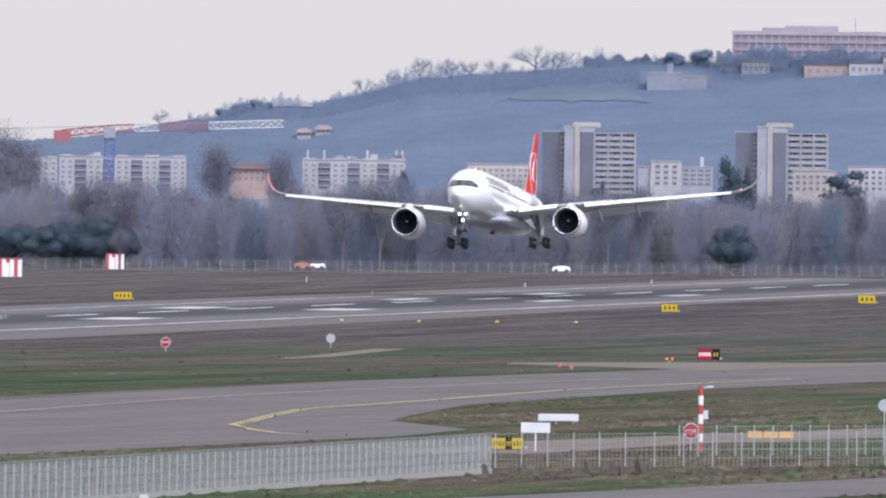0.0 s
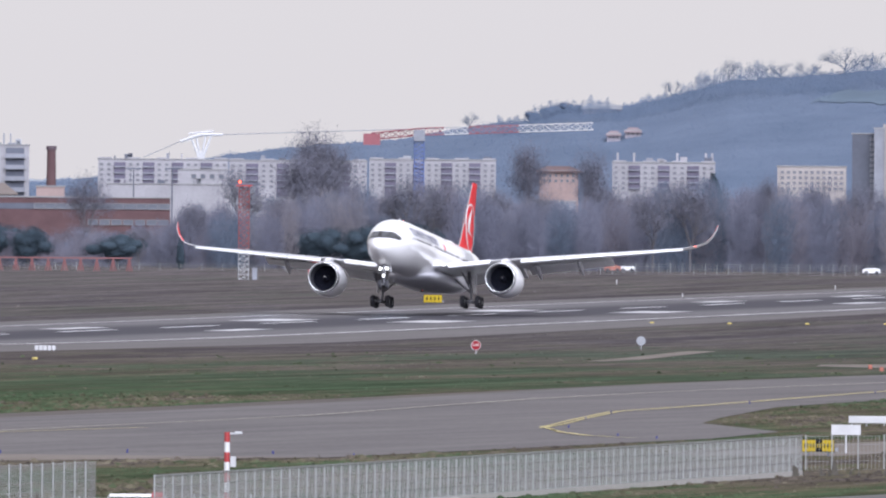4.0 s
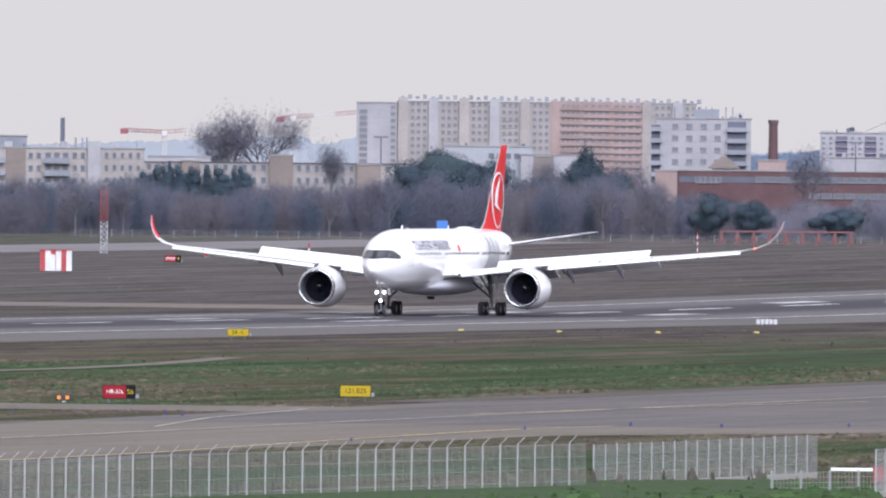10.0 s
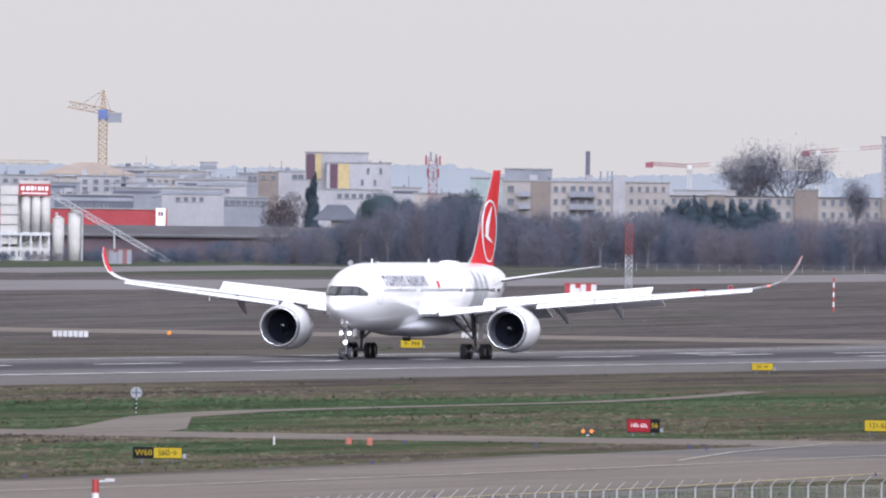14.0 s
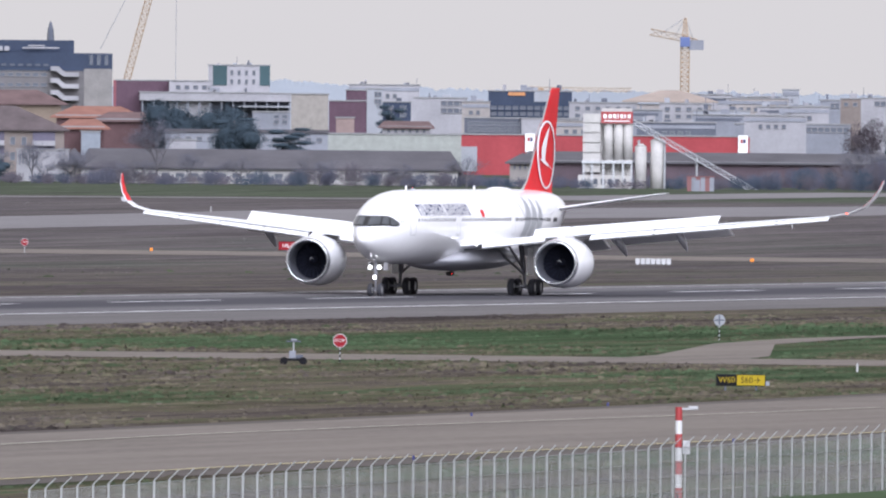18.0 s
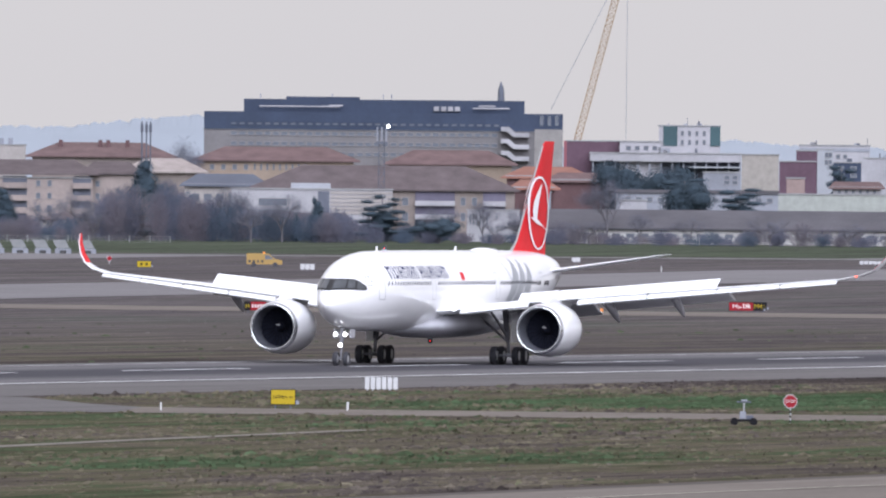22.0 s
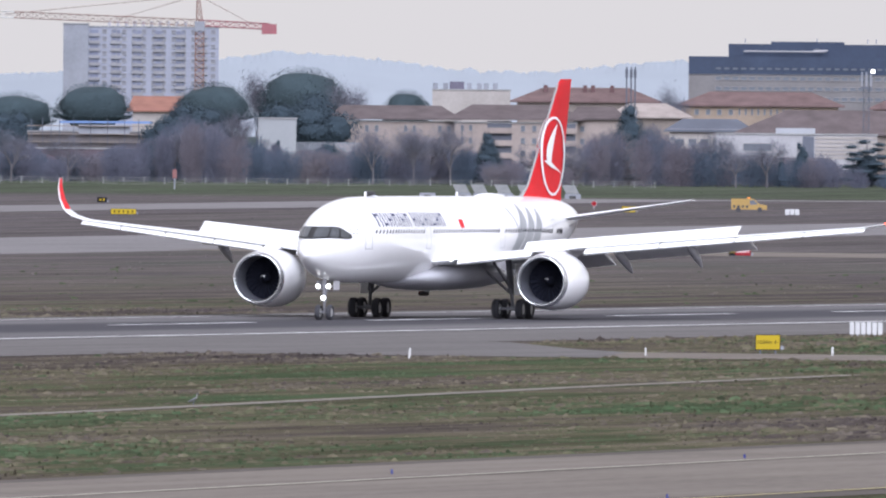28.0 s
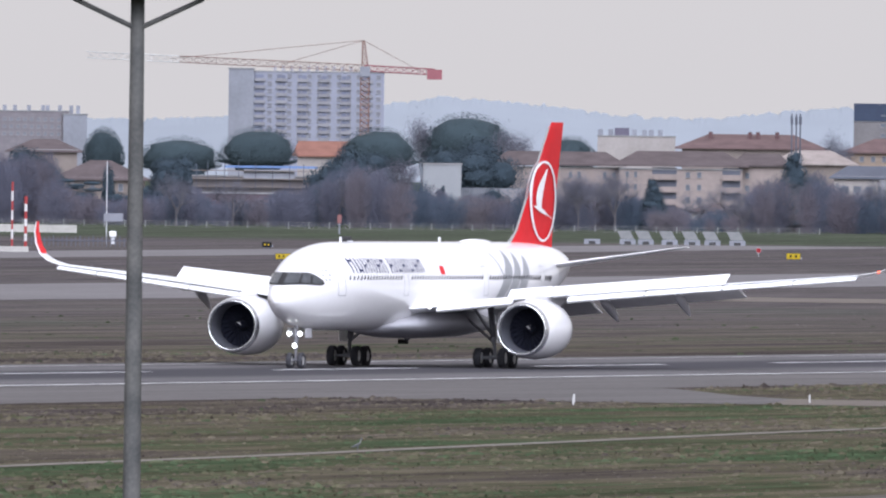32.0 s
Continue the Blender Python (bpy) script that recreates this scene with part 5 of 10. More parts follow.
for j in range(4):
    s.block("balcony", (1336.4, 32.2 - j * 22), (1357.4, 22.2 - j * 22), GREYWALL, -1.3, 0)
    s.block("balcony", (1427.4, 32.2 - j * 22), (1472.4, 22.2 - j * 22), GREYWALL, -1.3, 0)
s.flat((1312.3, 70.1), (1396.3, 49.1), GREYWALL, y0=4, y1=9)
s.block("roof_mast", (1455.2, 103.8), (1463.3, 50.9), DARKGREY, 5, 5.7)
for x in (690, 724, 826, 838, 846):
    s.block("roof_vent", (s.uc + x - 802, 68.8), (s.uc + x + 4 - 802, 50.8), GREYWALL, 5, 6)
s = Site("wall", "pale garden wall below the housing block", 3900, 1309.5, 1384.5, 3, "wall")
s.flat((1309.5, -35.9), (1384.6, -67.0), CREAM)

# white and mustard block, roofs of the trading quarter
s = Site("office_block", "white modern block with mustard and plum stripes", 4350, 957.3, 1114.3, 14)
s.flat((959.2, 95.0), (1070.4, 9.3), OFFWHITE, y0=3)
s.block("panel", (961.2, 93.0), (976.3, 48.2), PURPLE, 2.8, 3.1)
s.block("panel", (977.2, 93.2), (987.3, 48.3), mat("mustard_panel", (0.363, 0.285, 0.143), 0.7), 2.8, 3.1)
s.flat((997.3, 77.4), (1111.4, 9.8), OFFWHITE, plant=True)
s.block("panel", (1003.3, 75.5), (1016.4, 30.7), PURPLE, -0.2, 0.1)
s.block("panel", (1017.3, 75.7), (1037.4, 30.9), mat("mustard_panel", (0.363, 0.285, 0.143), 0.7), -0.2, 0.1)
s.windows((1059.3, 69.2), (1104.3, 57.7), 2, 1, 0.2, 0.9)
s.windows((1049.3, 49.0), (1094.3, 37.6), 2, 1, 0.2, 0.9)
s.flat((980.4, 30.2), (1094.4, -0.4), OFFWHITE, y0=-4)
s.windows((1014.4, 24.6), (1090.4, 13.5), 6, 1, 0.6, 0.7, y=-4)
for x0, x1, y, r, m, lab in ((-60, 30, 282, 4450, OFFWHITE, "white"), (28, 116, 285, 4500, CREAM, "cream"), (119, 149, 272, 4520, METAL, "pale grey"), (75, 150, 303, 4300, OFFWHITE, "white"), (186, 222, 290, 4400, GREYWALL, "grey"), (222, 258, 287, 4420, TAN, "tan"),
                                (258, 305, 286, 4440, OFFWHITE, "white"), (35, 240, 333, 4150, GREYWALL, "long grey"), (140, 190, 300, 4380, METAL, "grey metal"), (-40, 60, 318, 4180, GREYWALL, "grey"), (458, 512, 312, 4300, OFFWHITE, "white"), (498, 600, 322, 4250, CREAM, "cream")):
    u = 654.3
    s = Site("commercial_building", f"{lab} flat-roofed commercial building in the trading quarter", r, u + x0, u + x1, 12)
    e = 46.7 + 300 - y
    s.flat((u + x0, e), (u + x1, e - 70), m, plant=True)
    frontage(s, u + x0, u + x1, e, 1)
s = Site("warehouse", "grey-green sheet metal warehouse", 4250, 1250.4, 1311.4, 14)
s.flat((1252.3, 53.4), (1311.4, -7.9), mat("grey_green_sheet", (0.210, 0.249, 0.255), 0.6))
s = Site("chapel", "tan house with blue-grey slate roof and gable", 3760, 979.5, 1086.5, 9)
s.flat((1006.5, -22.5), (1084.6, -70.5), TAN)
s.hipped((982.5, -22.7), (1049.5, -22.0), 3.6, DARKGREY, 0.3)
s.windows((1026.5, -27.2), (1079.5, -40.6), 4, 1, 0.4, 0.7)

# the long brick depot behind the hedge
s = Site("depot", "long low dark brick depot with grey roof", 3590, 311.0, 1052.6, 20)
s.flat((311.0, -58.5), (1052.5, -55.9), DARKBRICK)
s.hipped((311.0, -57.5), (1052.5, -54.9), -37.4, SHEDROOF, 0.03)

PLANTWHITE = mat("dusty_white_steel", (0.42, 0.405, 0.39), 0.7, 0, 0.15, 0.4, 0.1, 9, (0.32, 0.31, 0.30))
# concrete works: silos, sign tower and conveyor
s = Site("concrete_plant", "white concrete batching plant with silos and conveyor", 3545, 408.0, 568.0, 9)
for x0, x1, y in ((1205, 1236, 338), ):
    for j in range(6):
        s.block("panel", (s.uc + x0 - 1272, 30.0 - j * 17.5), (s.uc + x1 - 1272, 14.0 - j * 17.5), PLANTWHITE, 0, 6)
s.block("frame", (421.2, 29.4), (509.0, -77.9), PLANTWHITE, 1.5, 6)
for x in (1250, 1268, 1285):
    bm = bmesh.new()
    cx = s.x(s.uc + x - 1272)
    rod(bm, (cx, 0.7, s.z(-52.0)), (cx, 0.7, s.z(12.0)), 0.72, n=16)
    rod(bm, (cx, 0.7, s.z(-66.0)), (cx, 0.7, s.z(-52.0)), 0.2, 0.72, 16)
    part("silo", bm, PLANTWHITE, s.ob, "round white silo", smooth=True)
s.block("gantry", (419.0, -53.6), (509.0, -57.9), GALV, -0.6, 6)
for x in (1205, 1220, 1240, 1258, 1275, 1290):
    s.block("post", (s.uc + x - 1272, -53.0), (s.uc + x + 3 - 1272, -102.0), GALV, -0.5, -0.1, ground=True)
s.block("mixer_house", (413.0, -78.7), (508.9, -105.9), PLANTWHITE, -0.4, 6, ground=True)
s.windows((438.0, -84.4), (501.0, -95.9), 5, 1, 0.5, 0.8, y=-0.4)
sign = s.block("sign_board", (453.2, 33.7), (509.1, 13.1), RED, -0.3, 0.1, label="red sign board with white bars")
for x0, x1, y0, y1 in ((1241, 1247, 339, 346), (1250, 1256, 339, 346), (1258, 1264, 339, 346), (1266, 1268, 339, 346), (1271, 1276, 339, 346), (1278, 1281, 339, 346), (1284, 1289, 339, 346), (1242, 1288, 350, 352)):
    s.block("lettering_bar", (s.uc + x0 - 1272, 368.0 - y0), (s.uc + x1 - 1272, 368.0 - y1), WHITE, -0.36, -0.3, parent=sign)
s.block("roof_house", (454.2, 39.7), (508.2, 33.1), PLANTWHITE, 1, 5)
for x0, x1, y in ((1297, 1318, 396), (1325, 1350, 385)):
    bm = bmesh.new()
    cx = s.x(s.uc + (x0 + x1) / 2 - 1272)
    zt = s.z(368.4 - y)
    rr = (x1 - x0) / 2 * s.k
    rod(bm, (cx, 2, -1), (cx, 2, zt), rr, n=20)
    rod(bm, (cx, 2, zt), (cx, 2, zt + 0.45), rr, rr * 0.35, 20)
    part("silo", bm, PLANTWHITE, s.ob, "round white cement silo", smooth=True)
    bm = bmesh.new()
    rod(bm, (cx - rr * 0.3, 2, zt + 0.3), (cx - rr * 0.3, 2, zt + 0.95), 0.22, n=10)
    part("filter", bm, GALV, s.ob)
lattice("conveyor", s.ob, (s.x(509.1), 1.0, s.z(16.1)), (s.x(727.9), 1.0, s.z(-106.1)), 0.75, GALV, 22, 0.07, "long sloping lattice conveyor")
for x, y in ((1407, 416), (1350, 385)):
    bm = bmesh.new()
    cx = s.x(s.uc + x - 1272)
    rod(bm, (cx, 1, -1), (cx, 1, s.z(369.0 - y)), 0.16, n=8)
    part("conveyor_leg", bm, GALV, s.ob)

# red supermarket
s = Site("supermarket", "long red-clad supermarket with white sign boxes", 3830, 184.0, 718.0, 24)
s.flat((186.1, -9.5), (716.0, -100.2), STOREDRED)
s.block("panel", (201.1, -30.4), (234.0, -74.1), METAL, -0.3, 0.1)
for x in (1103, 1480):
    sg = s.block("sign_box", (s.uc + x - 1235, -6.3), (s.uc + x + 17 - 1235, -39.3), WHITE, -0.5, 0.1, label="white sign box with plain emblem")
    s.block("emblem", (s.uc + x + 4 - 1235, -13.3), (s.uc + x + 8 - 1235, -20.3), RED, -0.56, -0.5, parent=sg)
    s.block("emblem", (s.uc + x + 9 - 1235, -13.3), (s.uc + x + 13 - 1235, -20.3), NAVY, -0.56, -0.5, parent=sg)
s = Site("house", "small cream gabled house by the depot", 3570, 290.0, 340.0, 8)
s.flat((292.0, -57.6), (338.0, -103.3), CREAM)
s.hipped((292.0, -57.6), (338.0, -57.3), -40.5, SHEDROOF, 0.5)
s.windows((296.0, -59.6), (334.0, -71.3), 4, 1, 0.4, 0.7)
s = Site("office_block", "dark blue glass-fronted office block", 4320, 251.2, 403.2, 15)
s.flat((253.2, 68.0), (401.1, -12.7), NAVYCLAD, plant=True)
s.block("glazing", (334.2, 67.7), (366.2, 50.0), METAL, -0.15, 0.1)
s.block("lettering_bar", (288.2, 66.3), (318.2, 60.6), mat("orange_sign", (0.432, 0.194, 0.071), 0.5), -0.2, 0.0, label="plain orange sign bar")
s.windows((256.2, 44.1), (398.2, 23.2), 11, 2, 0.8, 0.7, frame=NAVYCLAD)
s = Site("office_block", "dark glass ground-floor row with white porch", 4100, 176.1, 416.1, 12)
s.flat((211.1, 19.7), (414.1, -27.6), DARKGREY)
s.flat((312.1, 19.5), (351.1, -28.2), OFFWHITE, y0=-1)
s.windows((216.1, 15.7), (310.1, -5.5), 8, 2, 0.7, 0.6)
s = Site("warehouse", "plain beige windowless block", 4020, -97.8, -27.8, 14)
s.flat((-95.8, 59.2), (-29.9, -36.3), mat("beige_panel", (0.255, 0.236, 0.216), 0.8))
s = Site("office_block", "plum-coloured flat-roofed office block", 4120, -29.8, 38.2, 14)
s.flat((-28.8, 47.7), (36.1, -35.7), PURPLE)
s.flat((1.2, 67.0), (38.1, -35.7), PURPLE, y0=3)
for x0, x1, y, r, m, lab in ((790, 915, 290, 4380, OFFWHITE, "white"), (820, 850, 297, 4300, METAL, "grey"), (905, 1000, 312, 4300, OFFWHITE, "white"), (990, 1040, 318, 4260, CREAM, "cream"), (850, 900, 320, 4200, NAVYCLAD, "dark"), (1180, 1300, 318, 4280, OFFWHITE, "white"), (1150, 1240, 350, 4050, CREAM, "cream"),
                                (1285, 1345, 330, 4180, GREYWALL, "grey"), (1340, 1425, 318, 4330, OFFWHITE, "white"), (1400, 1500, 330, 4200, METAL, "grey metal"), (1440, 1568, 308, 4450, CREAM, "cream"), (1490, 1600, 338, 4120, OFFWHITE, "white"), (1550, 1640, 322, 4300, OFFWHITE, "white"), (1300, 1440, 352, 4020, DARKGREY, "dark grey")):
    u = -783.8
    s = Site("commercial_building", f"{lab} flat-roofed commercial building in the trading quarter", r, u + x0, u + x1, 12)
    e = 36.6 + 330 - y
    s.flat((u + x0, e), (u + x1, e - 70), m, plant=True)
    frontage(s, u + x0, u + x1, e, 2)
s = Site("hall", "timber-roofed hall under construction", 4350, 496.2, 656.2, 14)
s.flat((511.2, 46.1), (648.1, 9.3), CREAM)
s.hipped((496.2, 52.0), (653.2, 53.3), 72.7, plaster("raw_pine_boards", (0.36, 0.295, 0.24)), 0.4)
s = Site("office_block", "white block with dark green window bands", 4260, -363.7, -83.7, 13)
s.flat((-242.7, 109.0), (-133.8, 32.9), OFFWHITE, plant=True)
for x0, x1 in ((549, 574), (632, 650)):
    s.block("panel", (s.uc + x0 - 560, 109.2), (s.uc + x1 - 560, 74.2), GREEN, -0.15, 0.1)
s.windows((-207.7, 104.3), (-155.8, 72.7), 4, 2, 0.35, 0.5)
s.flat((-311.8, 80.4), (-238.8, 32.0), OFFWHITE, y0=-1)
s.windows((-303.8, 74.5), (-241.8, 65.0), 4, 1, 0.5, 0.7, y=-1)
s.flat((-363.8, 60.0), (-97.0, 46.0), OFFWHITE, y0=-3, ground=False, plant=True)
s.block("ground_storey", (-361.0, 46.0), (-99.0, 0.0), DARKGREY, -0.5, ground=True)
for i in range(14):
    s.block("pillar", (-360.0 + 20 * i, 46.0), (-357.0 + 20 * i, 0.0), GREYWALL, -2.4, -2.0, ground=True)
s.block("canopy", (-190.0, 38.0), (-98.0, 35.5), METAL, -5.0, -0.5)
s.flat((-405.7, 80.7), (-303.8, 31.5), PURPLE, y0=6)
s = Site("shop_row", "low concrete row with flat roof", 4000, -183.8, -83.8, 10)
s.flat((-163.8, 27.0), (-97.5, -36.7), GREYWALL)
s.windows((-128.8, 23.9), (-99.9, 5.2), 2, 2, 0.6, 0.6)
s = Site("shed", "long grey-green flat shed", 3760, -53.9, 211.1, 14)
s.flat((-43.9, -10.4), (206.0, -54.3), mat("grey_green_panel", (0.274, 0.287, 0.268), 0.8))
s = Site("shed", "pale brick gabled shed with red roof edge", 3900, -19.9, 151.1, 12)
s.flat((66.1, 2.5), (151.1, -29.8), OFFWHITE)
s.hipped((66.1, 2.5), (151.1, 3.2), 13.8, REDTILE, 0.1)
s.windows((71.1, 0.6), (146.1, -8.8), 6, 1, 0.4, 0.6)
s.flat((-15.9, 17.9), (16.1, -30.9), PINKISH, y0=2)
s = Site("depot_shed", "long low shed with dark roof and white wall", 3575, -472.0, 206.0, 18)
s.flat((-466.0, -75.8), (200.0, -104.4), mat("weathered_white_wall", (0.379, 0.372, 0.366), 0.9, 0, 0.3, 0.15, 0.2, 8, (0.30, 0.29, 0.28)))
s.hipped((-466.0, -75.8), (200.0, -71.4), -39.1, SHEDROOF, 0.03)
s.windows((-454.0, -79.7), (196.0, -90.4), 26, 1, 0.55, 0.6)

# the hospital-like block
s = Site("large_office_block", "broad dark blue and beige office block with white outside stairs", 4440, -1049.6, -410.6, 24)
BEIGE = plaster("beige_cladding", (0.200, 0.186, 0.180))
s.flat((-1047.6, 96.4), (-412.7, 22.7), BEIGE)
s.block("upper_storey", (-1047.6, 128.4), (-412.6, 97.2), NAVYCLAD, -0.2)
s.block("roof_storey", (-977.5, 151.0), (-480.6, 127.0), NAVYCLAD, 2, 18)
s.block("roof_storey", (-902.5, 155.6), (-772.5, 150.7), NAVYCLAD, 3, 17)
s.block("side_wall", (-462.6, 101.2), (-412.7, 22.7), mat("grey_brick", (0.205, 0.195, 0.190), 0.9, 0, 0.2, 0.4), -0.3, 0.1, ground=True)
s.windows((-1002.6, 109.8), (-522.6, 104.7), 32, 1, 0.6, 0.7, y=-0.2, frame=NAVYCLAD)
for y in (311, 329, 347):
    s.windows((s.uc + 560 - 832, 405.0 - y), (s.uc + 1036 - 832, 405.0 - y - 8), 32, 1, 0.7, 0.8)
s.windows((-456.6, 125.3), (-416.6, 107.6), 3, 1, 0.35, 0.9, y=-0.2)
for j in range(3):
    bm = bmesh.new()
    e = 104.9 - j * 21
    pts = [(s.uc + a - 832, e - b) for a, b in ((1040, 0), (1054, 0), (1066, 10), (1090, 10), (1090, 18), (1062, 18), (1050, 8), (1040, 8))]
    lo, hi = [Vector((s.x(u), -2.2, s.z(v))) for u, v in pts], [Vector((s.x(u), -0.4, s.z(v))) for u, v in pts]
    rings(bm, [lo, hi])
    part("outside_stair", bm, OFFWHITE, s.ob, "white zigzag outside stair")
for a, b, y in ((612, 755, 267), (735, 760, 265), (990, 1055, 268), (1000, 1030, 264)):
    bm = bmesh.new()
    rod(bm, (s.x(s.uc + a - 832), 0.8, s.z(405.0 - y)), (s.x(s.uc + b - 832), 0.8, s.z(405.0 - y)), 0.16, n=8)
    part("roof_pipe", bm, OFFWHITE, s.ob)
for x in (921, 934, 946, 958):
    s.block("roof_vent", (s.uc + x - 832, 140.0), (s.uc + x + 9 - 832, 132.0), OFFWHITE, 1.2, 2.1)
for x in (613, 740, 830, 845):
    s.block("mast", (s.uc + x - 832, 161.0), (s.uc + x + 2 - 832, 153.0), GREYWALL, 6, 6.4)
s = Site("spire", "slim dark pointed church spire behind the roofs", 4800, -530.5, -514.5, 3, "church spire")
bm = bmesh.new()
rod(bm, (0, 0, s.z(144.7)), (0, 0, s.z(170.7)), 0.75, 0.6, 8)
rod(bm, (0, 0, s.z(170.7)), (0, 0, s.z(184.7)), 0.6, 0.1, 8)
part("spire_roof", bm, DARKGREY, s.ob)
bm = boxes((-0.8, 0.8, -0.8, 0.8, -1, s.z(144.7)))
part("tower", bm, GREYWALL, s.ob)

# houses with tiled roofs
s = Site("residence", "long four-storey beige residence with brown hipped roof", 3770, -1690.0, -1166.0, 13)
WARM = plaster("beige_pink_render", (0.32, 0.265, 0.232))
s.flat((-1686.1, 7.6), (-1455.8, -85.4), WARM)
s.flat((-1461.1, 6.5), (-1243.8, -82.7), WARM, y0=-2)
s.flat((-1250.1, 13.2), (-1167.8, -81.8), WARM)
s.hipped((-1688.1, 13.6), (-1456.1, 14.6), 37.1, TILE, 0.15)
s.hipped((-1466.1, 14.4), (-1240.1, 15.3), 39.8, TILE, 0.18, y0=-2.7)
s.hipped((-1256.1, 18.1), (-1164.1, 17.3), 37.7, TILE, 0.2, name="roof")
for x0, x1, n in ((876, 905, 2), (930, 965, 2), (1000, 1030, 2), (1060, 1092, 2)):
    s.windows((s.uc + x0 - 1127, 6.9), (s.uc + x1 - 1127, -59.1), n, 3, 0.35, 0.5)
for x0, x1, n in ((1100, 1130, 2), (1205, 1245, 2), (1310, 1330, 1)):
    s.windows((s.uc + x0 - 1127, 8.9), (s.uc + x1 - 1127, -79.1), n, 4, 0.35, 0.45, y=-2 if x0 < 1300 else 0)
for x0, x1 in ((1152, 1195), (1276, 1308)):
    s.block("loggia", (s.uc + x0 - 1127, 10.9), (s.uc + x1 - 1127, -77.1), DARKGREY, -2.1, -1.9)
    for j in range(4):
        s.block("balcony", (s.uc + x0 - 1127, -1.1 - j * 22), (s.uc + x1 - 1127, -11.1 - j * 22), WARM, -3.0, -1.9)
s = Site("house", "cream shed with gabled tiled roof by the hedge", 3600, -1365.9, -1243.9, 9)
s.flat((-1363.9, -70.3), (-1247.7, -110.8), mat("weathered_cream_wall", (0.301, 0.288, 0.269), 0.9, 0, 0.3, 0.3))
s.hipped((-1330.9, -64.8), (-1247.9, -64.8), -49.3, TILE, 0.5)
s = Site("house", "large house with red tiled roof and chimneys", 3950, -1366.2, -1096.2, 16)
s.flat((-1351.2, 45.9), (-1106.0, -9.0), TAN)
s.hipped((-1356.2, 43.8), (-1101.2, 47.1), 71.4, REDTILE, 0.22)
for x in (1252, 1322, 1336, 1370):
    s.block("chimney", (s.uc + x - 1325, 75.4), (s.uc + x + 7 - 1325, 57.4), BRICK, 5, 6)
s = Site("house", "house with pale stepped tiled roofs", 3880, -1186.2, -1036.2, 12)
s.flat((-1181.1, 20.1), (-1046.0, -18.2), TAN)
s.hipped((-1191.1, 18.9), (-1046.1, 20.8), 44.6, mat("pale_roof_tiles", (0.275, 0.239, 0.225), 0.85, 0, 0.25, 0.4, 0.3), 0.3)
s = Site("house", "ochre house with red-brown tiled roof", 3980, -1064.7, -760.7, 13)
OCHRE = plaster("ochre_render", (0.295, 0.230, 0.172))
s.flat((-1060.7, 39.3), (-782.8, 4.6), OCHRE)
s.hipped((-1062.7, 40.3), (-777.7, 42.6), 66.5, REDTILE, 0.2)
s.windows((-1042.7, 36.5), (-962.7, 23.1), 4, 1, 0.35, 0.7)
s.windows((-962.7, 37.1), (-862.7, 24.0), 9, 1, 0.3, 0.8)
s = Site("house", "ochre house with red-brown tiled roof", 3990, -724.7, -497.7, 13)
s.flat((-720.7, 38.1), (-502.8, 6.9), OCHRE)
s.hipped((-722.7, 37.1), (-498.7, 38.9), 63.0, REDTILE, 0.22)
s = Site("workshop", "low dark-roofed workshop with white fascia", 3800, -1084.8, -932.8, 12)
s.flat((-1080.8, -2.8), (-937.9, -56.7), CREAM)
s.hipped((-1082.8, -2.9), (-934.8, -2.6), 17.7, DARKGREY, 0.2)
s.windows((-1072.8, -15.8), (-942.8, -32.7), 6, 1, 0.6, 0.7)
s = Site("sports_hall", "white modern hall with dark window bays", 3660, -974.8, -710.8, 14)
s.flat((-997.8, -9.2), (-712.9, -74.8), OFFWHITE)
s.windows((-950.8, -24.8), (-898.8, -38.3), 1, 1, 0.95, 0.9)
s.block("glazed_bay", (-844.8, -11.9), (-824.8, -50.7), DARKGREY, -0.2, 0.1)
for j in range(6):
    s.block("cladding_board", (-822.8, -11.7 - j * 7), (-713.8, -16.7 - j * 7), CREAM, -0.12, 0)
s.block("roof_plant", (-892.8, 2.7), (-822.8, -6.7), METAL, 3, 6)
s = Site("annexe", "low grey-roofed annexe by the thicket", 3600, -922.9, -787.9, 8)
s.flat((-902.9, -66.4), (-792.9, -95.5), GREYWALL)
s.hipped((-907.9, -66.4), (-790.9, -66.5), -49.9, SHEDROOF, 0.1)
s = Site("residence", "tan residence with broad mauve-brown hipped roof and balconies", 3720, -962.8, -490.8, 14)
s.flat((-762.8, -7.2), (-496.9, -73.0), TAN)
s.hipped((-962.8, -9.9), (-494.8, -7.0), 34.9, TILE, 0.2)
for x0, x1 in ((890, 960), (1010, 1050)):
    s.block("loggia", (s.uc + x0 - 836, -10.9), (s.uc + x1 - 836, -74.9), MAUVE, -0.2, 0.1)
    for j in range(3):
        s.block("balcony", (s.uc + x0 - 836, -26.9 - j * 24), (s.uc + x1 - 836, -35.9 - j * 24), OFFWHITE, -1.2, 0)
s.windows((-702.8, -14.7), (-677.9, -69.5), 1, 2, 0.4, 0.5)
s.windows((-597.8, -13.9), (-557.9, -68.5), 2, 2, 0.4, 0.5)
s = Site("shed", "white shed with gabled end wall", 3590, -584.9, -454.9, 9)
s.flat((-580.8, -43.7), (-487.9, -98.0), OFFWHITE)
s.windows((-577.8, -48.7), (-542.9, -69.4), 6, 1, 0.35, 0.9)
s.hipped((-500.9, -67.1), (-456.9, -66.7), -39.9, SHEDROOF, 0.48)
s.flat((-498.9, -68.1), (-458.9, -97.7), CREAM)
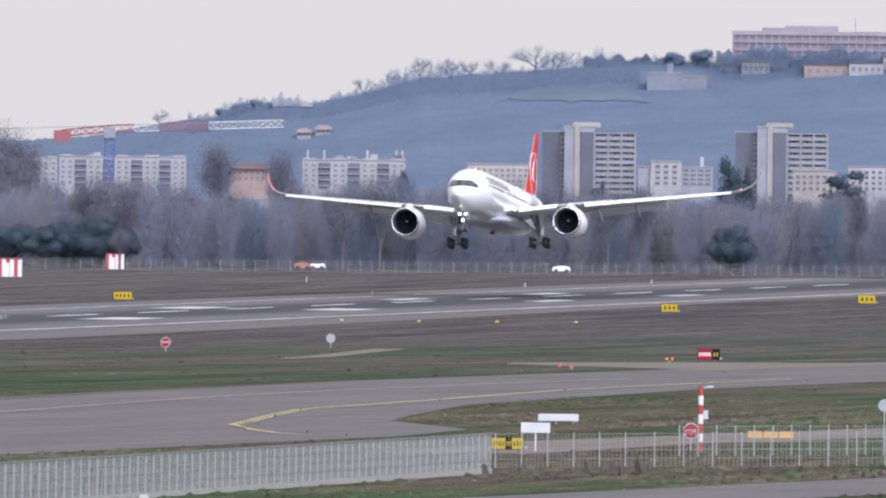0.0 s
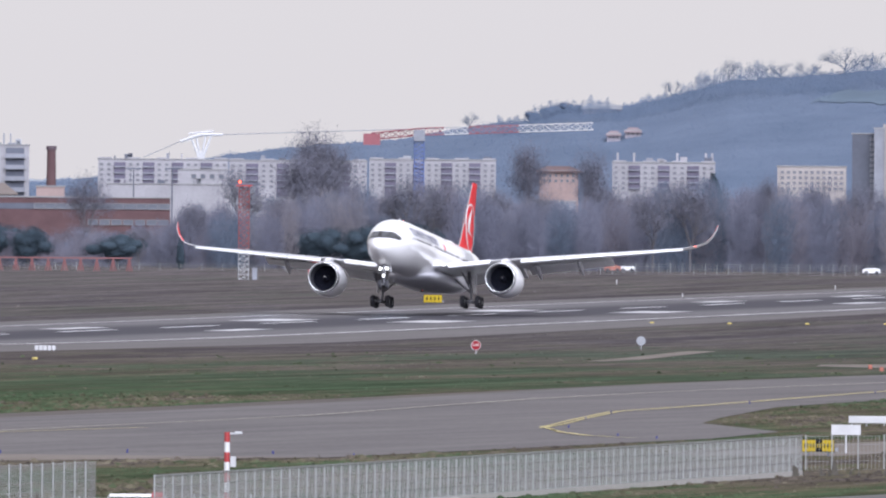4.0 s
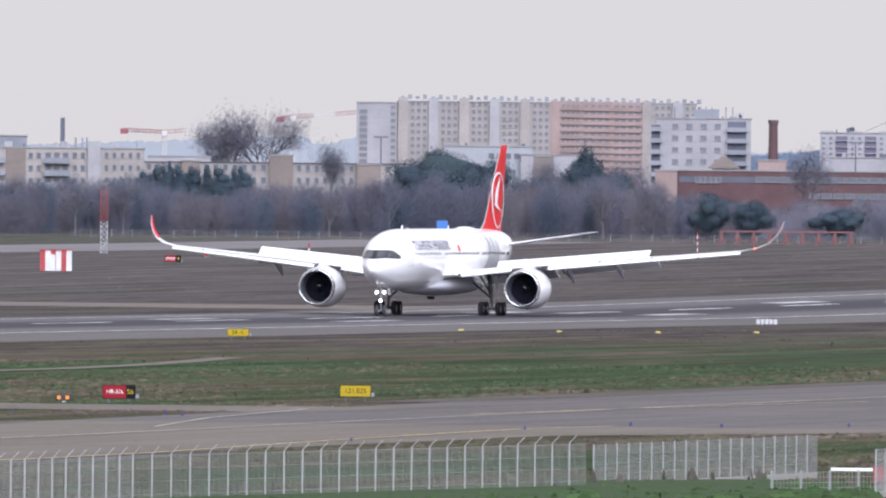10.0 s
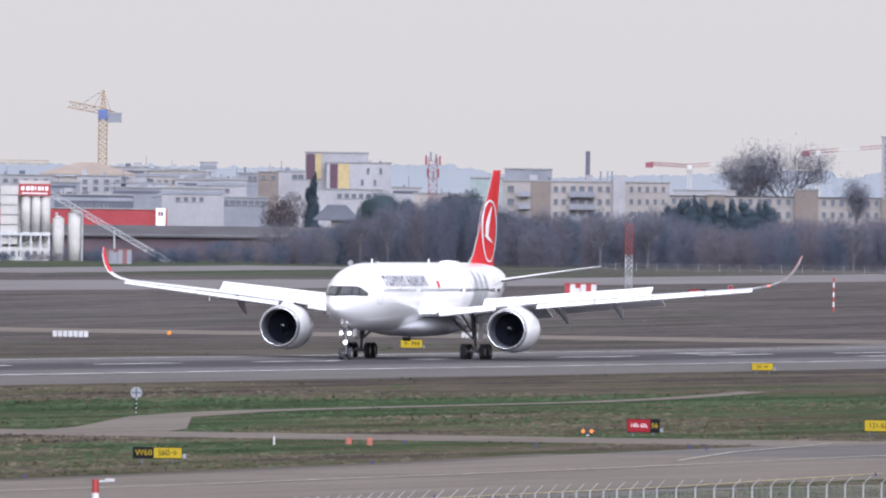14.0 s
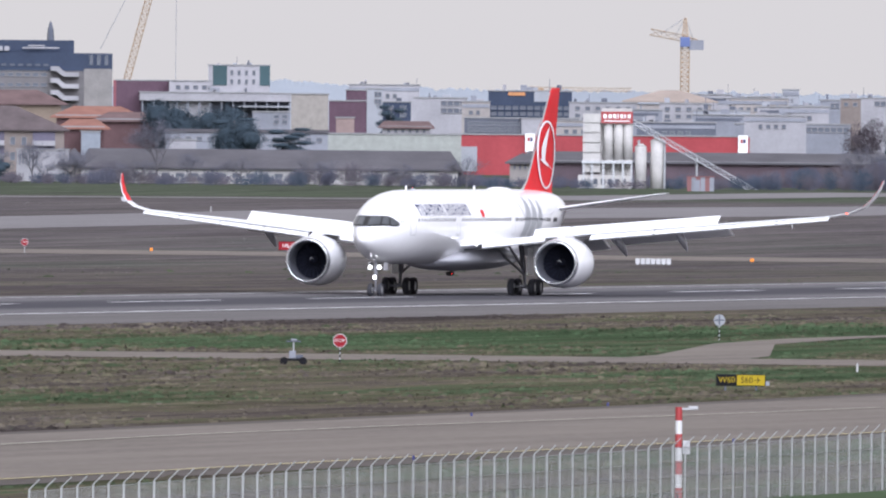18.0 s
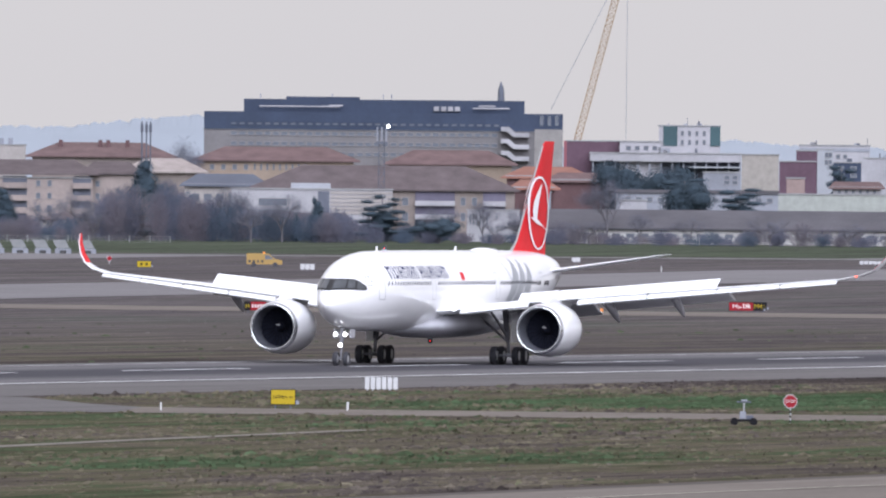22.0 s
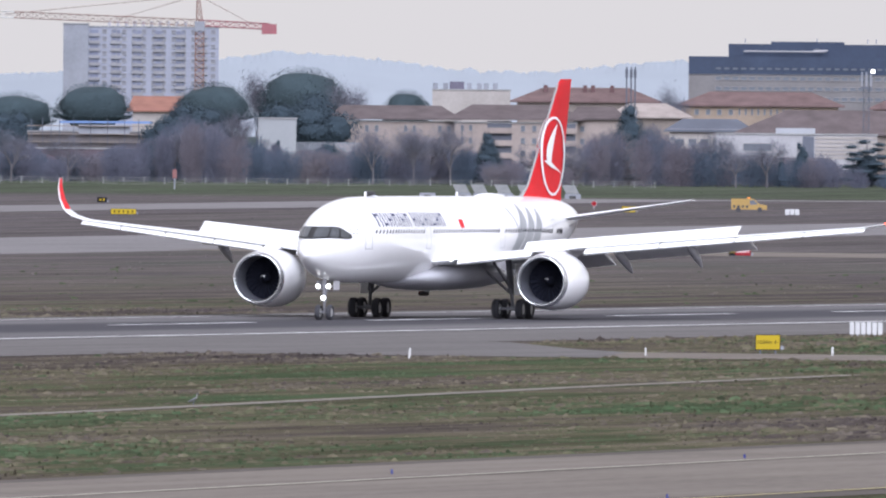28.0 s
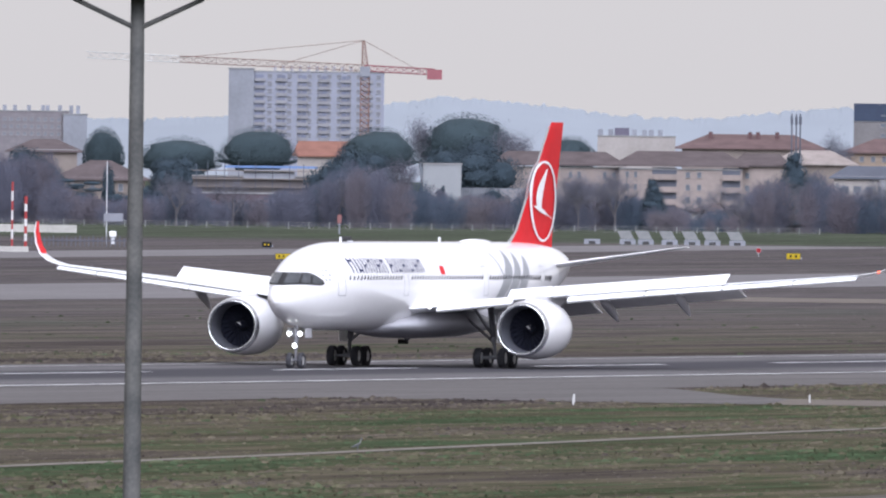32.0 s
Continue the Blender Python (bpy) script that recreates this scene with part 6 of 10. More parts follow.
for x0, x1, y0, y1, m, r in ((1048, 1200, 372, 390, ORANGETILE, 3920), (1060, 1140, 395, 410, ORANGETILE, 3850), (1120, 1230, 382, 396, REDTILE, 3900)):
    u = -1562.8
    s = Site("house", "low house with orange tiled roof", r, u + x0, u + x1, 11)
    e = 407.4
    s.flat((u + x0 + 4, e - y1), (u + x1 - 4, e - y1 - 60), BRICK)
    s.hipped((u + x0, e - y1), (u + x1, e - y1 - 1), e - y0, m, 0.25)
s = Site("shed", "small shed of blue-grey metal sheet", 3840, -467.8, -427.8, 8)
s.flat((-466.8, -10.8), (-432.9, -62.5), mat("blue_grey_sheet", (0.192, 0.213, 0.249), 0.6))
s = Site("shed", "small pale flat shed", 3700, -312.8, -260.8, 8)
s.flat((-310.8, -23.5), (-262.9, -71.1), OFFWHITE)

SLATEBLUE = plaster("slate_blue_panel", (0.180, 0.192, 0.242))
# the last quarter: grey tower, villas and works
s = Site("apartment_tower", "tall grey slab block with dense balcony grid", 4560, -2156.4, -1876.4, 14)
s.flat((-2154.6, 175.7), (-2110.2, 28.2), GREYWALL, y0=-0.8)
s.flat((-2110.6, 171.2), (-1879.2, 31.2), mat("blue_grey_render", (0.225, 0.235, 0.285), 0.85, 0, 0.1, 0.3))
for j in range(10):
    for i in range(6):
        u0, e0 = -2108.6 + i * 38, 166.2 - j * 13 - i * 0.38
        s.block("balcony", (u0, e0 - 6), (u0 + 19, e0 - 11.5), TOWERWALL, -0.4, 0)
        s.block("loggia", (u0 + 1, e0), (u0 + 16, e0 - 6), SLATEBLUE, -0.06, 0.1)
    s.windows((-2090.6, 167.7 - j * 13), (-1880.6, 159.7 - j * 13), 12, 1, 0.4, 0.8)
for i in range(10):
    s.block("roof_vent", (s.uc - 60 + i * 15, 182.4), (s.uc - 54 + i * 15, 172.4), OFFWHITE, 3, 5)
s = Site("apartment_block", "brown-grey flats with many roof chimneys", 4600, -2596.4, -2401.4, 13)
s.flat((-2596.4, 96.0), (-2436.2, 24.1), mat("brown_grey_render", (0.165, 0.152, 0.165), 0.85))
s.flat((-2446.4, 90.9), (-2404.2, 24.5), GREYWALL, y0=-1)
for x in (2, 20, 45, 70, 78, 100, 120, 132):
    s.block("chimney", (s.uc + x - 57, 107.3), (s.uc + x + 7 - 57, 89.3), GREYWALL, 4, 6)
s.windows((-2592.4, 88.1), (-2448.3, 49.9), 12, 3, 0.5, 0.5)
s = Site("apartment_block", "pale far flats with roof chimneys", 4640, -1502.7, -1357.7, 10)
s.flat((-1500.7, 64.7), (-1362.7, 19.8), CREAM)
for x in (62, 80, 122, 140, 152, 168):
    s.block("chimney", (s.uc + x - 132, 77.3), (s.uc + x + 9 - 132, 63.3), GREYWALL, 3, 5)
s.block("roof_house", (-1470.6, 80.0), (-1444.7, 64.2), MAUVE, 2, 5)
s = Site("house", "villa with broad brown tiled roof", 3700, -2464.0, -2296.0, 12)
s.flat((-2426.0, -21.8), (-2300.8, -104.2), TAN)
s.hipped((-2461.0, -22.3), (-2298.0, -22.2), 10.9, TILE, 0.4)
s.windows((-2406.0, -27.6), (-2306.0, -46.3), 4, 1, 0.3, 0.7)
s = Site("house", "house with low brown tiled roof", 4100, -2541.2, -2411.2, 12)
s.flat((-2531.2, 26.9), (-2421.0, -25.7), TAN)
s.hipped((-2541.2, 26.7), (-2416.2, 26.3), 47.5, TILE, 0.35)
s = Site("building_site", "half-built house with scaffold poles and blue sheeting", 3760, -2224.0, -1991.0, 11)
s.flat((-2216.1, -15.1), (-1995.9, -70.3), plaster("raw_block_wall", (0.175, 0.155, 0.150)))
s.block("sheeting", (-2161.1, 4.6), (-1996.1, 0.7), mat("blue_sheeting", (0.104, 0.176, 0.357), 0.6), -0.3, 8)
s.block("sheeting", (-2126.1, -2.0), (-2036.0, -18.8), GREYWALL, -0.25, 0.1)
for x in (345, 365, 380, 395, 420, 450, 480, 510, 535, 556):
    s.block("scaffold_pole", (s.uc + x - 448, 13.2 - (x * 7) % 11), (s.uc + x + 1.2 - 448, -41.8), DARKGREY, -1.0, -0.85)
for y in (302, 316, 330):
    s.block("scaffold_deck", (-2218.1, 298.2 - y), (-1994.1, 298.2 - y - 1.4), TAN, -0.9, -0.3)
s = Site("wall", "low red-brown brick wall behind bare shrubs", 3630, -2227.9, -1995.9, 4, "wall")
s.flat((-2226.0, -45.3), (-1999.8, -110.4), DARKBRICK)
s = Site("house", "house with bright orange tiled roof", 4150, -2036.2, -1931.2, 12)
s.flat((-2031.2, 24.2), (-1936.0, -19.6), CREAM)
s.hipped((-2034.2, 23.2), (-1934.2, 24.5), 49.8, ORANGETILE, 0.1)
s = Site("transformer_building", "tall windowless pale grey building", 3640, -1811.0, -1736.0, 9)
s.flat((-1808.1, 11.1), (-1740.8, -97.1), mat("pale_grey_sheet", (0.215, 0.225, 0.24), 0.6, 0, 0.06, 0.3))
s.block("door", (-1791.0, -35.7), (-1765.8, -97.4), METAL, -0.15, 0.1)
fence = Site("palisade", "tall grey slatted screen fence", 3650, -1741.0, -1624.0, 1, "fence")
for i in range(28):
    fence.block("slat", (-1740.0 + i * 4.1, -29.3), (-1740.0 + i * 4.1 + 2.6, -68.3), GREYWALL, 0, 0.15, ground=True)


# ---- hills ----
# hill and its woods: blue haze is part of the colour
HILLWOOD = mat("hazy_wooded_hill", (0.098, 0.124, 0.176), 0.95, 0, 0.12, 0.035, 0.0, 4, (0.080, 0.108, 0.160), random_tint=-0.03)
# skyline hills, paled to blue by haze put into the paint
FARBLUE = mat("hazy_far_hill", (0.262, 0.288, 0.325), 0.95, 0, 0.06, 0.01, 0.0, 8)
# twig and needle colours are lifted and blued in place of distance haze
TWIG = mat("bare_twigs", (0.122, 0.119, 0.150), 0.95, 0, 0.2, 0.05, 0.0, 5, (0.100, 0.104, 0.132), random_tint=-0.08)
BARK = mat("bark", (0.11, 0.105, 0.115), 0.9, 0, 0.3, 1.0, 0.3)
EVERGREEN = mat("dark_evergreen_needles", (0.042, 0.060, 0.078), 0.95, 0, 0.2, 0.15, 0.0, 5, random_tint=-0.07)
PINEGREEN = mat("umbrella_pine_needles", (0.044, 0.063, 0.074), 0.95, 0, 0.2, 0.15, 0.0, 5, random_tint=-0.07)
RUSSET = mat("dry_leaf_twigs", (0.075, 0.064, 0.074), 0.95, 0, 0.2, 0.2, 0.0, 8, random_tint=-0.15)


def profile(points, u):
    for (ua, ea), (ub, eb) in zip(points, points[1:]):
        if ua <= u <= ub:
            return ea + (eb - ea) * (u - ua) / (ub - ua)
    return points[0][1] if u < points[0][0] else points[-1][1]


def ridge(name, points, r0, r1, material, label, bumps, n=900, rows=30):
    """A hill that climbs from the plain at r0 to its crest at r1."""
    pts = sorted(points)
    u0, u1 = pts[0][0], pts[-1][0]
    verts, faces = [], []
    for j in range(rows):
        v = j / (rows - 1)
        r = r0 + (r1 - r0) * v
        for i in range(n + 1):
            u = u0 + (u1 - u0) * i / n
            e = profile(pts, u) + bumps * v ** 16 * (0.6 * noise.noise((u * 0.04, j * 0.35, 1)) + 0.55 * noise.noise((u * 0.14, j * 0.9, 4)) + 0.35 * abs(noise.noise((u * 0.3, j * 1.7, 9))))
            zt = H + e * r1 * STEP
            z0 = rise(r0) - 3
            p = spot(math.degrees(u * STEP), r)
            verts.append((p.x, p.y, z0 + (zt - z0) * (v ** 0.8)))
    for j in range(rows - 1):
        for i in range(n):
            a = j * (n + 1) + i
            faces.append((a, a + 1, a + n + 2, a + n + 1))
    me = bpy.data.meshes.new(name)
    me.from_pydata(verts, [], faces)
    me.materials.append(material)
    me.polygons.foreach_set("use_smooth", [True] * len(faces))
    return tagged(new(name, me), label, "hill", kind="structure")


def hill_r(u, e):
    """How far off the wooded hill's surface shows at a survey point."""
    pts = sorted(HILL)
    z0 = rise(4700) - 3
    lo, hi = 4700.0, 4930.0
    for _ in range(30):
        r = (lo + hi) / 2
        z = z0 + (H + profile(pts, u) * 4930 * STEP - z0) * ((r - 4700) / 230) ** 0.8
        if (z - H) / (r * STEP) < e:
            lo = r
        else:
            hi = r
    return r


HILL = [(2475.5, 30.0), (2755.5, 52.0), (2900.5, 74.0), (3025.5, 98.0), (3175.5, 115.6), (3325.5, 126.2), (3475.5, 154.8), (3555.5, 161.6), (3625.5, 180.3), (3735.5, 189.5), (3815.5, 208.3), (3915.4, 235.4), (4095.4, 249.3), (4215.4, 260.6), (4335.4, 267.8), (4435.4, 268.9), (4735.4, 292.0), (5575.4, 312.9)]
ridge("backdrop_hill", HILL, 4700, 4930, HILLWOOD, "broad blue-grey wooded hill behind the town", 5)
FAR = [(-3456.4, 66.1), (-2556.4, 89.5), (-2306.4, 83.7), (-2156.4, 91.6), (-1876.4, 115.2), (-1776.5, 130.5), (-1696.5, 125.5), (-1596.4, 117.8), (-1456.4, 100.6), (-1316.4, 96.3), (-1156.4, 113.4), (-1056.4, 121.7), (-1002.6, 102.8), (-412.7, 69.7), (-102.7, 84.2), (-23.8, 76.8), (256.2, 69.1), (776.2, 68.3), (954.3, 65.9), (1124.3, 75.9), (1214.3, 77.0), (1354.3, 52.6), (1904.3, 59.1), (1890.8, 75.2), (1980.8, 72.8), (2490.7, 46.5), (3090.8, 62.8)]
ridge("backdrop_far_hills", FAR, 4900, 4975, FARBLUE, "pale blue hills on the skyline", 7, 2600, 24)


def quads(name, centres, dirs, lengths, widths, material, rng, normals=None, jitter=0.45, core=()):
    """Many small flat pieces, each along its direction; normals: which way their flats look, more or less."""
    n = len(centres)
    d = dirs / np.linalg.norm(dirs, axis=1)[:, None]
    flat = rng.normal(size=(n, 3)) * (jitter if normals is not None else 1.0)
    if normals is not None:
        flat = flat + normals
    side = np.cross(d, flat)
    side /= np.linalg.norm(side, axis=1)[:, None] + 1e-9
    a, w = d * lengths[:, None] / 2, side * widths[:, None] / 2
    v = np.stack([centres - a - w * 0.6, centres - a * 0.2 + w, centres + a + w * 0.3, centres + a * 0.3 - w], 1).reshape(-1, 3)
    v, f = v.tolist(), np.arange(4 * n).reshape(n, 4).tolist()
    for x, y, z, rx, ry, rz in core:
        bm = bmesh.new()
        bmesh.ops.create_icosphere(bm, subdivisions=3, radius=1.0)
        o = len(v)
        k = [0.63 + 0.10 * noise.noise((p.co.x * 3 + x * 9, p.co.y * 3, p.co.z * 3 + z * 7)) + 0.05 * noise.noise((p.co.x * 9, p.co.y * 9 + x, p.co.z * 9)) for p in bm.verts]
        v += [(x + p.co.x * rx * s, y + p.co.y * ry * s, z + p.co.z * rz * s) for p, s in zip(bm.verts, k)]
        f += [[o + p.index for p in t.verts] for t in bm.faces]
        bm.free()
    me = bpy.data.meshes.new(name)
    me.from_pydata(v, [], f)
    me.materials.append(material)
    me.polygons.foreach_set("use_smooth", [len(q) == 3 for q in f])
    return me


def in_lobes(rng, lobes, n, inner=0.75, stray=0.12):
    """Points near the surface of a set of ellipsoids (x, y, z, rx, ry, rz)."""
    w = np.array([(l[3] * l[5]) for l in lobes])
    k = rng.choice(len(lobes), n, p=w / w.sum())
    l = np.array(lobes)[k]
    d = rng.normal(size=(n, 3))
    d /= np.linalg.norm(d, axis=1)[:, None]
    s = inner + (1 - inner) * rng.random(n) ** 0.6
    s *= 1 + stray * rng.normal(size=n)
    return l[:, :3] + d * l[:, 3:] * s[:, None], d


def limbs(bm, rng, p, d, length, r, depth, ends):
    q = p + d * length
    rod(bm, p, q, r, r * 0.62, n=5 if depth > 1 else 4)
    if depth < 2:
        ends.append(q)
    if depth == 0:
        return
    if depth == 2:
        ends.append(p + d * length * 0.6)
    for i in range(3 if depth > 1 else 2):
        v = Vector(rng.normal(size=3)) * 0.55 + d
        v.z = abs(v.z) * 0.8 + 0.18
        limbs(bm, rng, p + d * length * (0.6 + 0.4 * rng.random()), v.normalized(), length * (0.6 + 0.2 * rng.random()), r * 0.6, depth - 1, ends)


TREE_CACHE = {}


def tree_kind(kind, ratio, seed):
    """A tree one metre high, to be scaled; ratio: its width by its height."""
    key = (kind, round(ratio * 4) / 4, seed)
    if key in TREE_CACHE:
        return TREE_CACHE[key]
    ratio = max(0.25, key[1])
    rng = np.random.default_rng(seed + 17)
    bm, w = bmesh.new(), ratio / 2
    if kind in ("bare", "hillbare"):
        ends = []
        rod(bm, (0, 0, -0.05), (0, 0, 0.3), 0.022, 0.017, 6)
        for i in range(5):
            a = 2 * math.pi * i / 5 + rng.random()
            v = Vector((math.cos(a) * (0.2 + w), math.sin(a) * (0.2 + w), 0.9)).normalized()
            limbs(bm, rng, Vector((0, 0, 0.16 + 0.03 * i)), v, 0.27, 0.011, 3, ends)
        e = np.array([list(v) for v in ends])
        tall, broad = 0.95 / e[:, 2].max(), w * 0.92 / np.percentile(np.hypot(e[:, 0], e[:, 1]), 92)
        e = e * (broad, broad, tall)
        for v in bm.verts:
            v.co = (v.co.x * broad, v.co.y * broad, v.co.z * tall)
        many = 34 if kind == "bare" else 16
        c = np.repeat(e, many, 0) + rng.normal(size=(len(e) * many, 3)) * 0.056
        d = rng.normal(size=c.shape) * 0.6 + [0, 0, 0.6]
        crown = quads("twigs", c, d, 0.035 + 0.05 * rng.random(len(c)), 0.0016 + 0.002 * rng.random(len(c)), TWIG if kind == "bare" else HILLWOOD, rng, np.array([0.0, 0.0, 1.0]), 0.5)
    else:
        if kind == "umbrella":
            lobes = [(0, 0, 0.62, w * 0.96, w * 0.96, 0.37)] + [(w * 0.64 * math.cos(a), w * 0.64 * math.sin(a), 0.58 + 0.08 * rng.random(), w * 0.36, w * 0.36, 0.19) for a in (0.3, 1.4, 2.4, 3.5, 4.6, 5.6)]
            ends = []
            rod(bm, (0, 0, -0.05), (0.01, 0, 0.45), 0.03, 0.022, 7)
            for i in range(6):
                a = 2 * math.pi * i / 6
                rod(bm, (0.01, 0, 0.43), (w * 0.6 * math.cos(a), w * 0.6 * math.sin(a), 0.74), 0.014, 0.006, 5)
            m, n, size = PINEGREEN, 17000, 0.0135
        elif kind == "conifer":
            lobes = [(0.03 * rng.normal(), 0.03 * rng.normal(), 0.12 + 0.8 * i / 8, w * (1.15 - 0.115 * i), w * (1.15 - 0.115 * i), 0.115) for i in range(9)] + [(0, 0, 0.38, w * 0.75, w * 0.75, 0.36), (0, 0, 0.6, w * 0.5, w * 0.5, 0.34)]
            rod(bm, (0, 0, -0.05), (0, 0, 0.95), 0.025, 0.006, 6)
            m, n, size = EVERGREEN, 9000, 0.019
        elif kind == "cedar":
            lobes = [(w * 0.5 * math.cos(2.4 * i), w * 0.5 * math.sin(2.4 * i), 0.16 + 0.74 * i / 15, w * (0.62 - 0.032 * i), w * 0.5, 0.045 + 0.02 * rng.random()) for i in range(16)] + [(0, 0, 0.42, w * 0.55, w * 0.55, 0.34)]
            rod(bm, (0, 0, -0.05), (0, 0, 0.9), 0.03, 0.008, 6)
            m, n, size = EVERGREEN, 10000, 0.020
        elif kind == "cypress":
            lobes = [(0, 0, 0.5, w, w, 0.48), (0, 0, 0.3, w * 1.1, w * 1.1, 0.28)]
            rod(bm, (0, 0, -0.05), (0, 0, 0.4), 0.02, 0.01, 5)
            m, n, size = EVERGREEN, 2000, 0.035
        else:
            m = RUSSET if kind == "russet" else HILLWOOD if kind == "hillround" else EVERGREEN
            lobes = [(w * 0.55 * rng.normal() * 0.7, w * 0.55 * rng.normal() * 0.7, 0.45 + 0.35 * rng.random(), w * (0.38 + 0.25 * rng.random()), w * 0.5, 0.16 + 0.1 * rng.random()) for i in range(9)] + [(0, 0, 0.45, w * 0.8, w * 0.8, 0.36)]
            rod(bm, (0, 0, -0.05), (0, 0, 0.5), 0.03, 0.015, 6)
            for i in range(5):
                a = 2 * math.pi * i / 5
                rod(bm, (0, 0, 0.25), (w * 0.6 * math.cos(a), w * 0.6 * math.sin(a), 0.6), 0.012, 0.005, 4)
            n, size = (5000, 0.05) if kind == "russet" else (13000, 0.025)
        c, d = in_lobes(rng, lobes, n, 0.8 if kind == "umbrella" else 0.75, 0.028 if kind == "umbrella" else 0.08)
        if kind == "umbrella":
            c[:, 2] = np.where(c[:, 2] < 0.58, 0.58 - (0.58 - c[:, 2]) * 0.3, c[:, 2])
            lobes = [(0, 0, 0.665, w * 1.22, w * 1.22, 0.41)]
        crown = quads("crown", c, np.cross(d, rng.normal(size=d.shape)) + d * 0.25, size * (0.6 + 0.8 * rng.random(n)), size * (0.4 + 0.5 * rng.random(n)) * (0.25 if kind == "russet" else 1), m, rng, d, 0.4, lobes if kind != "russet" else ())
    TREE_CACHE[key] = (finish("trunk", bm, HILLWOOD if kind == "hillbare" else BARK), crown)
    return TREE_CACHE[key]


TREE_LABELS = {"bare": "bare leafless winter tree with fine twigs", "umbrella": "dark green umbrella pine with flat domed crown", "conifer": "dark pointed conifer tree by the airfield", "cedar": "dark cedar with level branch tiers",
               "cypress": "slim dark upright cypress tree", "round": "dark round-crowned evergreen tree", "hillbare": "leafless tree on the hill crest", "hillround": "thick clump of trees on the hill crest", "russet": "leafless tree with russet dry leaves"}


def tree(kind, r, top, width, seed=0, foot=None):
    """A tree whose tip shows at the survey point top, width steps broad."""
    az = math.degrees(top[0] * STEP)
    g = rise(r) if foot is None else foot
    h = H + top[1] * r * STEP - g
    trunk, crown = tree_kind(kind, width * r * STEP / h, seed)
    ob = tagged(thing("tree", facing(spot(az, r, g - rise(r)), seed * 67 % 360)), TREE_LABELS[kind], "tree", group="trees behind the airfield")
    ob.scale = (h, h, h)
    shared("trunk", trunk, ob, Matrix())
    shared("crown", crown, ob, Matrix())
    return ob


# a continuous thicket of leafless trees along the airfield's edge
rng = np.random.default_rng(5)
THICKET = [(5275.6, 37.7), (4743.6, 32.1), (4505.6, 21.6), (4355.6, 28.0), (4175.6, 28.1), (4035.6, 41.7), (3915.6, 50.4), (3775.6, 43.9), (3655.6, 20.7), (3555.6, 21.6), (3475.6, 35.8), (3325.6, 39.2), (3115.6, 29.0), (3090.6, -12.2), (2970.6, 1.9), (2890.5, -40.7), (2740.5, -47.7), (2590.5, -40.8), (2490.6, -6.5), (2370.6, -10.4), (2240.6, -13.3), (2110.6, -4.2), (2010.6, -19.9), (1790.6, -24.5), (1650.6, -27.5), (1614.5, -16.3), (1474.5, -15.9), (1354.5, -25.4), (1294.4, 6.9), (1214.4, 19.0), (1124.4, 4.9), (1074.5, -30.7), (984.5, -49.7)]
LOW = [(964.5, -57.0), (804.6, -65.8), (596.0, -92.2), (416.0, -96.6), (266.0, -82.9), (116.0, -80.1), (-84.0, -77.7), (-284.0, -83.3), (-424.0, -80.6), (-472.9, -94.6), (-592.9, -94.0), (-652.9, -76.0), (-762.9, -62.2), (-962.8, -48.9), (-1082.8, -19.9), (-1041.0, -52.7), (-1091.0, -10.1), (-1161.0, -4.8), (-1216.0, -31.4), (-1251.0, -81.7), (-1351.0, -78.7), (-1451.0, -61.6), (-1571.0, -52.8), (-1667.0, -58.7), (-1751.0, -52.6), (-1866.0, -33.7), (-1936.1, 0.4), (-1986.0, -32.2), (-2075.9, -63.3), (-2255.9, -53.6), (-2305.9, -70.3), (-2405.9, -71.6), (-2454.0, -51.2), (-2474.1, 8.6), (-2556.2, 12.5), (-2956.0, -52.6)]
edge = sorted(THICKET + LOW)
EDGEU, EDGEE = [p[0] for p in edge], [p[1] for p in edge]
# distance haze is mixed into these twig colours; the last four are darker copies
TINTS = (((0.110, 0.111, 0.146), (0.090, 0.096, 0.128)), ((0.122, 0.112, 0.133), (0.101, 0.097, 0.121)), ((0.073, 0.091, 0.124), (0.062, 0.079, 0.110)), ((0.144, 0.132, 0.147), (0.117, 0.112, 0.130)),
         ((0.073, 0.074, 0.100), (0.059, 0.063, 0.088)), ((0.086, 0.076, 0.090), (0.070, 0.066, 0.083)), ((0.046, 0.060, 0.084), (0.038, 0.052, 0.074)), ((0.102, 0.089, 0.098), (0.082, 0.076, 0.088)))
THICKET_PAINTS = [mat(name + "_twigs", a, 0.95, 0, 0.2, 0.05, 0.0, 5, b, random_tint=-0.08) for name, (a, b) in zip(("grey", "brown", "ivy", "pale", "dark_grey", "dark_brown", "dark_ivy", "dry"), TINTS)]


def thicket_top(u):
    """How high the thicket reaches at u, in survey steps."""
    e = np.interp(u, EDGEU, EDGEE) + 10 * np.clip((-900 - u) / 100, 0, 1) + sum(a * np.sin(u * f + p) for a, f, p in ((5, 0.013, 1), (5, 0.031, 2), (3, 0.073, 0.5)))
    return e


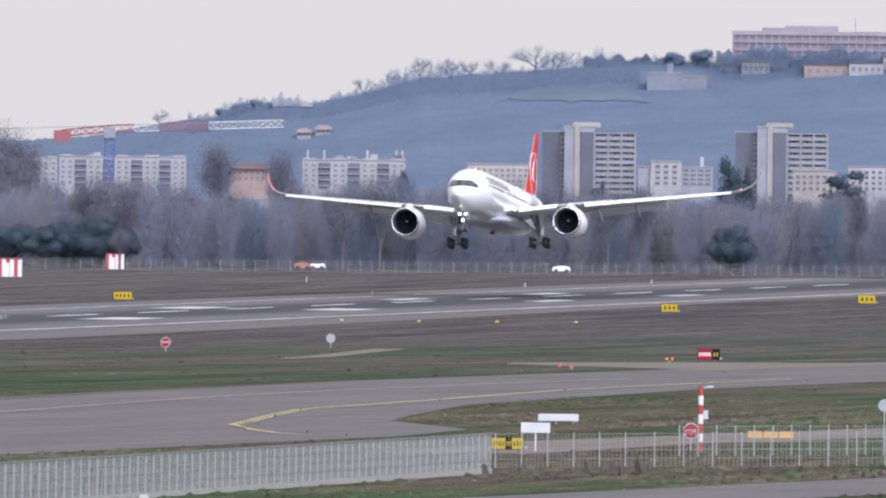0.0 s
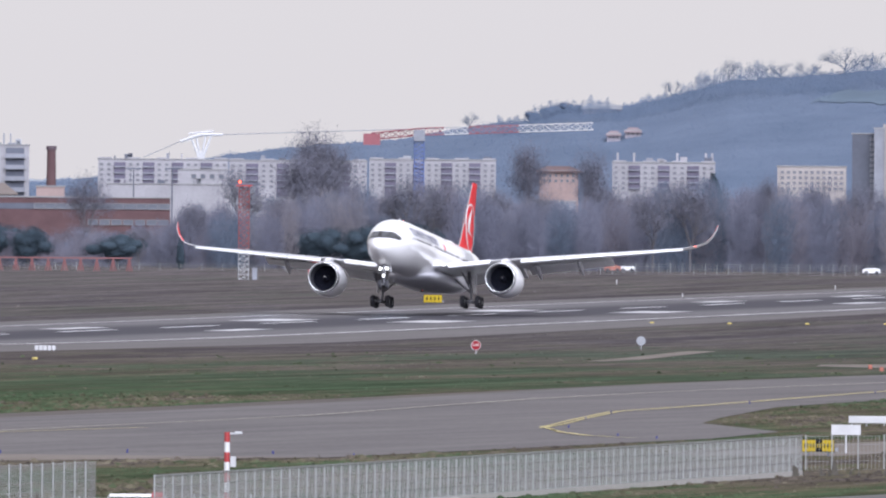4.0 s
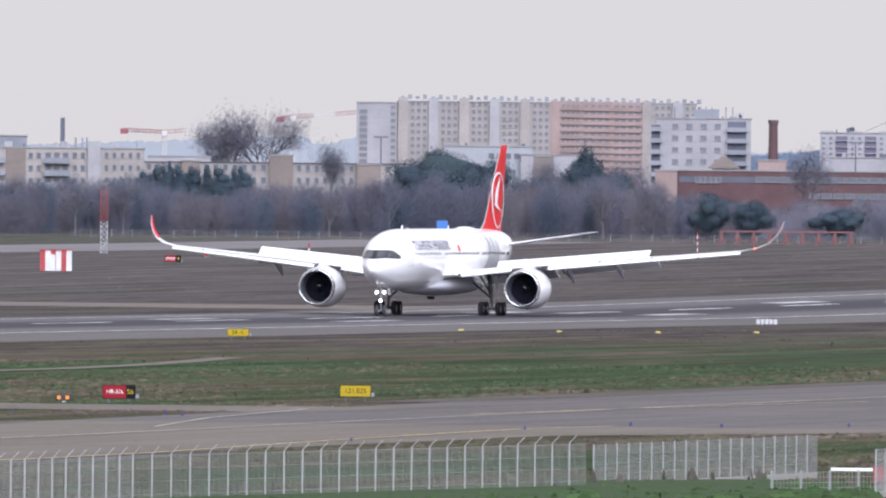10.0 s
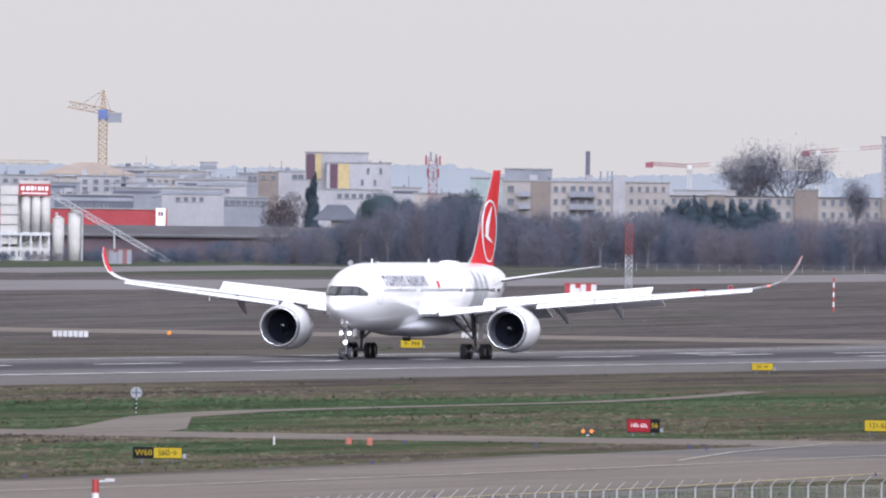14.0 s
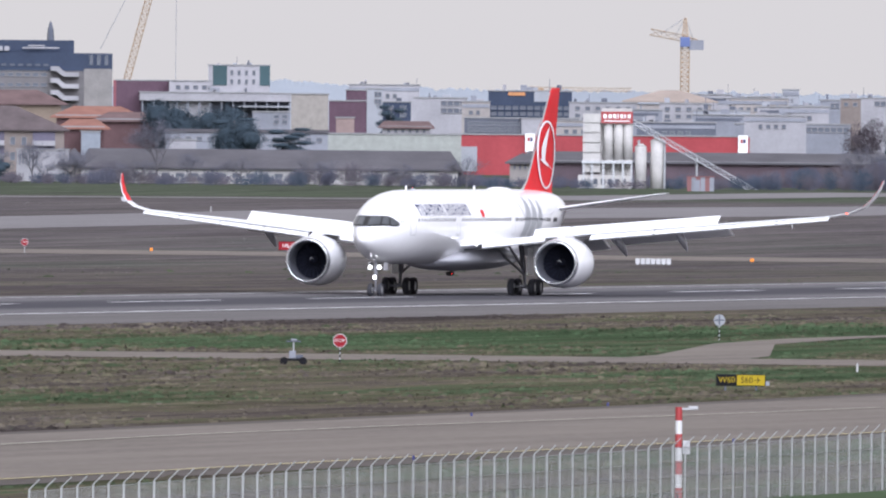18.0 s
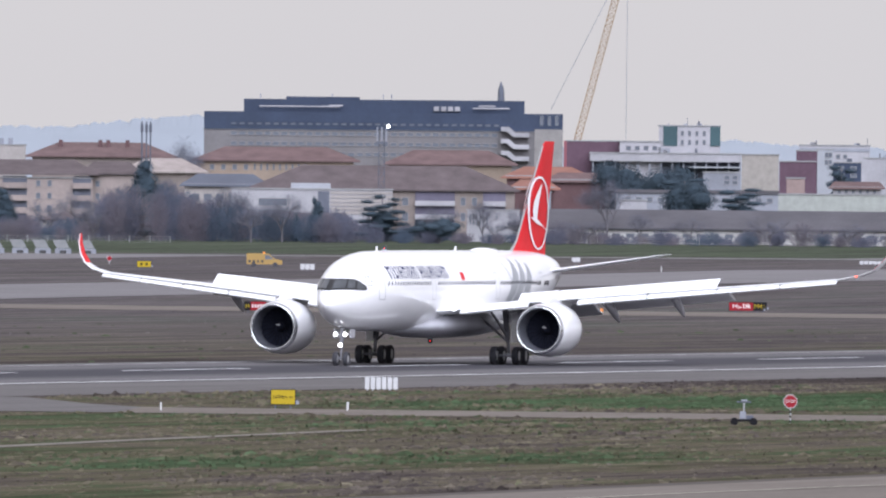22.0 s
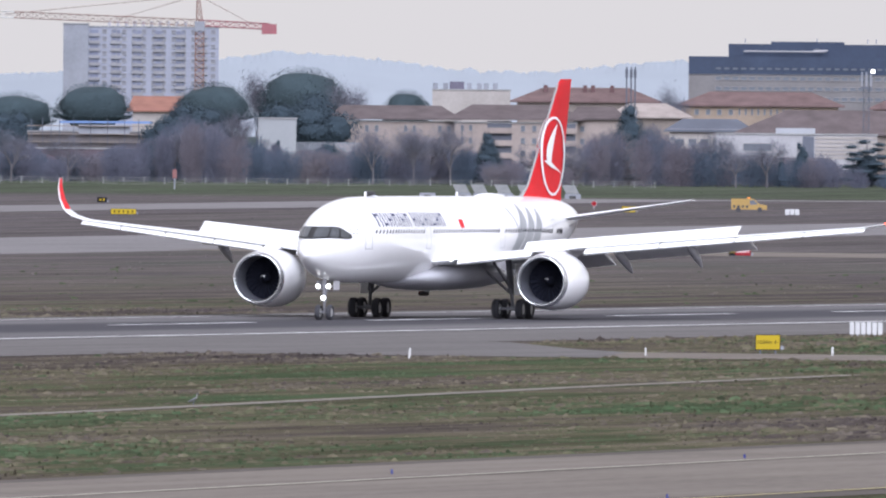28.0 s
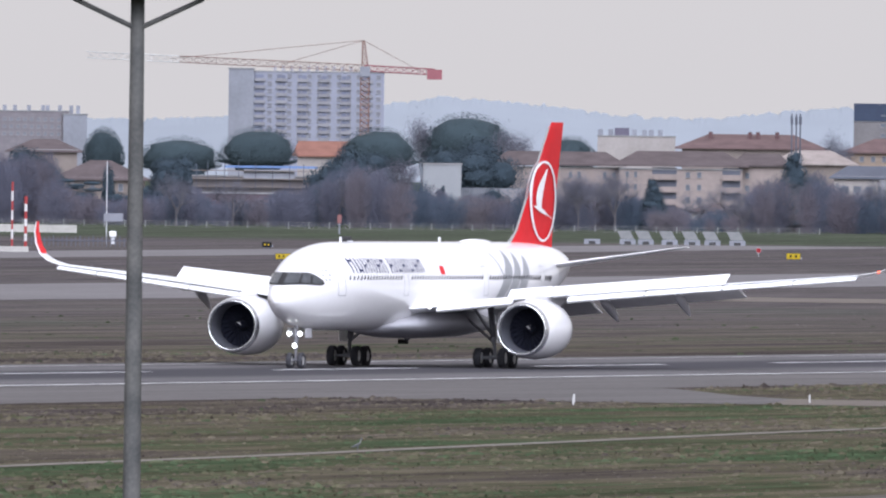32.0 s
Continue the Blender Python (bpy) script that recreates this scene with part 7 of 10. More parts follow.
# single crowns, each of many fine upright twigs, of one of four tints
pieces = [[] for _ in THICKET_PAINTS]
u = EDGEU[0] + 10
while u < EDGEU[-1]:
    for row in range(3):
        cu, r = u + rng.normal() * 12, 3534 + 26 * row + 14 * rng.random()
        low, dim = cu < 984.5, cu < 2700 + 60 * rng.normal()
        top = float(thicket_top(cu)) + (-12 + 24 * rng.random() + 3 * row) * (0.7 if low else 1.0)
        g0 = rise(r)
        h = max(H + top * r * STEP - g0, 1.3)
        wide = (1.5 + 1.6 * rng.random()) * (1.0 if h > 3 else 0.6)
        kind = int(rng.choice(4, p=[0.46, 0.24, 0.19, 0.11])) + (4 if dim else 0)
        n = int((300 if low else 230) * wide * h / 3)
        a = rng.normal(size=(n, 3))
        a /= np.linalg.norm(a, axis=1)[:, None]
        a *= (rng.random(n) ** 0.45)[:, None]
        x, y = a[:, 0] * wide, a[:, 1] * wide
        z = g0 + h * (0.52 + 0.48 * a[:, 2])
        foot = rng.random(n) < 0.25
        z[foot] = g0 + h * 0.45 * rng.random(int(foot.sum()))
        th = cu * STEP
        c = np.stack([r * math.sin(th) + x * math.cos(th) + y * math.sin(th), r * math.cos(th) - x * math.sin(th) + y * math.cos(th), z], 1)
        d = np.stack([a[:, 0] * 0.75 * math.cos(th), -a[:, 0] * 0.75 * math.sin(th), 0.55 + 0.35 * a[:, 2]], 1) + rng.normal(size=(n, 3)) * 0.22
        pieces[kind].append((c, d))
    u += 15 + 12 * rng.random()
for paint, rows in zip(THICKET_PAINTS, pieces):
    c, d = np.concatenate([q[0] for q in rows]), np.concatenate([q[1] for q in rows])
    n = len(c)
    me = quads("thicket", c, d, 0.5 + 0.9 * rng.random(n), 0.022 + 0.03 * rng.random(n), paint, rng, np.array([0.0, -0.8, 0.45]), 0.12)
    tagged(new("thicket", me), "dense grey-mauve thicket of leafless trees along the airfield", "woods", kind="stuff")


# lumpy backing sheet that closes gaps between crowns, the stems' shade in its colour
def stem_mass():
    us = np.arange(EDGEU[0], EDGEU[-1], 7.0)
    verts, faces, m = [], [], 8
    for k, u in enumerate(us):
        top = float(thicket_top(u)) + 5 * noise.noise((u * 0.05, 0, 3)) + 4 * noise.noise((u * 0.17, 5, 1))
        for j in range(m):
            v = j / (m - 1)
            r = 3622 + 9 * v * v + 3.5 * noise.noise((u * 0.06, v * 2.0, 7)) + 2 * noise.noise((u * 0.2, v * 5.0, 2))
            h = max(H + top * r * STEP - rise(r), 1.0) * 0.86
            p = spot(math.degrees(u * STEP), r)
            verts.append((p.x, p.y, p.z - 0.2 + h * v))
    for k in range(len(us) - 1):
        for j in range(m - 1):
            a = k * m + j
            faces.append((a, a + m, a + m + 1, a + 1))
    me = bpy.data.meshes.new("stem_backing")
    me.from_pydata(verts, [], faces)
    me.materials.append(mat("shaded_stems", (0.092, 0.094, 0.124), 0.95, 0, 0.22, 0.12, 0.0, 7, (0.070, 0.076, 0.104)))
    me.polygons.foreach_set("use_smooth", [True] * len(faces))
    tagged(new("stem_backing", me), "dark lumpy backing sheet behind the thicket's crowns", "woods", kind="stuff")


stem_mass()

# woods all over the hill
n = 120000
pu, pe = np.array([p[0] for p in sorted(HILL)]), np.array([p[1] for p in sorted(HILL)])
us, vs = rng.uniform(pu[0] + 200, pu[-1], n), rng.random(n) ** 0.6
z0 = rise(4700) - 3
rs = 4700 + 230 * vs
zs = z0 + (H + np.interp(us, pu, pe) * 4930 * STEP - z0) * vs ** 0.8
lump = 0.5 + 0.5 * np.sin(us * 0.09 + 4 * np.sin(vs * 9)) * np.sin(us * 0.023 + 3 * vs + 1)
hh = (1.0 + 7 * lump) * (0.6 + 0.4 * vs)
clear = (us > 4095.3) & (us < 4435.3) & (vs > 0.62) & (vs < 0.93)
hh[clear] *= 0.15
cz = zs + hh * rng.random(n) ** 0.8 * rs * STEP
az = us * STEP
c = np.stack([rs * np.sin(az), rs * np.cos(az), cz], 1)
d = rng.normal(size=(n, 3)) * 0.6 + np.array([0, 0, 0.5])
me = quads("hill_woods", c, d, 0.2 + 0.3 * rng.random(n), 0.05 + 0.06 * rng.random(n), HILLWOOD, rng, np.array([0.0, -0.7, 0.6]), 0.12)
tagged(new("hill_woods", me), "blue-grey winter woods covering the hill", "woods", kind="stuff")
# thicker clumps of trees along the crest and below the institute
n = 90000
us = rng.uniform(3505.3, 4815.3, n)
vs = 0.86 + 0.14 * rng.random(n)
rs = 4700 + 230 * vs
zs = z0 + (H + np.interp(us, pu, pe) * 4930 * STEP - z0) * vs ** 0.8
tall = 13 + 7 * np.sin(us * 0.021 + 1.0) + 5 * np.sin(us * 0.067) + 4 * np.sin(us * 0.19 + 2) + 3 * np.sin(us * 0.43)
tall = np.maximum(tall, 4) * np.where((us > 4465.3) | ((us > 3800) & (us < 4240)), 1.45, 1.1)
hh = tall * rng.random(n) ** 0.9
keep = ~((us > 4305.3) & (us < 4430.3) & (vs < 0.95))
c = np.stack([rs * np.sin(us * STEP), rs * np.cos(us * STEP), zs + hh * rs * STEP], 1)[keep]
d = rng.normal(size=c.shape) * 0.5 + np.array([0, 0, 0.7])
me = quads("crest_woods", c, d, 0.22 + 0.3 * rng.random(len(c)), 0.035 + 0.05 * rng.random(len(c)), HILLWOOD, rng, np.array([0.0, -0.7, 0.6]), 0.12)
tagged(new("crest_woods", me), "blue-grey bare trees along the hill crest", "woods", kind="stuff")
# trees before the institute, with gaps over the houses below
n = 34000
us = rng.uniform(4440.0, 4900.0, n)
rs = hill_r(4625.4, 270.9) - 4 - 8 * rng.random(n)
tops = 292 + 7 * np.sin(us * 0.05 + 1.2) + 5 * np.sin(us * 0.13) + 4 * np.sin(us * 0.31 + 0.6)
es = 258 + (tops - 258) * rng.random(n) ** 0.8
c = np.stack([rs * np.sin(us * STEP), rs * np.cos(us * STEP), H + es * rs * STEP], 1)
d = rng.normal(size=c.shape) * 0.5 + np.array([0, 0, 0.7])
me = quads("hilltop_woods", c, d, 0.25 + 0.3 * rng.random(n), 0.05 + 0.05 * rng.random(n), HILLWOOD, rng, np.array([0.0, -0.7, 0.6]), 0.12)
tagged(new("hilltop_woods", me), "blue-grey bare trees before the hilltop institute", "woods", kind="stuff")


tree("round", 3502, (3300.6, -23.1), 90, 1)
tree("round", 3500, (3347.6, -16.6), 95, 9)
tree("round", 3504, (3390.7, -32.1), 60, 4)
tree("round", 3505, (3190.6, -27.2), 90, 2)
tree("round", 3500, (3255.6, -29.6), 90, 3)
tree("bare", 3490, (3387.7, -32.2), 45, 1)
tree("bare", 3900, (3560.5, 125.7), 75, 2)
tree("bare", 3950, (3675.5, 120.9), 70, 3)
tree("bare", 3980, (3205.5, 147.9), 95, 4)
tree("round", 3700, (3883.6, 65.1), 45, 4)
tree("conifer", 3650, (4465.5, 101.2), 95, 5)
tree("conifer", 3660, (4497.6, 81.5), 60, 6)
tree("cedar", 3640, (4667.6, 90.3), 80, 7)
tree("round", 3510, (4470.6, -16.8), 85, 5)
tree("conifer", 3600, (4233.6, 53.7), 25, 2)
tree("round", 3600, (4735.6, 14.0), 60, 6)
tree("bare", 3560, (4135.6, 47.7), 80, 5)
tree("bare", 3570, (4325.6, 34.7), 90, 6)
tree("bare", 3560, (4575.6, 32.4), 100, 7)
tree("round", 3540, (3159.6, -30.8), 110, 7)
tree("round", 3520, (3304.6, -25.3), 85, 2)
tree("round", 3524, (3359.5, -20.7), 85, 5)
tree("cypress", 3500, (2946.6, -48.0), 16, 1)
tree("bare", 4100, (3184.4, 147.5), 70, 8)
tree("bare", 3700, (3189.5, 99.6), 90, 9)
tree("bare", 3720, (3054.5, 76.2), 80, 10)
tree("bare", 4080, (1756.0, 127.2), 110, 1)
tree("bare", 4085, (1815.9, 121.7), 120, 12)
tree("bare", 4090, (1730.9, 98.1), 70, 9)
tree("round", 3700, (2120.8, 55.8), 115, 3)
tree("umbrella", 3690, (2135.8, 54.0), 130, 5)
tree("round", 3660, (2200.7, 38.4), 80, 8)
tree("conifer", 3800, (1650.7, 26.5), 40, 3)
tree("conifer", 3800, (1620.7, 18.3), 36, 4)
tree("conifer", 3790, (1685.7, 18.7), 40, 7)
tree("conifer", 3790, (1715.7, 15.0), 36, 8)
tree("conifer", 3800, (1775.7, 20.4), 40, 3)
tree("bare", 3780, (1935.8, 69.5), 50, 11)
tree("round", 3780, (2040.6, -4.7), 36, 2)
tree("round", 3600, (2652.5, -26.4), 100, 1)
tree("round", 3610, (2600.6, -15.7), 65, 9)
tree("umbrella", 3560, (2828.5, -44.1), 100, 6)
tree("cypress", 3540, (2950.5, -60.2), 22, 2)
tree("bare", 3700, (2780.8, 65.6), 60, 13)
tree("round", 3760, (2380.8, 57.7), 60, 6)
tree("bare", 3700, (2310.7, 42.2), 70, 14)
tree("bare", 3690, (2470.7, 40.3), 80, 3)
tree("bare", 3680, (3150.9, 108.2), 70, 4)
tree("round", 3600, (1244.4, 33.3), 100, 10)
tree("round", 3610, (1124.4, 14.9), 80, 11)
tree("umbrella", 3700, (1094.4, 30.6), 80, 7)
tree("conifer", 3690, (1264.4, 21.6), 60, 9)
tree("russet", 3640, (916.4, 27.5), 80, 2)
tree("bare", 3560, (919.5, -22.5), 90, 2)
tree("conifer", 3900, (972.3, 58.1), 30, 4)
tree("russet", 3600, (1434.5, -13.4), 110, 3)
tree("bare", 3560, (974.5, -31.8), 70, 6)
tree("conifer", 3700, (1639.4, 21.0), 50, 11)
tree("conifer", 3710, (1714.4, 18.9), 50, 12)
tree("conifer", 3700, (1764.4, 15.5), 50, 3)
tree("cedar", 4000, (1514.4, 21.5), 60, 3)
tree("conifer", 3600, (1599.4, 10.5), 92, 1)
tree("conifer", 3605, (1622.4, 16.8), 97, 2)
tree("conifer", 3600, (1666.4, 19.3), 102, 3)
tree("conifer", 3605, (1692.4, 15.6), 97, 4)
tree("conifer", 3600, (1740.4, 18.2), 102, 5)
tree("conifer", 3605, (1786.4, 7.7), 92, 6)
tree("round", 3580, (2114.4, 33.6), 150, 1)
tree("round", 3590, (2194.4, 37.6), 120, 2)
tree("round", 3570, (1254.4, 16.5), 130, 3)
tree("round", 3575, (1174.4, 5.5), 110, 4)
tree("round", 3570, (1296.4, -8.0), 90, 5)
tree("round", 3900, (-300.0, 47.0), 120, 1)
tree("round", 3880, (-232.0, 42.0), 120, 2)
tree("cedar", 3850, (-196.0, 24.0), 110, 1)
tree("round", 3690, (-196.0, 15.0), 110, 12)
tree("cedar", 3690, (-97.0, 7.0), 95, 1)
s = Site("shed", "long low shed with dark flat roof and grey walls", 3740, -318.0, -30.0, 9)
s.flat((-318.0, -6.0), (-30.0, -62.0), GREYWALL, SHEDROOF)
s.block("fascia", (-319.0, -5.0), (-29.0, -9.5), SHEDROOF, -0.3, 0.1)
s.windows((-306.0, -16.0), (-36.0, -26.0), 14, 1, 0.5, 0.7)
tree("cedar", 3560, (-730.8, -12.0), 115, 3)
tree("conifer", 3555, (-847.8, -22.9), 42, 5)
tree("conifer", 3550, (-882.8, -51.2), 30, 6)
tree("round", 3550, (-662.9, -59.4), 50, 3)
tree("conifer", 3560, (-1150.7, 41.6), 105, 7)
tree("round", 3600, (-1122.8, -18.2), 110, 5)
tree("conifer", 3545, (-1397.8, -12.4), 74, 8)
tree("bare", 3570, (-332.8, 13.3), 90, 5)
tree("bare", 3540, (-412.9, -62.4), 60, 7)
tree("bare", 3540, (-532.9, -63.3), 45, 9)
tree("bare", 3900, (-1074.7, 77.2), 45, 8)
tree("bare", 3540, (-1502.8, 3.7), 110, 3)
tree("bare", 3540, (-1242.8, -39.2), 60, 4)
tree("bare", 3535, (-273.9, -43.3), 45, 2)
tree("bare", 3535, (-44.0, -46.4), 90, 3)
tree("bare", 3535, (216.0, -46.3), 70, 5)
tree("bare", 3535, (-364.0, -57.0), 90, 6)
tree("bare", 3535, (96.0, -60.2), 60, 7)
tree("round", 3540, (-629.0, -56.1), 80, 6)
tree("cedar", 4000, (81.2, 49.6), 70, 9)
tree("round", 3640, (-2504.2, 18.2), 110, 3)
tree("round", 3640, (-1951.2, 38.2), 110, 6)
tree("round", 3630, (-1901.1, 0.9), 100, 7)
tree("round", 3900, (-1746.2, 44.9), 160, 8)
tree("round", 3900, (-1906.2, 34.8), 120, 9)
tree("round", 3930, (-2241.2, 24.5), 110, 10)
tree("round", 3690, (-1735.9, 60.1), 150, 11)
tree("round", 3610, (-2262.0, 8.0), 85, 2)
tree("round", 3615, (-1962.0, 14.0), 90, 5)
tree("round", 3600, (-1689.0, -30.0), 75, 6)
tree("cedar", 3605, (-2415.0, -18.0), 95, 4)
tree("round", 3605, (-2330.0, -45.0), 80, 1)
tree("umbrella", 4000, (-1731.4, 107.0), 160, 1)
tree("umbrella", 3950, (-1888.3, 80.0), 140, 2)
tree("umbrella", 3960, (-2101.3, 77.3), 160, 3)
tree("umbrella", 3970, (-2241.3, 58.5), 150, 4)
tree("umbrella", 3800, (-2374.3, 72.9), 95, 5)
tree("round", 3660, (-2496.2, 33.3), 100, 1)
tree("round", 3640, (-2536.1, 2.8), 120, 2)
tree("umbrella", 4200, (-1546.3, 67.4), 80, 6)
tree("conifer", 3560, (-1403.0, -10.8), 72, 9)
tree("cypress", 3680, (-2365.1, 7.0), 14, 3)
tree("conifer", 3600, (-1776.0, -27.5), 40, 2)
tree("bare", 4000, (-1811.4, 92.0), 55, 10)
tree("bare", 3950, (-1651.3, 82.1), 70, 11)
tree("round", 3650, (-2306.0, -34.3), 60, 4)
tree("bare", 3560, (-1916.0, -29.3), 100, 8)
tree("bare", 3560, (-1596.0, -25.2), 80, 9)
tree("bare", 3570, (-1506.0, -14.1), 70, 13)
tree("conifer", 3650, (-1156.2, 35.4), 50, 11)
tree("round", 3580, (-1136.0, -19.4), 100, 12)
tree("bare", 3560, (-2076.0, -46.3), 80, 12)
tree("russet", 3590, (-1976.0, -20.1), 90, 4)
for i, p in enumerate(((-1532.8, -1.6), (-1467.8, 7.0), (-1317.8, -24.8), (-1262.8, -14.3), (-1022.8, -22.4), (-962.8, -32.9), (-907.8, -16.4), (-632.8, -34.2), (-552.8, -25.5), (-477.8, -32.9), (-2244.6, -7.4), (-2144.6, -21.4), (-1954.6, -4.4), (-1909.6, 8.1), (-1849.6, 26.7), (-1604.6, -0.7), (-1539.6, 5.0), (-994.6, 0.7), (-184.0, -52.5), (-484.0, -50.0))):
    tree("bare", 3530 + 7 * (i % 5), p, 60 + 9 * (i % 4), 1 + i % 7)

tree("round", 3640, (2290.6, 7.1), 95, 5)
tree("round", 3640, (2410.7, 21.9), 120, 2)
tree("round", 3506, (2600.5, -28.7), 80, 3)
tree("round", 3504, (2675.5, -32.2), 75, 4)
tree("round", 3506, (2835.5, -41.1), 95, 6)
# leafless crowns that stand out of the thicket
span = sorted(THICKET)
for i in range(44):
    u = span[0][0] + 20 + (span[-1][0] - span[0][0] - 260) * (i + 0.7 * rng.random()) / 44
    tree("bare", 3520 + 16 * (i % 5), (u, profile(span, u) + 12 + 16 * rng.random()), 58 + 10 * (i % 4), 1 + i % 7)

# woods and single trees along the hill's crest
crest = sorted(HILL)
for i, (x, w, hh) in enumerate(((640, 34, 30), (740, 36, 44), (795, 40, 36), (830, 36, 34), (880, 50, 30), (945, 66, 50), (985, 54, 36), (280, 30, 28), (700, 36, 26))):
    u = 3175.4 + x
    e = profile(crest, u)
    tree("hillbare", 4926, (u, e + hh * 0.95), w * 1.3, i, H + (e - 12) * 4926 * STEP)
for i, (x, w, hh) in enumerate(((395, 36, 15), (420, 42, 19), (446, 40, 18), (470, 30, 10), (1195, 40, 20), (1235, 46, 26))):
    u = 3175.4 + x
    e = profile(crest, u)
    tree("hillround", 4924, (u, e + hh), w, 1 + i % 4, H + (e - 14) * 4924 * STEP)
for i in range(11):
    u = 4218.0 + 13.5 * i
    tree("hillround", 4928, (u, 279 + 5 * math.sin(i * 2.1)), 26, 1 + i % 4, H + 238 * 4928 * STEP)
bm = bmesh.new()
rows = []
for i in range(25):
    u = 4060.0 + 265.0 * i / 24
    row = []
    for j in range(5):
        low, high = 200 + 10 * noise.noise((u * 0.03, 0, 0)) + 5 * noise.noise((u * 0.13, 7, 0)), 221 + 6 * noise.noise((u * 0.035, 4, 0)) + 4 * noise.noise((u * 0.11, 2, 0))
        e = low + max(0.5, (high - low) * min(1.0, (i + 0.3) / 5, (24.3 - i) / 5)) * j / 4
        r = hill_r(u, e) - 1.2
        row.append(bm.verts.new(spot(math.degrees(u * STEP), r, H + e * r * STEP - rise(r))))
    rows.append(row)
for a, b in zip(rows, rows[1:]):
    for j in range(4):
        bm.faces.new((a[j], b[j], b[j + 1], a[j + 1]))
# the meadow's green is pulled towards the painted haze of the hill
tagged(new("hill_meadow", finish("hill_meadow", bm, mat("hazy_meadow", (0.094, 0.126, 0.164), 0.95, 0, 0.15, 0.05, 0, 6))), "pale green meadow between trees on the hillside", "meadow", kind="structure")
# buildings on the hill
HILLWALL = plaster("hill_institute_wall", (0.30, 0.262, 0.285))
HILLBRICK = plaster("hill_institute_brick", (0.215, 0.165, 0.19))
s = Site("institute", "long brick and concrete institute on the hill top", hill_r(4625.4, 270.9), 4465.4, 4775.4, 14)
s.flat((4468.4, 325.0), (4775.4, 257.0), HILLBRICK, ground=False)
for e in (325.0, 311.0, 297.0):
    s.block("floor_band", (4467.6, e), (4775.4, e - 5.5), HILLWALL, -0.35, 0.1)
for i in range(23):
    s.block("pier", (4468.0 + 13.6 * i, 320.0), (4471.6 + 13.6 * i, 257.0), HILLWALL, -0.25, 0.1)
s.windows((4471.4, 319.5), (4773.4, 291.5), 44, 2, 0.5, 0.5)
s.block("roof_house", (4520.4, 333.0), (4600.4, 325.0), HILLWALL, 3, 9)
s.block("roof_house", (4560.4, 336.5), (4655.4, 325.0), HILLWALL, 4, 9)
s.block("roof_mast", (4685.0, 352.0), (4686.6, 325.0), GREYWALL, 5, 5.3)
# pale church walls, greyed and blued with haze in the colour
HAZYWALL = plaster("hazy_pale_stone", (0.21, 0.22, 0.25))
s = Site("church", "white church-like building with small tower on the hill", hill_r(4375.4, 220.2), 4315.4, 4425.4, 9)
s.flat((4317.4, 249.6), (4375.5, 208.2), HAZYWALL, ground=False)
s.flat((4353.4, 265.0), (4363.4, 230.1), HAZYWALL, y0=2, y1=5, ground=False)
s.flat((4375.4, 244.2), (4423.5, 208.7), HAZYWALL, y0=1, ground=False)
for x0, x1, y, m in ((1266, 1310, 106, CREAM), (1310, 1360, 112, CREAM), (1420, 1500, 116, PINKISH), (1500, 1560, 112, OFFWHITE), (1560, 1640, 100, CREAM)):
    u = 3175.4
    s = Site("hill_house", "pale house with flat red-edged roof on the hill", hill_r(u + x0, 382.3 - y - 22), u + x0, u + x1, 8)
    e = 382.3 - y
    s.flat((u + x0, e), (u + x1, e - 42), m, REDTILE, ground=False)
    s.windows((u + x0 + 2, e - 4), (u + x1 - 2, e - 16), 5, 1, 0.5, 0.6)
# villa tiles and walls carry the haze of the hillside in their colours
PINKTILE = mat("hazy_pink_tiles", (0.225, 0.178, 0.190), 0.85, 0, 0.15, 0.3, 0.1, 8)
VILLAWALL = plaster("pale_villa_render", (0.33, 0.30, 0.315))
for x0, x1, y, roof, lab in ((524, 548, 227, PINKTILE, "small villa with pink tiled roof on the hillside"), (556, 584, 221, PINKTILE, "small villa with pink tiled roof on the hillside"), (480, 550, 180, METAL, "long low hall with pale metal roof on the hill crest")):
    u = 3175.5
    s = Site("hill_house", lab, hill_r(u + x0, 373.4 - y - 12) - 9, u + x0, u + x1, 6)
    e = 373.4 - y
    s.flat((u + x0, e - 6), (u + x1, e - 20), VILLAWALL, ground=False)
    s.hipped((u + x0, e - 6), (u + x1, e - 7), e, roof, 0.25, eave=0.2)
    s.windows((u + x0 + 2, e - 8), (u + x1 - 2, e - 14), 3, 1, 0.35, 0.7)


# ---- cranes, masts and pylons of the town ----
CRANERED = mat("red_crane_paint", (0.21, 0.060, 0.075), 0.5, 0, 0.12, 1)
CRANEBLUE = mat("blue_crane_paint", (0.081, 0.117, 0.269), 0.5, 0, 0.12, 1)
CRANEYEL = mat("ochre_crane_paint", (0.285, 0.195, 0.115), 0.5, 0, 0.12, 1)
CRANEOLD = mat("faded_orange_crane_paint", (0.175, 0.100, 0.082), 0.5, 0, 0.15, 1)
CRANEWHITE = mat("white_crane_paint", (0.470, 0.464, 0.457), 0.5, 0, 0.08, 1)


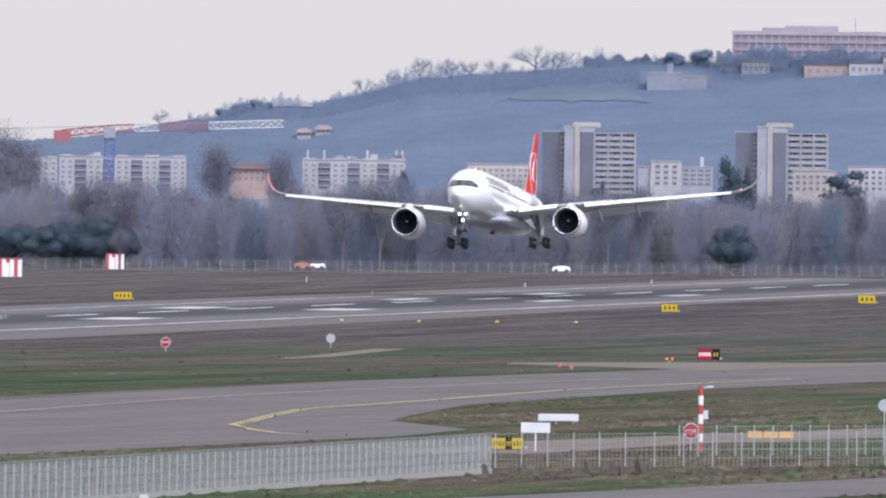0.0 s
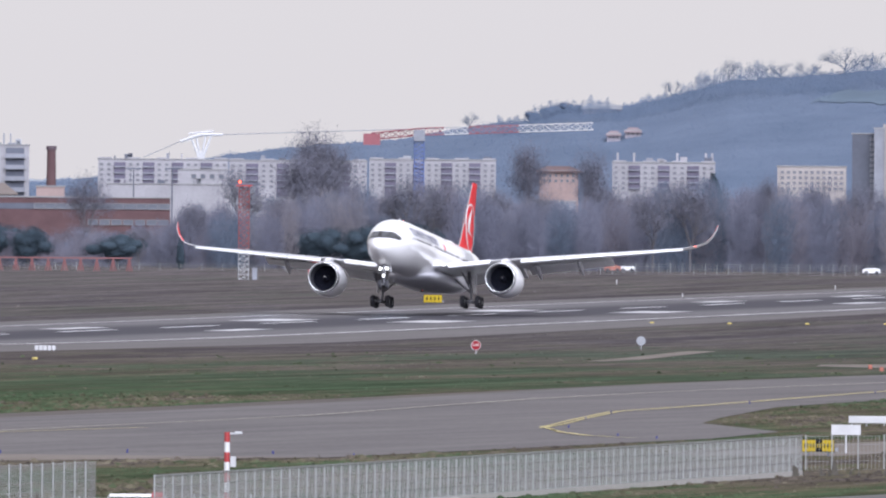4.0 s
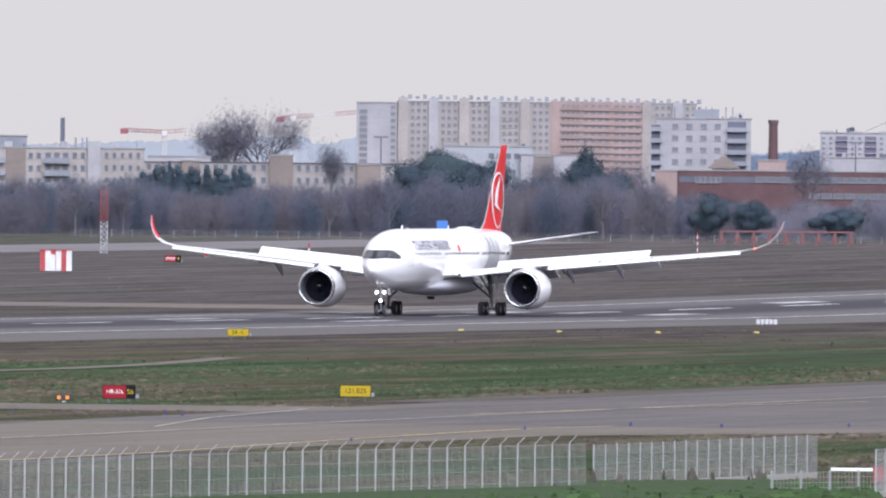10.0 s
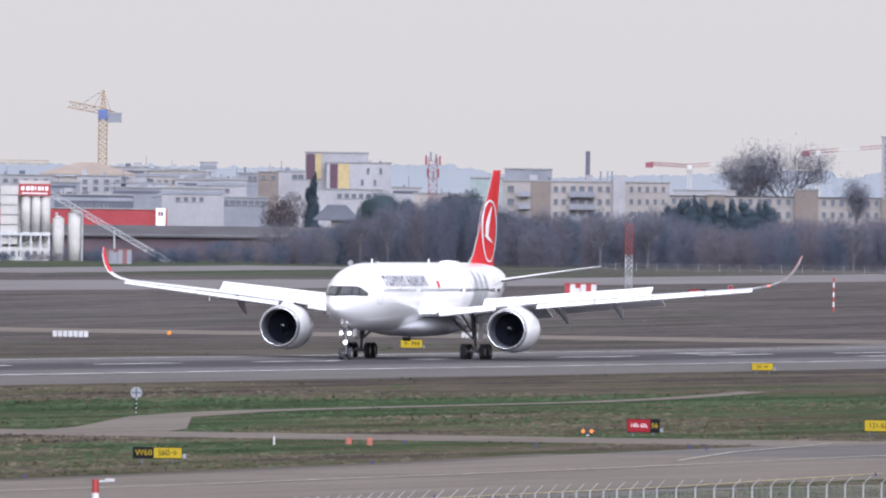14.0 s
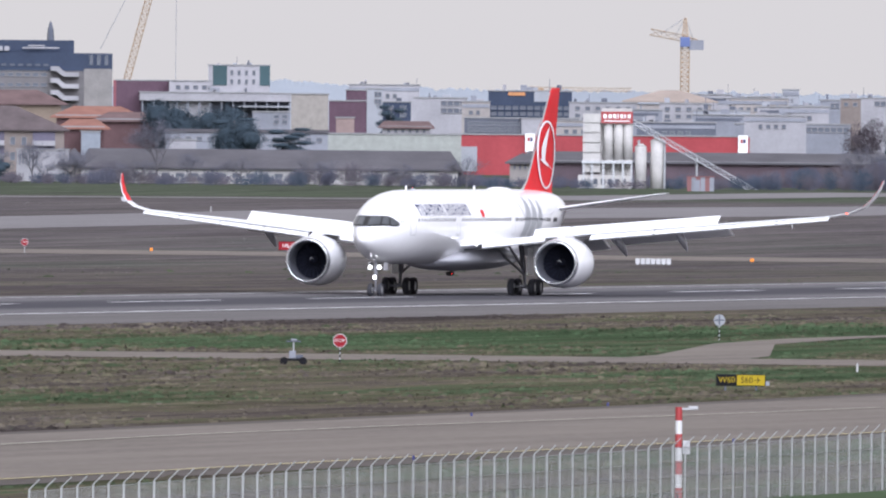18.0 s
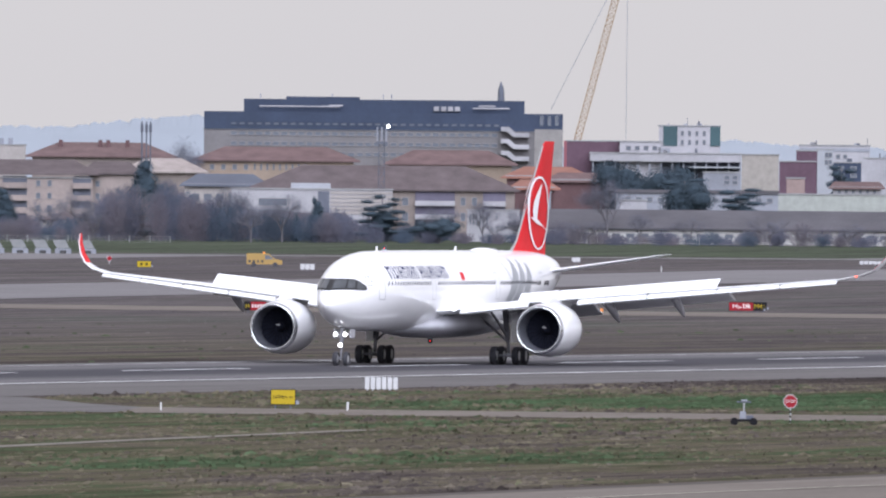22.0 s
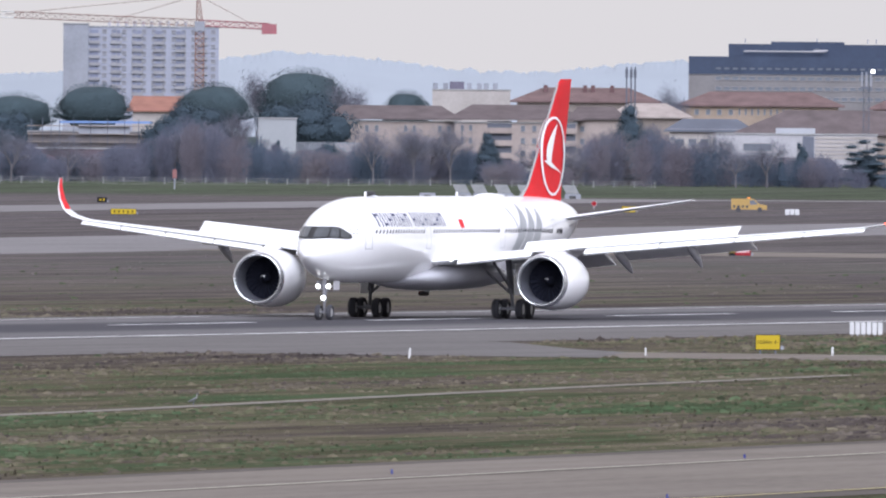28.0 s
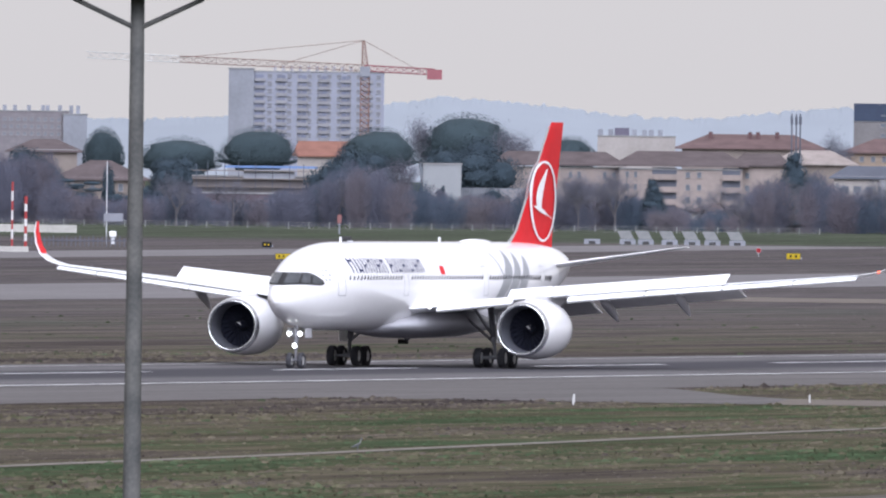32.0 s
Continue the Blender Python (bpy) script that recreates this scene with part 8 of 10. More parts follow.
def crane(label, r, foot, head, tip, tail, mast_m, jib_m, width, apex=None, spans=1, tail_m=None, cab_m=None):
    """A tower crane: mast, slewing cab, jib, counter-jib, ballast and ties."""
    s = Site("tower_crane", label, r, foot[0] - 10, foot[0] + 10, 3, "crane")
    p = lambda q: (s.x(q[0]), 0.0, s.z(q[1]))
    hx, _, hz = p(head)
    lattice("mast", s.ob, (hx, 0, -1), (hx, 0, hz), width, mast_m, 26, width * 0.07)
    a, b = Vector(p(head)), Vector(p(tip))
    n = spans if isinstance(jib_m, list) else 1
    for i in range(n):
        lattice("jib", s.ob, a + (b - a) * i / n, a + (b - a) * (i + 1) / n, width * 0.75, jib_m[i % len(jib_m)] if isinstance(jib_m, list) else jib_m, max(3, int((b - a).length / n / (width * 1.1))), width * 0.05)
    c = Vector(p(tail))
    lattice("counter_jib", s.ob, a, c, width * 0.7, tail_m or (jib_m[0] if isinstance(jib_m, list) else jib_m), max(3, int((c - a).length / width)), width * 0.07)
    w = width
    part("ballast", boxes((c.x - w * 0.9, c.x + w * 0.9, -w * 0.6, w * 0.6, c.z - w * 0.9, c.z + w * 0.3)), tail_m or (jib_m[0] if isinstance(jib_m, list) else GREYWALL), s.ob)
    part("cab", boxes((a.x - w * 0.6, a.x + w * 0.6, -w * 0.9, w * 0.5, a.z - w * 1.0, a.z + w * 0.2), bevel=0.05), cab_m or (CRANEWHITE if isinstance(jib_m, list) else jib_m), s.ob)
    if apex:
        t = Vector(p(apex))
        lattice("apex", s.ob, a, t, width * 0.8, jib_m[0] if isinstance(jib_m, list) else jib_m, 5, width * 0.07, taper=0.3)
        for q in (a + (b - a) * 0.7, a + (b - a) * 0.3, a + (c - a) * 0.8):
            bm = bmesh.new()
            rod(bm, t, q, 0.05, n=4)
            part("tie", bm, jib_m[0] if isinstance(jib_m, list) else GREYWALL, s.ob)
    return s


crane("red and white flat-top tower crane with blue mast", 4320, (3365.6, 69.6), (3367.5, 141.6), (3675.5, 153.9), (3283.5, 132.7), CRANEBLUE, [CRANERED, CRANEWHITE, CRANERED, CRANERED, CRANEWHITE, CRANEWHITE, CRANEWHITE], 1.7, spans=7, cab_m=GREYWALL)
crane("ochre tower crane over a building site", 4400, (600.2, 78.9), (600.4, 163.9), (538.4, 175.4), (620.4, 157.0), CRANEYEL, CRANEYEL, 1.5, (600.4, 200.9), cab_m=CRANEBLUE)
crane("red and ochre tower crane beside the grey tower block", 4300, (-1913.1, 10.7), (-1913.6, 179.7), (-2406.7, 197.4), (-1790.6, 174.3), CRANEOLD, [CRANEOLD, CRANEOLD, CRANEWHITE], 1.5, (-1916.8, 228.7), 3, CRANERED, GREYWALL)
crane("far red and white tower crane", 4860, (1639.3, 56.0), (1639.3, 80.0), (1714.3, 86.9), (1568.3, 83.2), CRANEWHITE, [CRANERED, CRANEWHITE], 0.9, spans=2)
crane("far red and white tower crane", 4860, (1869.3, 58.7), (1866.2, 108.7), (1979.2, 118.0), (1844.2, 106.4), CRANEWHITE, [CRANERED, CRANEWHITE, CRANERED], 0.9, spans=3)
crane("far yellow tower crane lying low over the roofs", 4860, (396.2, 47.2), (346.2, 72.8), (506.2, 72.1), (326.2, 73.6), CRANEYEL, CRANEYEL, 0.9)
s = Site("crawler_crane", "tall yellow lattice-boom crawler crane", 4480, -402.7, -362.7, 4, "crane")
lattice("boom", s.ob, (s.x(-388.7), 0, s.z(75.8)), (s.x(-304.2), 0, s.z(398.5)), 1.2, CRANEYEL, 34, 0.09)
part("body", boxes((s.x(-410.7), s.x(-372.7), -1.5, 2, -1, s.z(81.8))), CRANERED, s.ob)
for a, b in (((-310.2, 386.5), (-434.6, 135.5)), ((-300.2, 394.6), (-300.7, 78.6))):
    bm = bmesh.new()
    rod(bm, (s.x(a[0]), 0, s.z(a[1])), (s.x(b[0]), 0, s.z(b[1])), 0.05, n=4)
    part("cable", bm, GREYWALL, s.ob)
# cable-way pylon
s = Site("cableway_pylon", "white branching cable-way pylon", 4850, 2943.5, 3019.5, 3, "pylon")
PYL = mat("white_steel", (0.456, 0.456, 0.463), 0.5, 0, 0.06, 1)
q = lambda u, e: (s.x(u), 0, s.z(e))
for x0, x1 in ((138, 122), (141, 132), (143, 150), (146, 160)):
    bm = bmesh.new()
    rod(bm, (s.x(s.uc + x0 - 142), 0, 0), (s.x(s.uc + x0 - 142), 0, s.z(94.4)), 0.3, n=6)
    rod(bm, (s.x(s.uc + x0 - 142), 0, s.z(94.4)), (s.x(s.uc + x1 - 142), 0, s.z(132.4)), 0.3, 0.2, 6)
    part("leg", bm, PYL, s.ob)
bm = bmesh.new()
rod(bm, q(2944.5, 121.0), q(2981.4, 133.4), 0.35, 0.45, 6)
rod(bm, q(2981.4, 133.4), q(3019.4, 133.8), 0.45, 0.3, 6)
rod(bm, q(2959.4, 135.2), q(3004.4, 139.6), 0.2, 0.2, 6)
part("head", bm, PYL, s.ob)
for a, b in (((3019.4, 133.8), (3539.4, 153.2)), ((2944.5, 121.0), (2879.5, 92.3))):
    bm = bmesh.new()
    rod(bm, q(*a), q(*b), 0.07, n=4)
    part("cable", bm, GREYWALL, s.ob)


def striped_mast(label, r, foot, top, width, bands, colors):
    """A lattice mast painted in bands from the foot up."""
    s = Site("lattice_mast", label, r, foot[0] - 5, foot[0] + 5, 2, "mast")
    zt = s.z(top[1])
    for i in range(bands):
        lattice("mast_section", s.ob, (0, 0, zt * i / bands), (0, 0, zt * (i + 1) / bands), width, colors[i % len(colors)], 6, 0.06)
    return s, zt


MASTRED = mat("faded_mast_red", (0.21, 0.055, 0.055), 0.6, 0, 0.15, 1)
s, zt = striped_mast("red and white lattice radar mast with lamp", 3315, (3058.3, -117.5), (3058.7, 42.5), 1.4, 3, [GALV, MASTRED, MASTRED])
part("platform", boxes((-1.1, 1.1, -1, 1, zt, zt + 0.2)), RED, s.ob)
part("antenna_bar", boxes((-2.2, 2.2, -0.1, 0.1, zt + 0.2, zt + 0.45)), DARKGREY, s.ob)
bm = bmesh.new()
bmesh.ops.create_icosphere(bm, subdivisions=2, radius=0.2, matrix=Matrix.Translation((-0.6, 0, zt + 0.6)))
part("obstruction_light", bm, REDGLOW, s.ob, "lit red obstruction light")
part("cabinet", boxes((1.2, 1.9, -0.5, 0.5, 0, 1.6)), GREYWALL, s.ob)
s, zt = striped_mast("slim lattice mast, red above and white below", 3180, (1533.9, -166.2), (1533.1, -22.2), 0.9, 2, [GALV, MASTRED])
s, zt = striped_mast("telecom mast with red and white antenna heads", 4200, (1185.4, 20.7), (1185.2, 88.6), 1.5, 2, [DARKGREY, CRANERED])
for x, z in ((-1.2, 0.4), (-0.4, 1.0), (0.5, 0.7), (1.2, 0.3), (-0.9, -1.8), (0.9, -1.9), (0.1, -2.4)):
    part("antenna", boxes((x - 0.2, x + 0.2, -0.5, -0.2, zt + z - 1.6, zt + z)), CRANERED if abs(x) > 0.8 else GREYWALL, s.ob)
s = Site("antenna_group", "three dark antenna poles on a roof", 3870, -1162.7, -1137.7, 2, "antenna")
for x in (405, 413, 420):
    bm = bmesh.new()
    cx = s.x(s.uc + x - 412)
    rod(bm, (cx, 0, s.z(31.6)), (cx, 0, s.z(108.6)), 0.12, n=6)
    rod(bm, (cx, -0.2, s.z(89.6)), (cx, -0.2, s.z(103.6)), 0.22, n=6)
    part("pole", bm, DARKGREY, s.ob)
part("base", boxes((s.x(-1160.7), s.x(-1138.7), -0.5, 0.5, -1, s.z(33.6))), GREYWALL, s.ob)
s, zt = striped_mast("grey lattice floodlight mast", 3700, (-732.9, -75.0), (-732.6, 103.0), 0.9, 2, [DARKGREY])
bm = bmesh.new()
bmesh.ops.create_icosphere(bm, subdivisions=2, radius=0.3, matrix=Matrix.Translation((1.0, -0.8, zt + 0.1)))
part("floodlight", bm, LAMPGLOW, s.ob, "lit white floodlight")
part("platform", boxes((-0.9, 0.9, -0.9, 0.9, zt - 2.6, zt - 2.3)), DARKGREY, s.ob)
for x in (-0.7, 0.0, 0.7):
    part("antenna", boxes((x - 0.12, x + 0.12, -0.9, -0.7, zt - 2.2, zt)), GREYWALL, s.ob)
for x in (1272, 1340, 793, 432):
    s = Site("street_lamp", "tall grey double-headed lamp post", 4260, 1590.7 + x - 5, 1590.7 + x + 5, 1, "lamp post")
    e = 71.3 if x > 1000 else 73.1
    bm = bmesh.new()
    rod(bm, (0, 0, -1), (0, 0, s.z(e)), 0.16, 0.1, 8)
    part("pole", bm, DARKGREY, s.ob)
    part("head", boxes((-1.3, 1.3, -0.2, 0.2, s.z(e), s.z(e) + 0.25)), DARKGREY, s.ob)


# ---- things on the airfield ----
SIGNBLACK = mat("dull_black_sign_face", (0.008, 0.008, 0.010), 0.9, 0, 0.2, 1.5)
SIGNYEL = mat("yellow_sign_face", (0.34, 0.25, 0.014), 0.85, 0, 0.05, 1)
SIGNRED = mat("red_sign_face", (0.215, 0.013, 0.020), 0.85, 0, 0.05, 1)
SIGNBLUE = mat("blue_sign_face", (0.04, 0.14, 0.42), 0.45, 0, 0.05, 1)
ORANGE = mat("orange_paint", (0.30, 0.10, 0.07), 0.6, 0, 0.1, 1)
DULLRED = mat("dull_red_paint", (0.17, 0.07, 0.07), 0.6, 0, 0.1, 1)
AMBER = mat("amber_lamp", (0.55, 0.18, 0.02), emit=0.5)


def fixed(name, label, az, r, category, turn=0.0, group="", h=0.0):
    return tagged(thing(name, facing(spot(az, r, h), turn)), label, category, group)


SIGNBACK = mat("grey_sign_back", (0.24, 0.25, 0.27), 0.6, 0.2, 0.1, 2)
PALEPAINT = mat("dull_white_paint", (0.55, 0.55, 0.55), 0.6, 0, 0.1, 1)
PALEBOX = mat("pale_plastic_box", (0.40, 0.40, 0.41), 0.6, 0, 0.1, 2)


def taxi_sign(az, r, w, h, panels, label, lift=0.28, bars=False):
    """A guidance sign on two feet: panels are (share of width, face, ink, text)."""
    ob = fixed("taxiway_sign", label, az, r, "airport sign", group="guidance signs")
    k = r * STEP
    w, h = w * k, h * k
    part("cabinet", boxes((-w / 2 - 0.04, w / 2 + 0.04, 0, 0.24, lift - 0.04, lift + h + 0.04), bevel=0.01), SIGNBLACK, ob)
    for x in (-w * 0.32, w * 0.32):
        part("foot", boxes((x - 0.05, x + 0.05, 0.05, 0.18, -0.05, lift)), DARKGREY, ob)
    x = -w / 2
    for share, face, ink, text in panels:
        pw = w * share
        panel = part("panel", boxes((x, x + pw, -0.03, 0.0, lift, lift + h)), face, ob)
        if text and not bars:
            size = min(h * 0.82, pw / (0.62 * max(len(text), 1)))
            lettering("lettering", text, size, ink, panel, Matrix.Translation((x + pw / 2, -0.04, lift + h / 2)) @ Matrix.Rotation(math.pi / 2, 4, "X"))
        elif text:
            n = len(text)
            for i in range(n):
                bx = x + pw * (i + 0.8) / (n + 0.6)
                part("lettering_bar", boxes((bx - pw * 0.17 / n, bx + pw * 0.17 / n, -0.045, -0.03, lift + h * 0.3, lift + h * 0.7)), ink, panel)
        x += pw
    part("control_box", boxes((w / 2 + 0.05, w / 2 + 0.24, 0.02, 0.2, lift, lift + 0.22)), GREYWALL, ob)
    return ob


taxi_sign(2.6885, 1455.7, 53, 19, ((1, SIGNYEL, SIGNBLACK, "121.825"),), "yellow frequency board with black figures in grass")
taxi_sign(2.1209, 1431.1, 56, 22, ((0.72, SIGNRED, WHITE, "14R-32L"), (0.28, SIGNBLACK, SIGNYEL, "S6")), "red runway holding sign with black panel")
taxi_sign(0.9556, 1249.5, 85, 18, ((0.42, SIGNBLACK, SIGNYEL, "W60"), (0.58, SIGNYEL, SIGNBLACK, "S60→")), "black and yellow taxiway sign in grass")
taxi_sign(2.4053, 2003.6, 37, 12, ((1, SIGNYEL, SIGNBLACK, "S4 →"),), "yellow exit sign beside the runway")
taxi_sign(-1.2256, 1440.1, 42, 25, ((1, SIGNYEL, SIGNBLACK, "1694m ←"),), "yellow distance sign beside the runway exit")
taxi_sign(1.5620, 2261.5, 38, 14, ((1, SIGNYEL, SIGNBLACK, "← M4"),), "yellow exit sign beyond the runway")
taxi_sign(4.6044, 2925.3, 32, 13, ((1, SIGNYEL, SIGNBLACK, "----"),), "yellow exit sign beyond the runway", bars=True)
taxi_sign(5.9177, 2831.0, 28, 13, ((1, SIGNYEL, SIGNBLACK, "---"),), "yellow exit sign beside the runway", bars=True)
taxi_sign(6.3912, 2983.3, 30, 14, ((1, SIGNYEL, SIGNBLACK, "---"),), "yellow exit sign far along the runway", bars=True)
taxi_sign(6.0128, 2191.2, 38, 18, ((0.65, SIGNRED, WHITE, "-- --"), (0.35, SIGNBLACK, SIGNYEL, "--")), "red holding sign with black panel", bars=True)
taxi_sign(-0.1155, 2520.2, 60, 14, ((0.7, SIGNRED, WHITE, "14L-32R"), (0.3, SIGNBLACK, SIGNYEL, "M4")), "red holding sign of the far runway")
taxi_sign(-1.2950, 2470.5, 38, 15, ((0.3, SIGNBLACK, SIGNYEL, "--"), (0.7, SIGNRED, WHITE, "-----")), "red holding sign of the far runway", bars=True)
taxi_sign(2.2470, 3015.9, 28, 11, ((0.7, SIGNRED, WHITE, "----"), (0.3, SIGNBLACK, SIGNYEL, "-")), "red holding sign of the far runway", bars=True)
taxi_sign(-0.0904, 2534.3, 34, 12, ((0.3, SIGNRED, WHITE, "-"), (0.7, SIGNBLACK, SIGNYEL, "---")), "black and red sign near the far exit", bars=True)
taxi_sign(-2.7754, 2929.1, 44, 9, ((1, SIGNYEL, SIGNBLACK, "-----"),), "yellow sign near the far taxiway", bars=True)
taxi_sign(-1.5624, 3023.9, 24, 10, ((1, SIGNYEL, SIGNBLACK, "--"),), "yellow sign near the far taxiway", bars=True)
taxi_sign(-2.8269, 3115.9, 16, 8, ((1, SIGNBLACK, SIGNYEL, "--"),), "small black sign near the far taxiway", bars=True)
taxi_sign(5.5327, 1340.6, 56, 20, ((0.42, SIGNYEL, SIGNBLACK, "----"), (0.2, SIGNBLACK, SIGNYEL, "--"), (0.38, SIGNYEL, SIGNBLACK, "---")), "yellow and black sign behind the fence", bars=True)


def road_sign(az, r, zc, size, face, label, text="", shape=8, back=False, bands=False):
    """A road sign on a post: its centre zc steps over the foot, size steps across."""
    ob = fixed("road_sign", label, az, r, "road sign")
    k = r * STEP
    zc, s = zc * k, size * k / 2
    bm = bmesh.new()
    rod(bm, (0, 0, -0.1), (0, 0, zc + s * 0.5), 0.035, n=8)
    part("post", bm, GALV, ob)
    if bands:
        for i in range(3):
            bm = bmesh.new()
            rod(bm, (0, 0, (zc - s) * (0.12 + 0.3 * i)), (0, 0, (zc - s) * (0.27 + 0.3 * i)), 0.045, n=8)
            part("post_band", bm, SIGNBLACK, ob)
    if back and bands:
        part("brace", boxes((-s * 0.85, s * 0.85, -0.075, -0.055, zc - s * 0.12, zc + s * 0.12)), DARKGREY, ob)
        part("brace", boxes((-s * 0.14, s * 0.14, -0.085, -0.055, zc - s * 0.85, zc + s * 0.85)), DARKGREY, ob)
    bm = bmesh.new()
    a0 = math.pi / 8 if shape == 8 else math.pi / 4 if shape == 4 else 0
    q = s / math.cos(math.pi / shape)
    lp = [Vector((q * math.cos(a0 + 2 * math.pi * i / shape), 0, q * math.sin(a0 + 2 * math.pi * i / shape) + zc)) for i in range(shape)]
    rings(bm, [[p + Vector((0, -0.05, 0)) for p in lp], [p + Vector((0, -0.02, 0)) for p in lp]])
    rim = part("rim", bm, SIGNBACK if back else PALEBOX, ob)
    if not back:
        bm = bmesh.new()
        lp = [Vector((p.x * 0.9, -0.058, zc + (p.z - zc) * 0.9)) for p in lp]
        rings(bm, [[p + Vector((0, -0.004, 0)) for p in lp], lp])
        part("face", bm, face, rim)
    if text:
        lettering("lettering", text, s * 0.6, PALEPAINT, rim, Matrix.Translation((0, -0.068, zc)) @ Matrix.Rotation(math.pi / 2, 4, "X"))
    return ob


road_sign(4.7089, 2276.8, 16, 17, SIGNRED, "red octagonal stop sign by the taxiway", "STOP")
road_sign(5.1051, 2367.7, 16, 16, WHITE, "round grey sign seen from its back", shape=16, back=True)
road_sign(-0.0075, 1368.9, 42, 24, SIGNRED, "red octagonal stop sign by the runway link", "STOP", bands=True)
road_sign(5.9722, 1364.3, 37, 27, SIGNRED, "red octagonal stop sign at the fence gate", "STOP")
road_sign(-1.6457, 3092.8, 11, 9, SIGNRED, "small red stop sign far across the airfield")
road_sign(-0.7668, 2480.7, 20, 13, SIGNRED, "red stop sign beyond the runway", "STOP")
road_sign(-1.6479, 3129.5, 8, 7, SIGNRED, "small red stop sign far across the airfield")
road_sign(0.9029, 1548.4, 36, 20, WHITE, "round grey-blue sign with cross brace on a striped post", shape=16, back=True, bands=True)
road_sign(2.3271, 3110.3, 8, 9, SIGNRED, "small red stop sign far across the airfield")
road_sign(6.4362, 1555.7, 34, 22, WHITE, "round white sign seen from its back", shape=16, back=True)
road_sign(1.4132, 3463.9, 10, 9, WHITE, "round white sign by the hedge", shape=16, back=True)


def striped_pole(az, r, h, label, camera_arm=True, w=0.13):
    """A red and white banded pole with a small camera arm and a cabinet."""
    ob = fixed("striped_pole", label, az, r, "pole", group="striped poles")
    h *= r * STEP
    n = 7
    for i in range(n):
        bm = bmesh.new()
        rod(bm, (0, 0, h * i / n), (0, 0, h * (i + 1) / n), w, n=10)
        part("band", bm, PALEPAINT if i % 2 else RED, ob)
    if camera_arm:
        part("arm", boxes((0, 0.55, -0.03, 0.03, h - 0.1, h - 0.03)), GALV, ob)
        part("camera_housing", boxes((0.35, 0.7, -0.06, 0.06, h - 0.08, h + 0.04), bevel=0.01), PALEBOX, ob)
        part("cabinet", boxes((0.15, 0.42, -0.12, 0.12, h * 0.5, h * 0.5 + 0.5), bevel=0.02), PALEBOX, ob)
    return ob


striped_pole(4.1133, 1107.5, 124, "red and white banded camera pole behind the fence")
striped_pole(0.8078, 873.7, 167, "red and white banded camera pole behind the fence")
striped_pole(5.9953, 1364.9, 116, "red and white banded camera pole at the gate", w=0.15)
striped_pole(2.5739, 2840.0, 60, "thin red and white banded mast in the grass", False, 0.10)
striped_pole(3.5061, 3248.7, 40, "thin red and white banded mast beyond the runway", False, 0.08)
striped_pole(-3.4388, 3072.0, 118, "tall red and white banded mast", False, 0.14)
striped_pole(-3.4063, 3074.8, 92, "red banded mast beside a tall mast", False, 0.2)


PALEPANEL = mat("weathered_white_panel", (0.52, 0.52, 0.53), 0.6, 0, 0.15, 0.8)


def hut(az, r, w, h, label, dark=None, pale=None):
    """A small equipment hut in red and white stripes."""
    ob = fixed("equipment_hut", label, az, r, "hut", group="striped huts")
    k = r * STEP
    w, h = w * k, h * k
    n = 6
    for i in range(n):
        x = -w / 2 + w * i / n
        part("wall_panel", boxes((x, x + w / n, 0, w * 0.7, -0.1, h)), (pale or PALEPANEL) if i % 2 else (dark or RED), ob)
    part("roof", boxes((-w / 2 - 0.1, w / 2 + 0.1, -0.1, w * 0.7 + 0.1, h, h + 0.12)), dark or RED, ob)
    part("door", boxes((-w * 0.25, -w * 0.02, -0.05, 0.0, 0, h * 0.8)), pale or PALEPANEL, ob)
    return ob


hut(4.5853, 3490.0, 32, 26, "small red and white striped equipment hut")
hut(4.3330, 3317.7, 42, 31, "red and white striped equipment hut")
hut(1.9664, 2896.7, 56, 36, "red and white striped equipment hut in the grass")
hut(0.8547, 3500.8, 48, 25, "dull red and grey striped hut at the concrete works", DULLRED, GREYWALL)


PALEBOARD = mat("dull_white_board", (0.42, 0.42, 0.43), 0.7, 0, 0.15, 1)


def boards(az, r, w, h, label, n=5):
    """A row of white upright boards on feet."""
    ob = fixed("marker_boards", label, az, r, "marker")
    k = r * STEP
    w, h = w * k, h * k
    for i in range(n):
        x = -w / 2 + w * i / n
        part("board", boxes((x + 0.02, x + w / n - 0.05, 0, 0.08, 0.1, h), bevel=0.01), PALEBOARD, ob)
        part("foot", boxes((x + w / n * 0.4, x + w / n * 0.55, 0.02, 0.06, -0.05, 0.12)), GALV, ob)
    return ob


boards(3.6750, 2271.1, 38, 10, "row of white marker boards beside the runway")
boards(-0.9895, 1572.4, 60, 24, "row of white marker boards beside the runway", 6)
boards(0.7431, 2399.2, 64, 12, "row of white marker boards beyond the runway", 7)
boards(1.7059, 2461.0, 36, 10, "row of white marker boards beyond the runway")
boards(1.7043, 2454.3, 34, 9, "row of white marker boards beyond the runway")
boards(-0.5238, 3195.5, 14, 9, "white marker box on the far taxiway", 2)
boards(-0.5250, 3205.6, 16, 8, "white marker box on the far taxiway", 2)
boards(-1.1695, 3029.5, 26, 11, "white marker box on the far taxiway", 3)
boards(1.6100, 3316.5, 18, 9, "white marker box on the far runway", 2)
boards(0.1823, 3202.0, 40, 7, "low white boards on the far taxiway", 5)

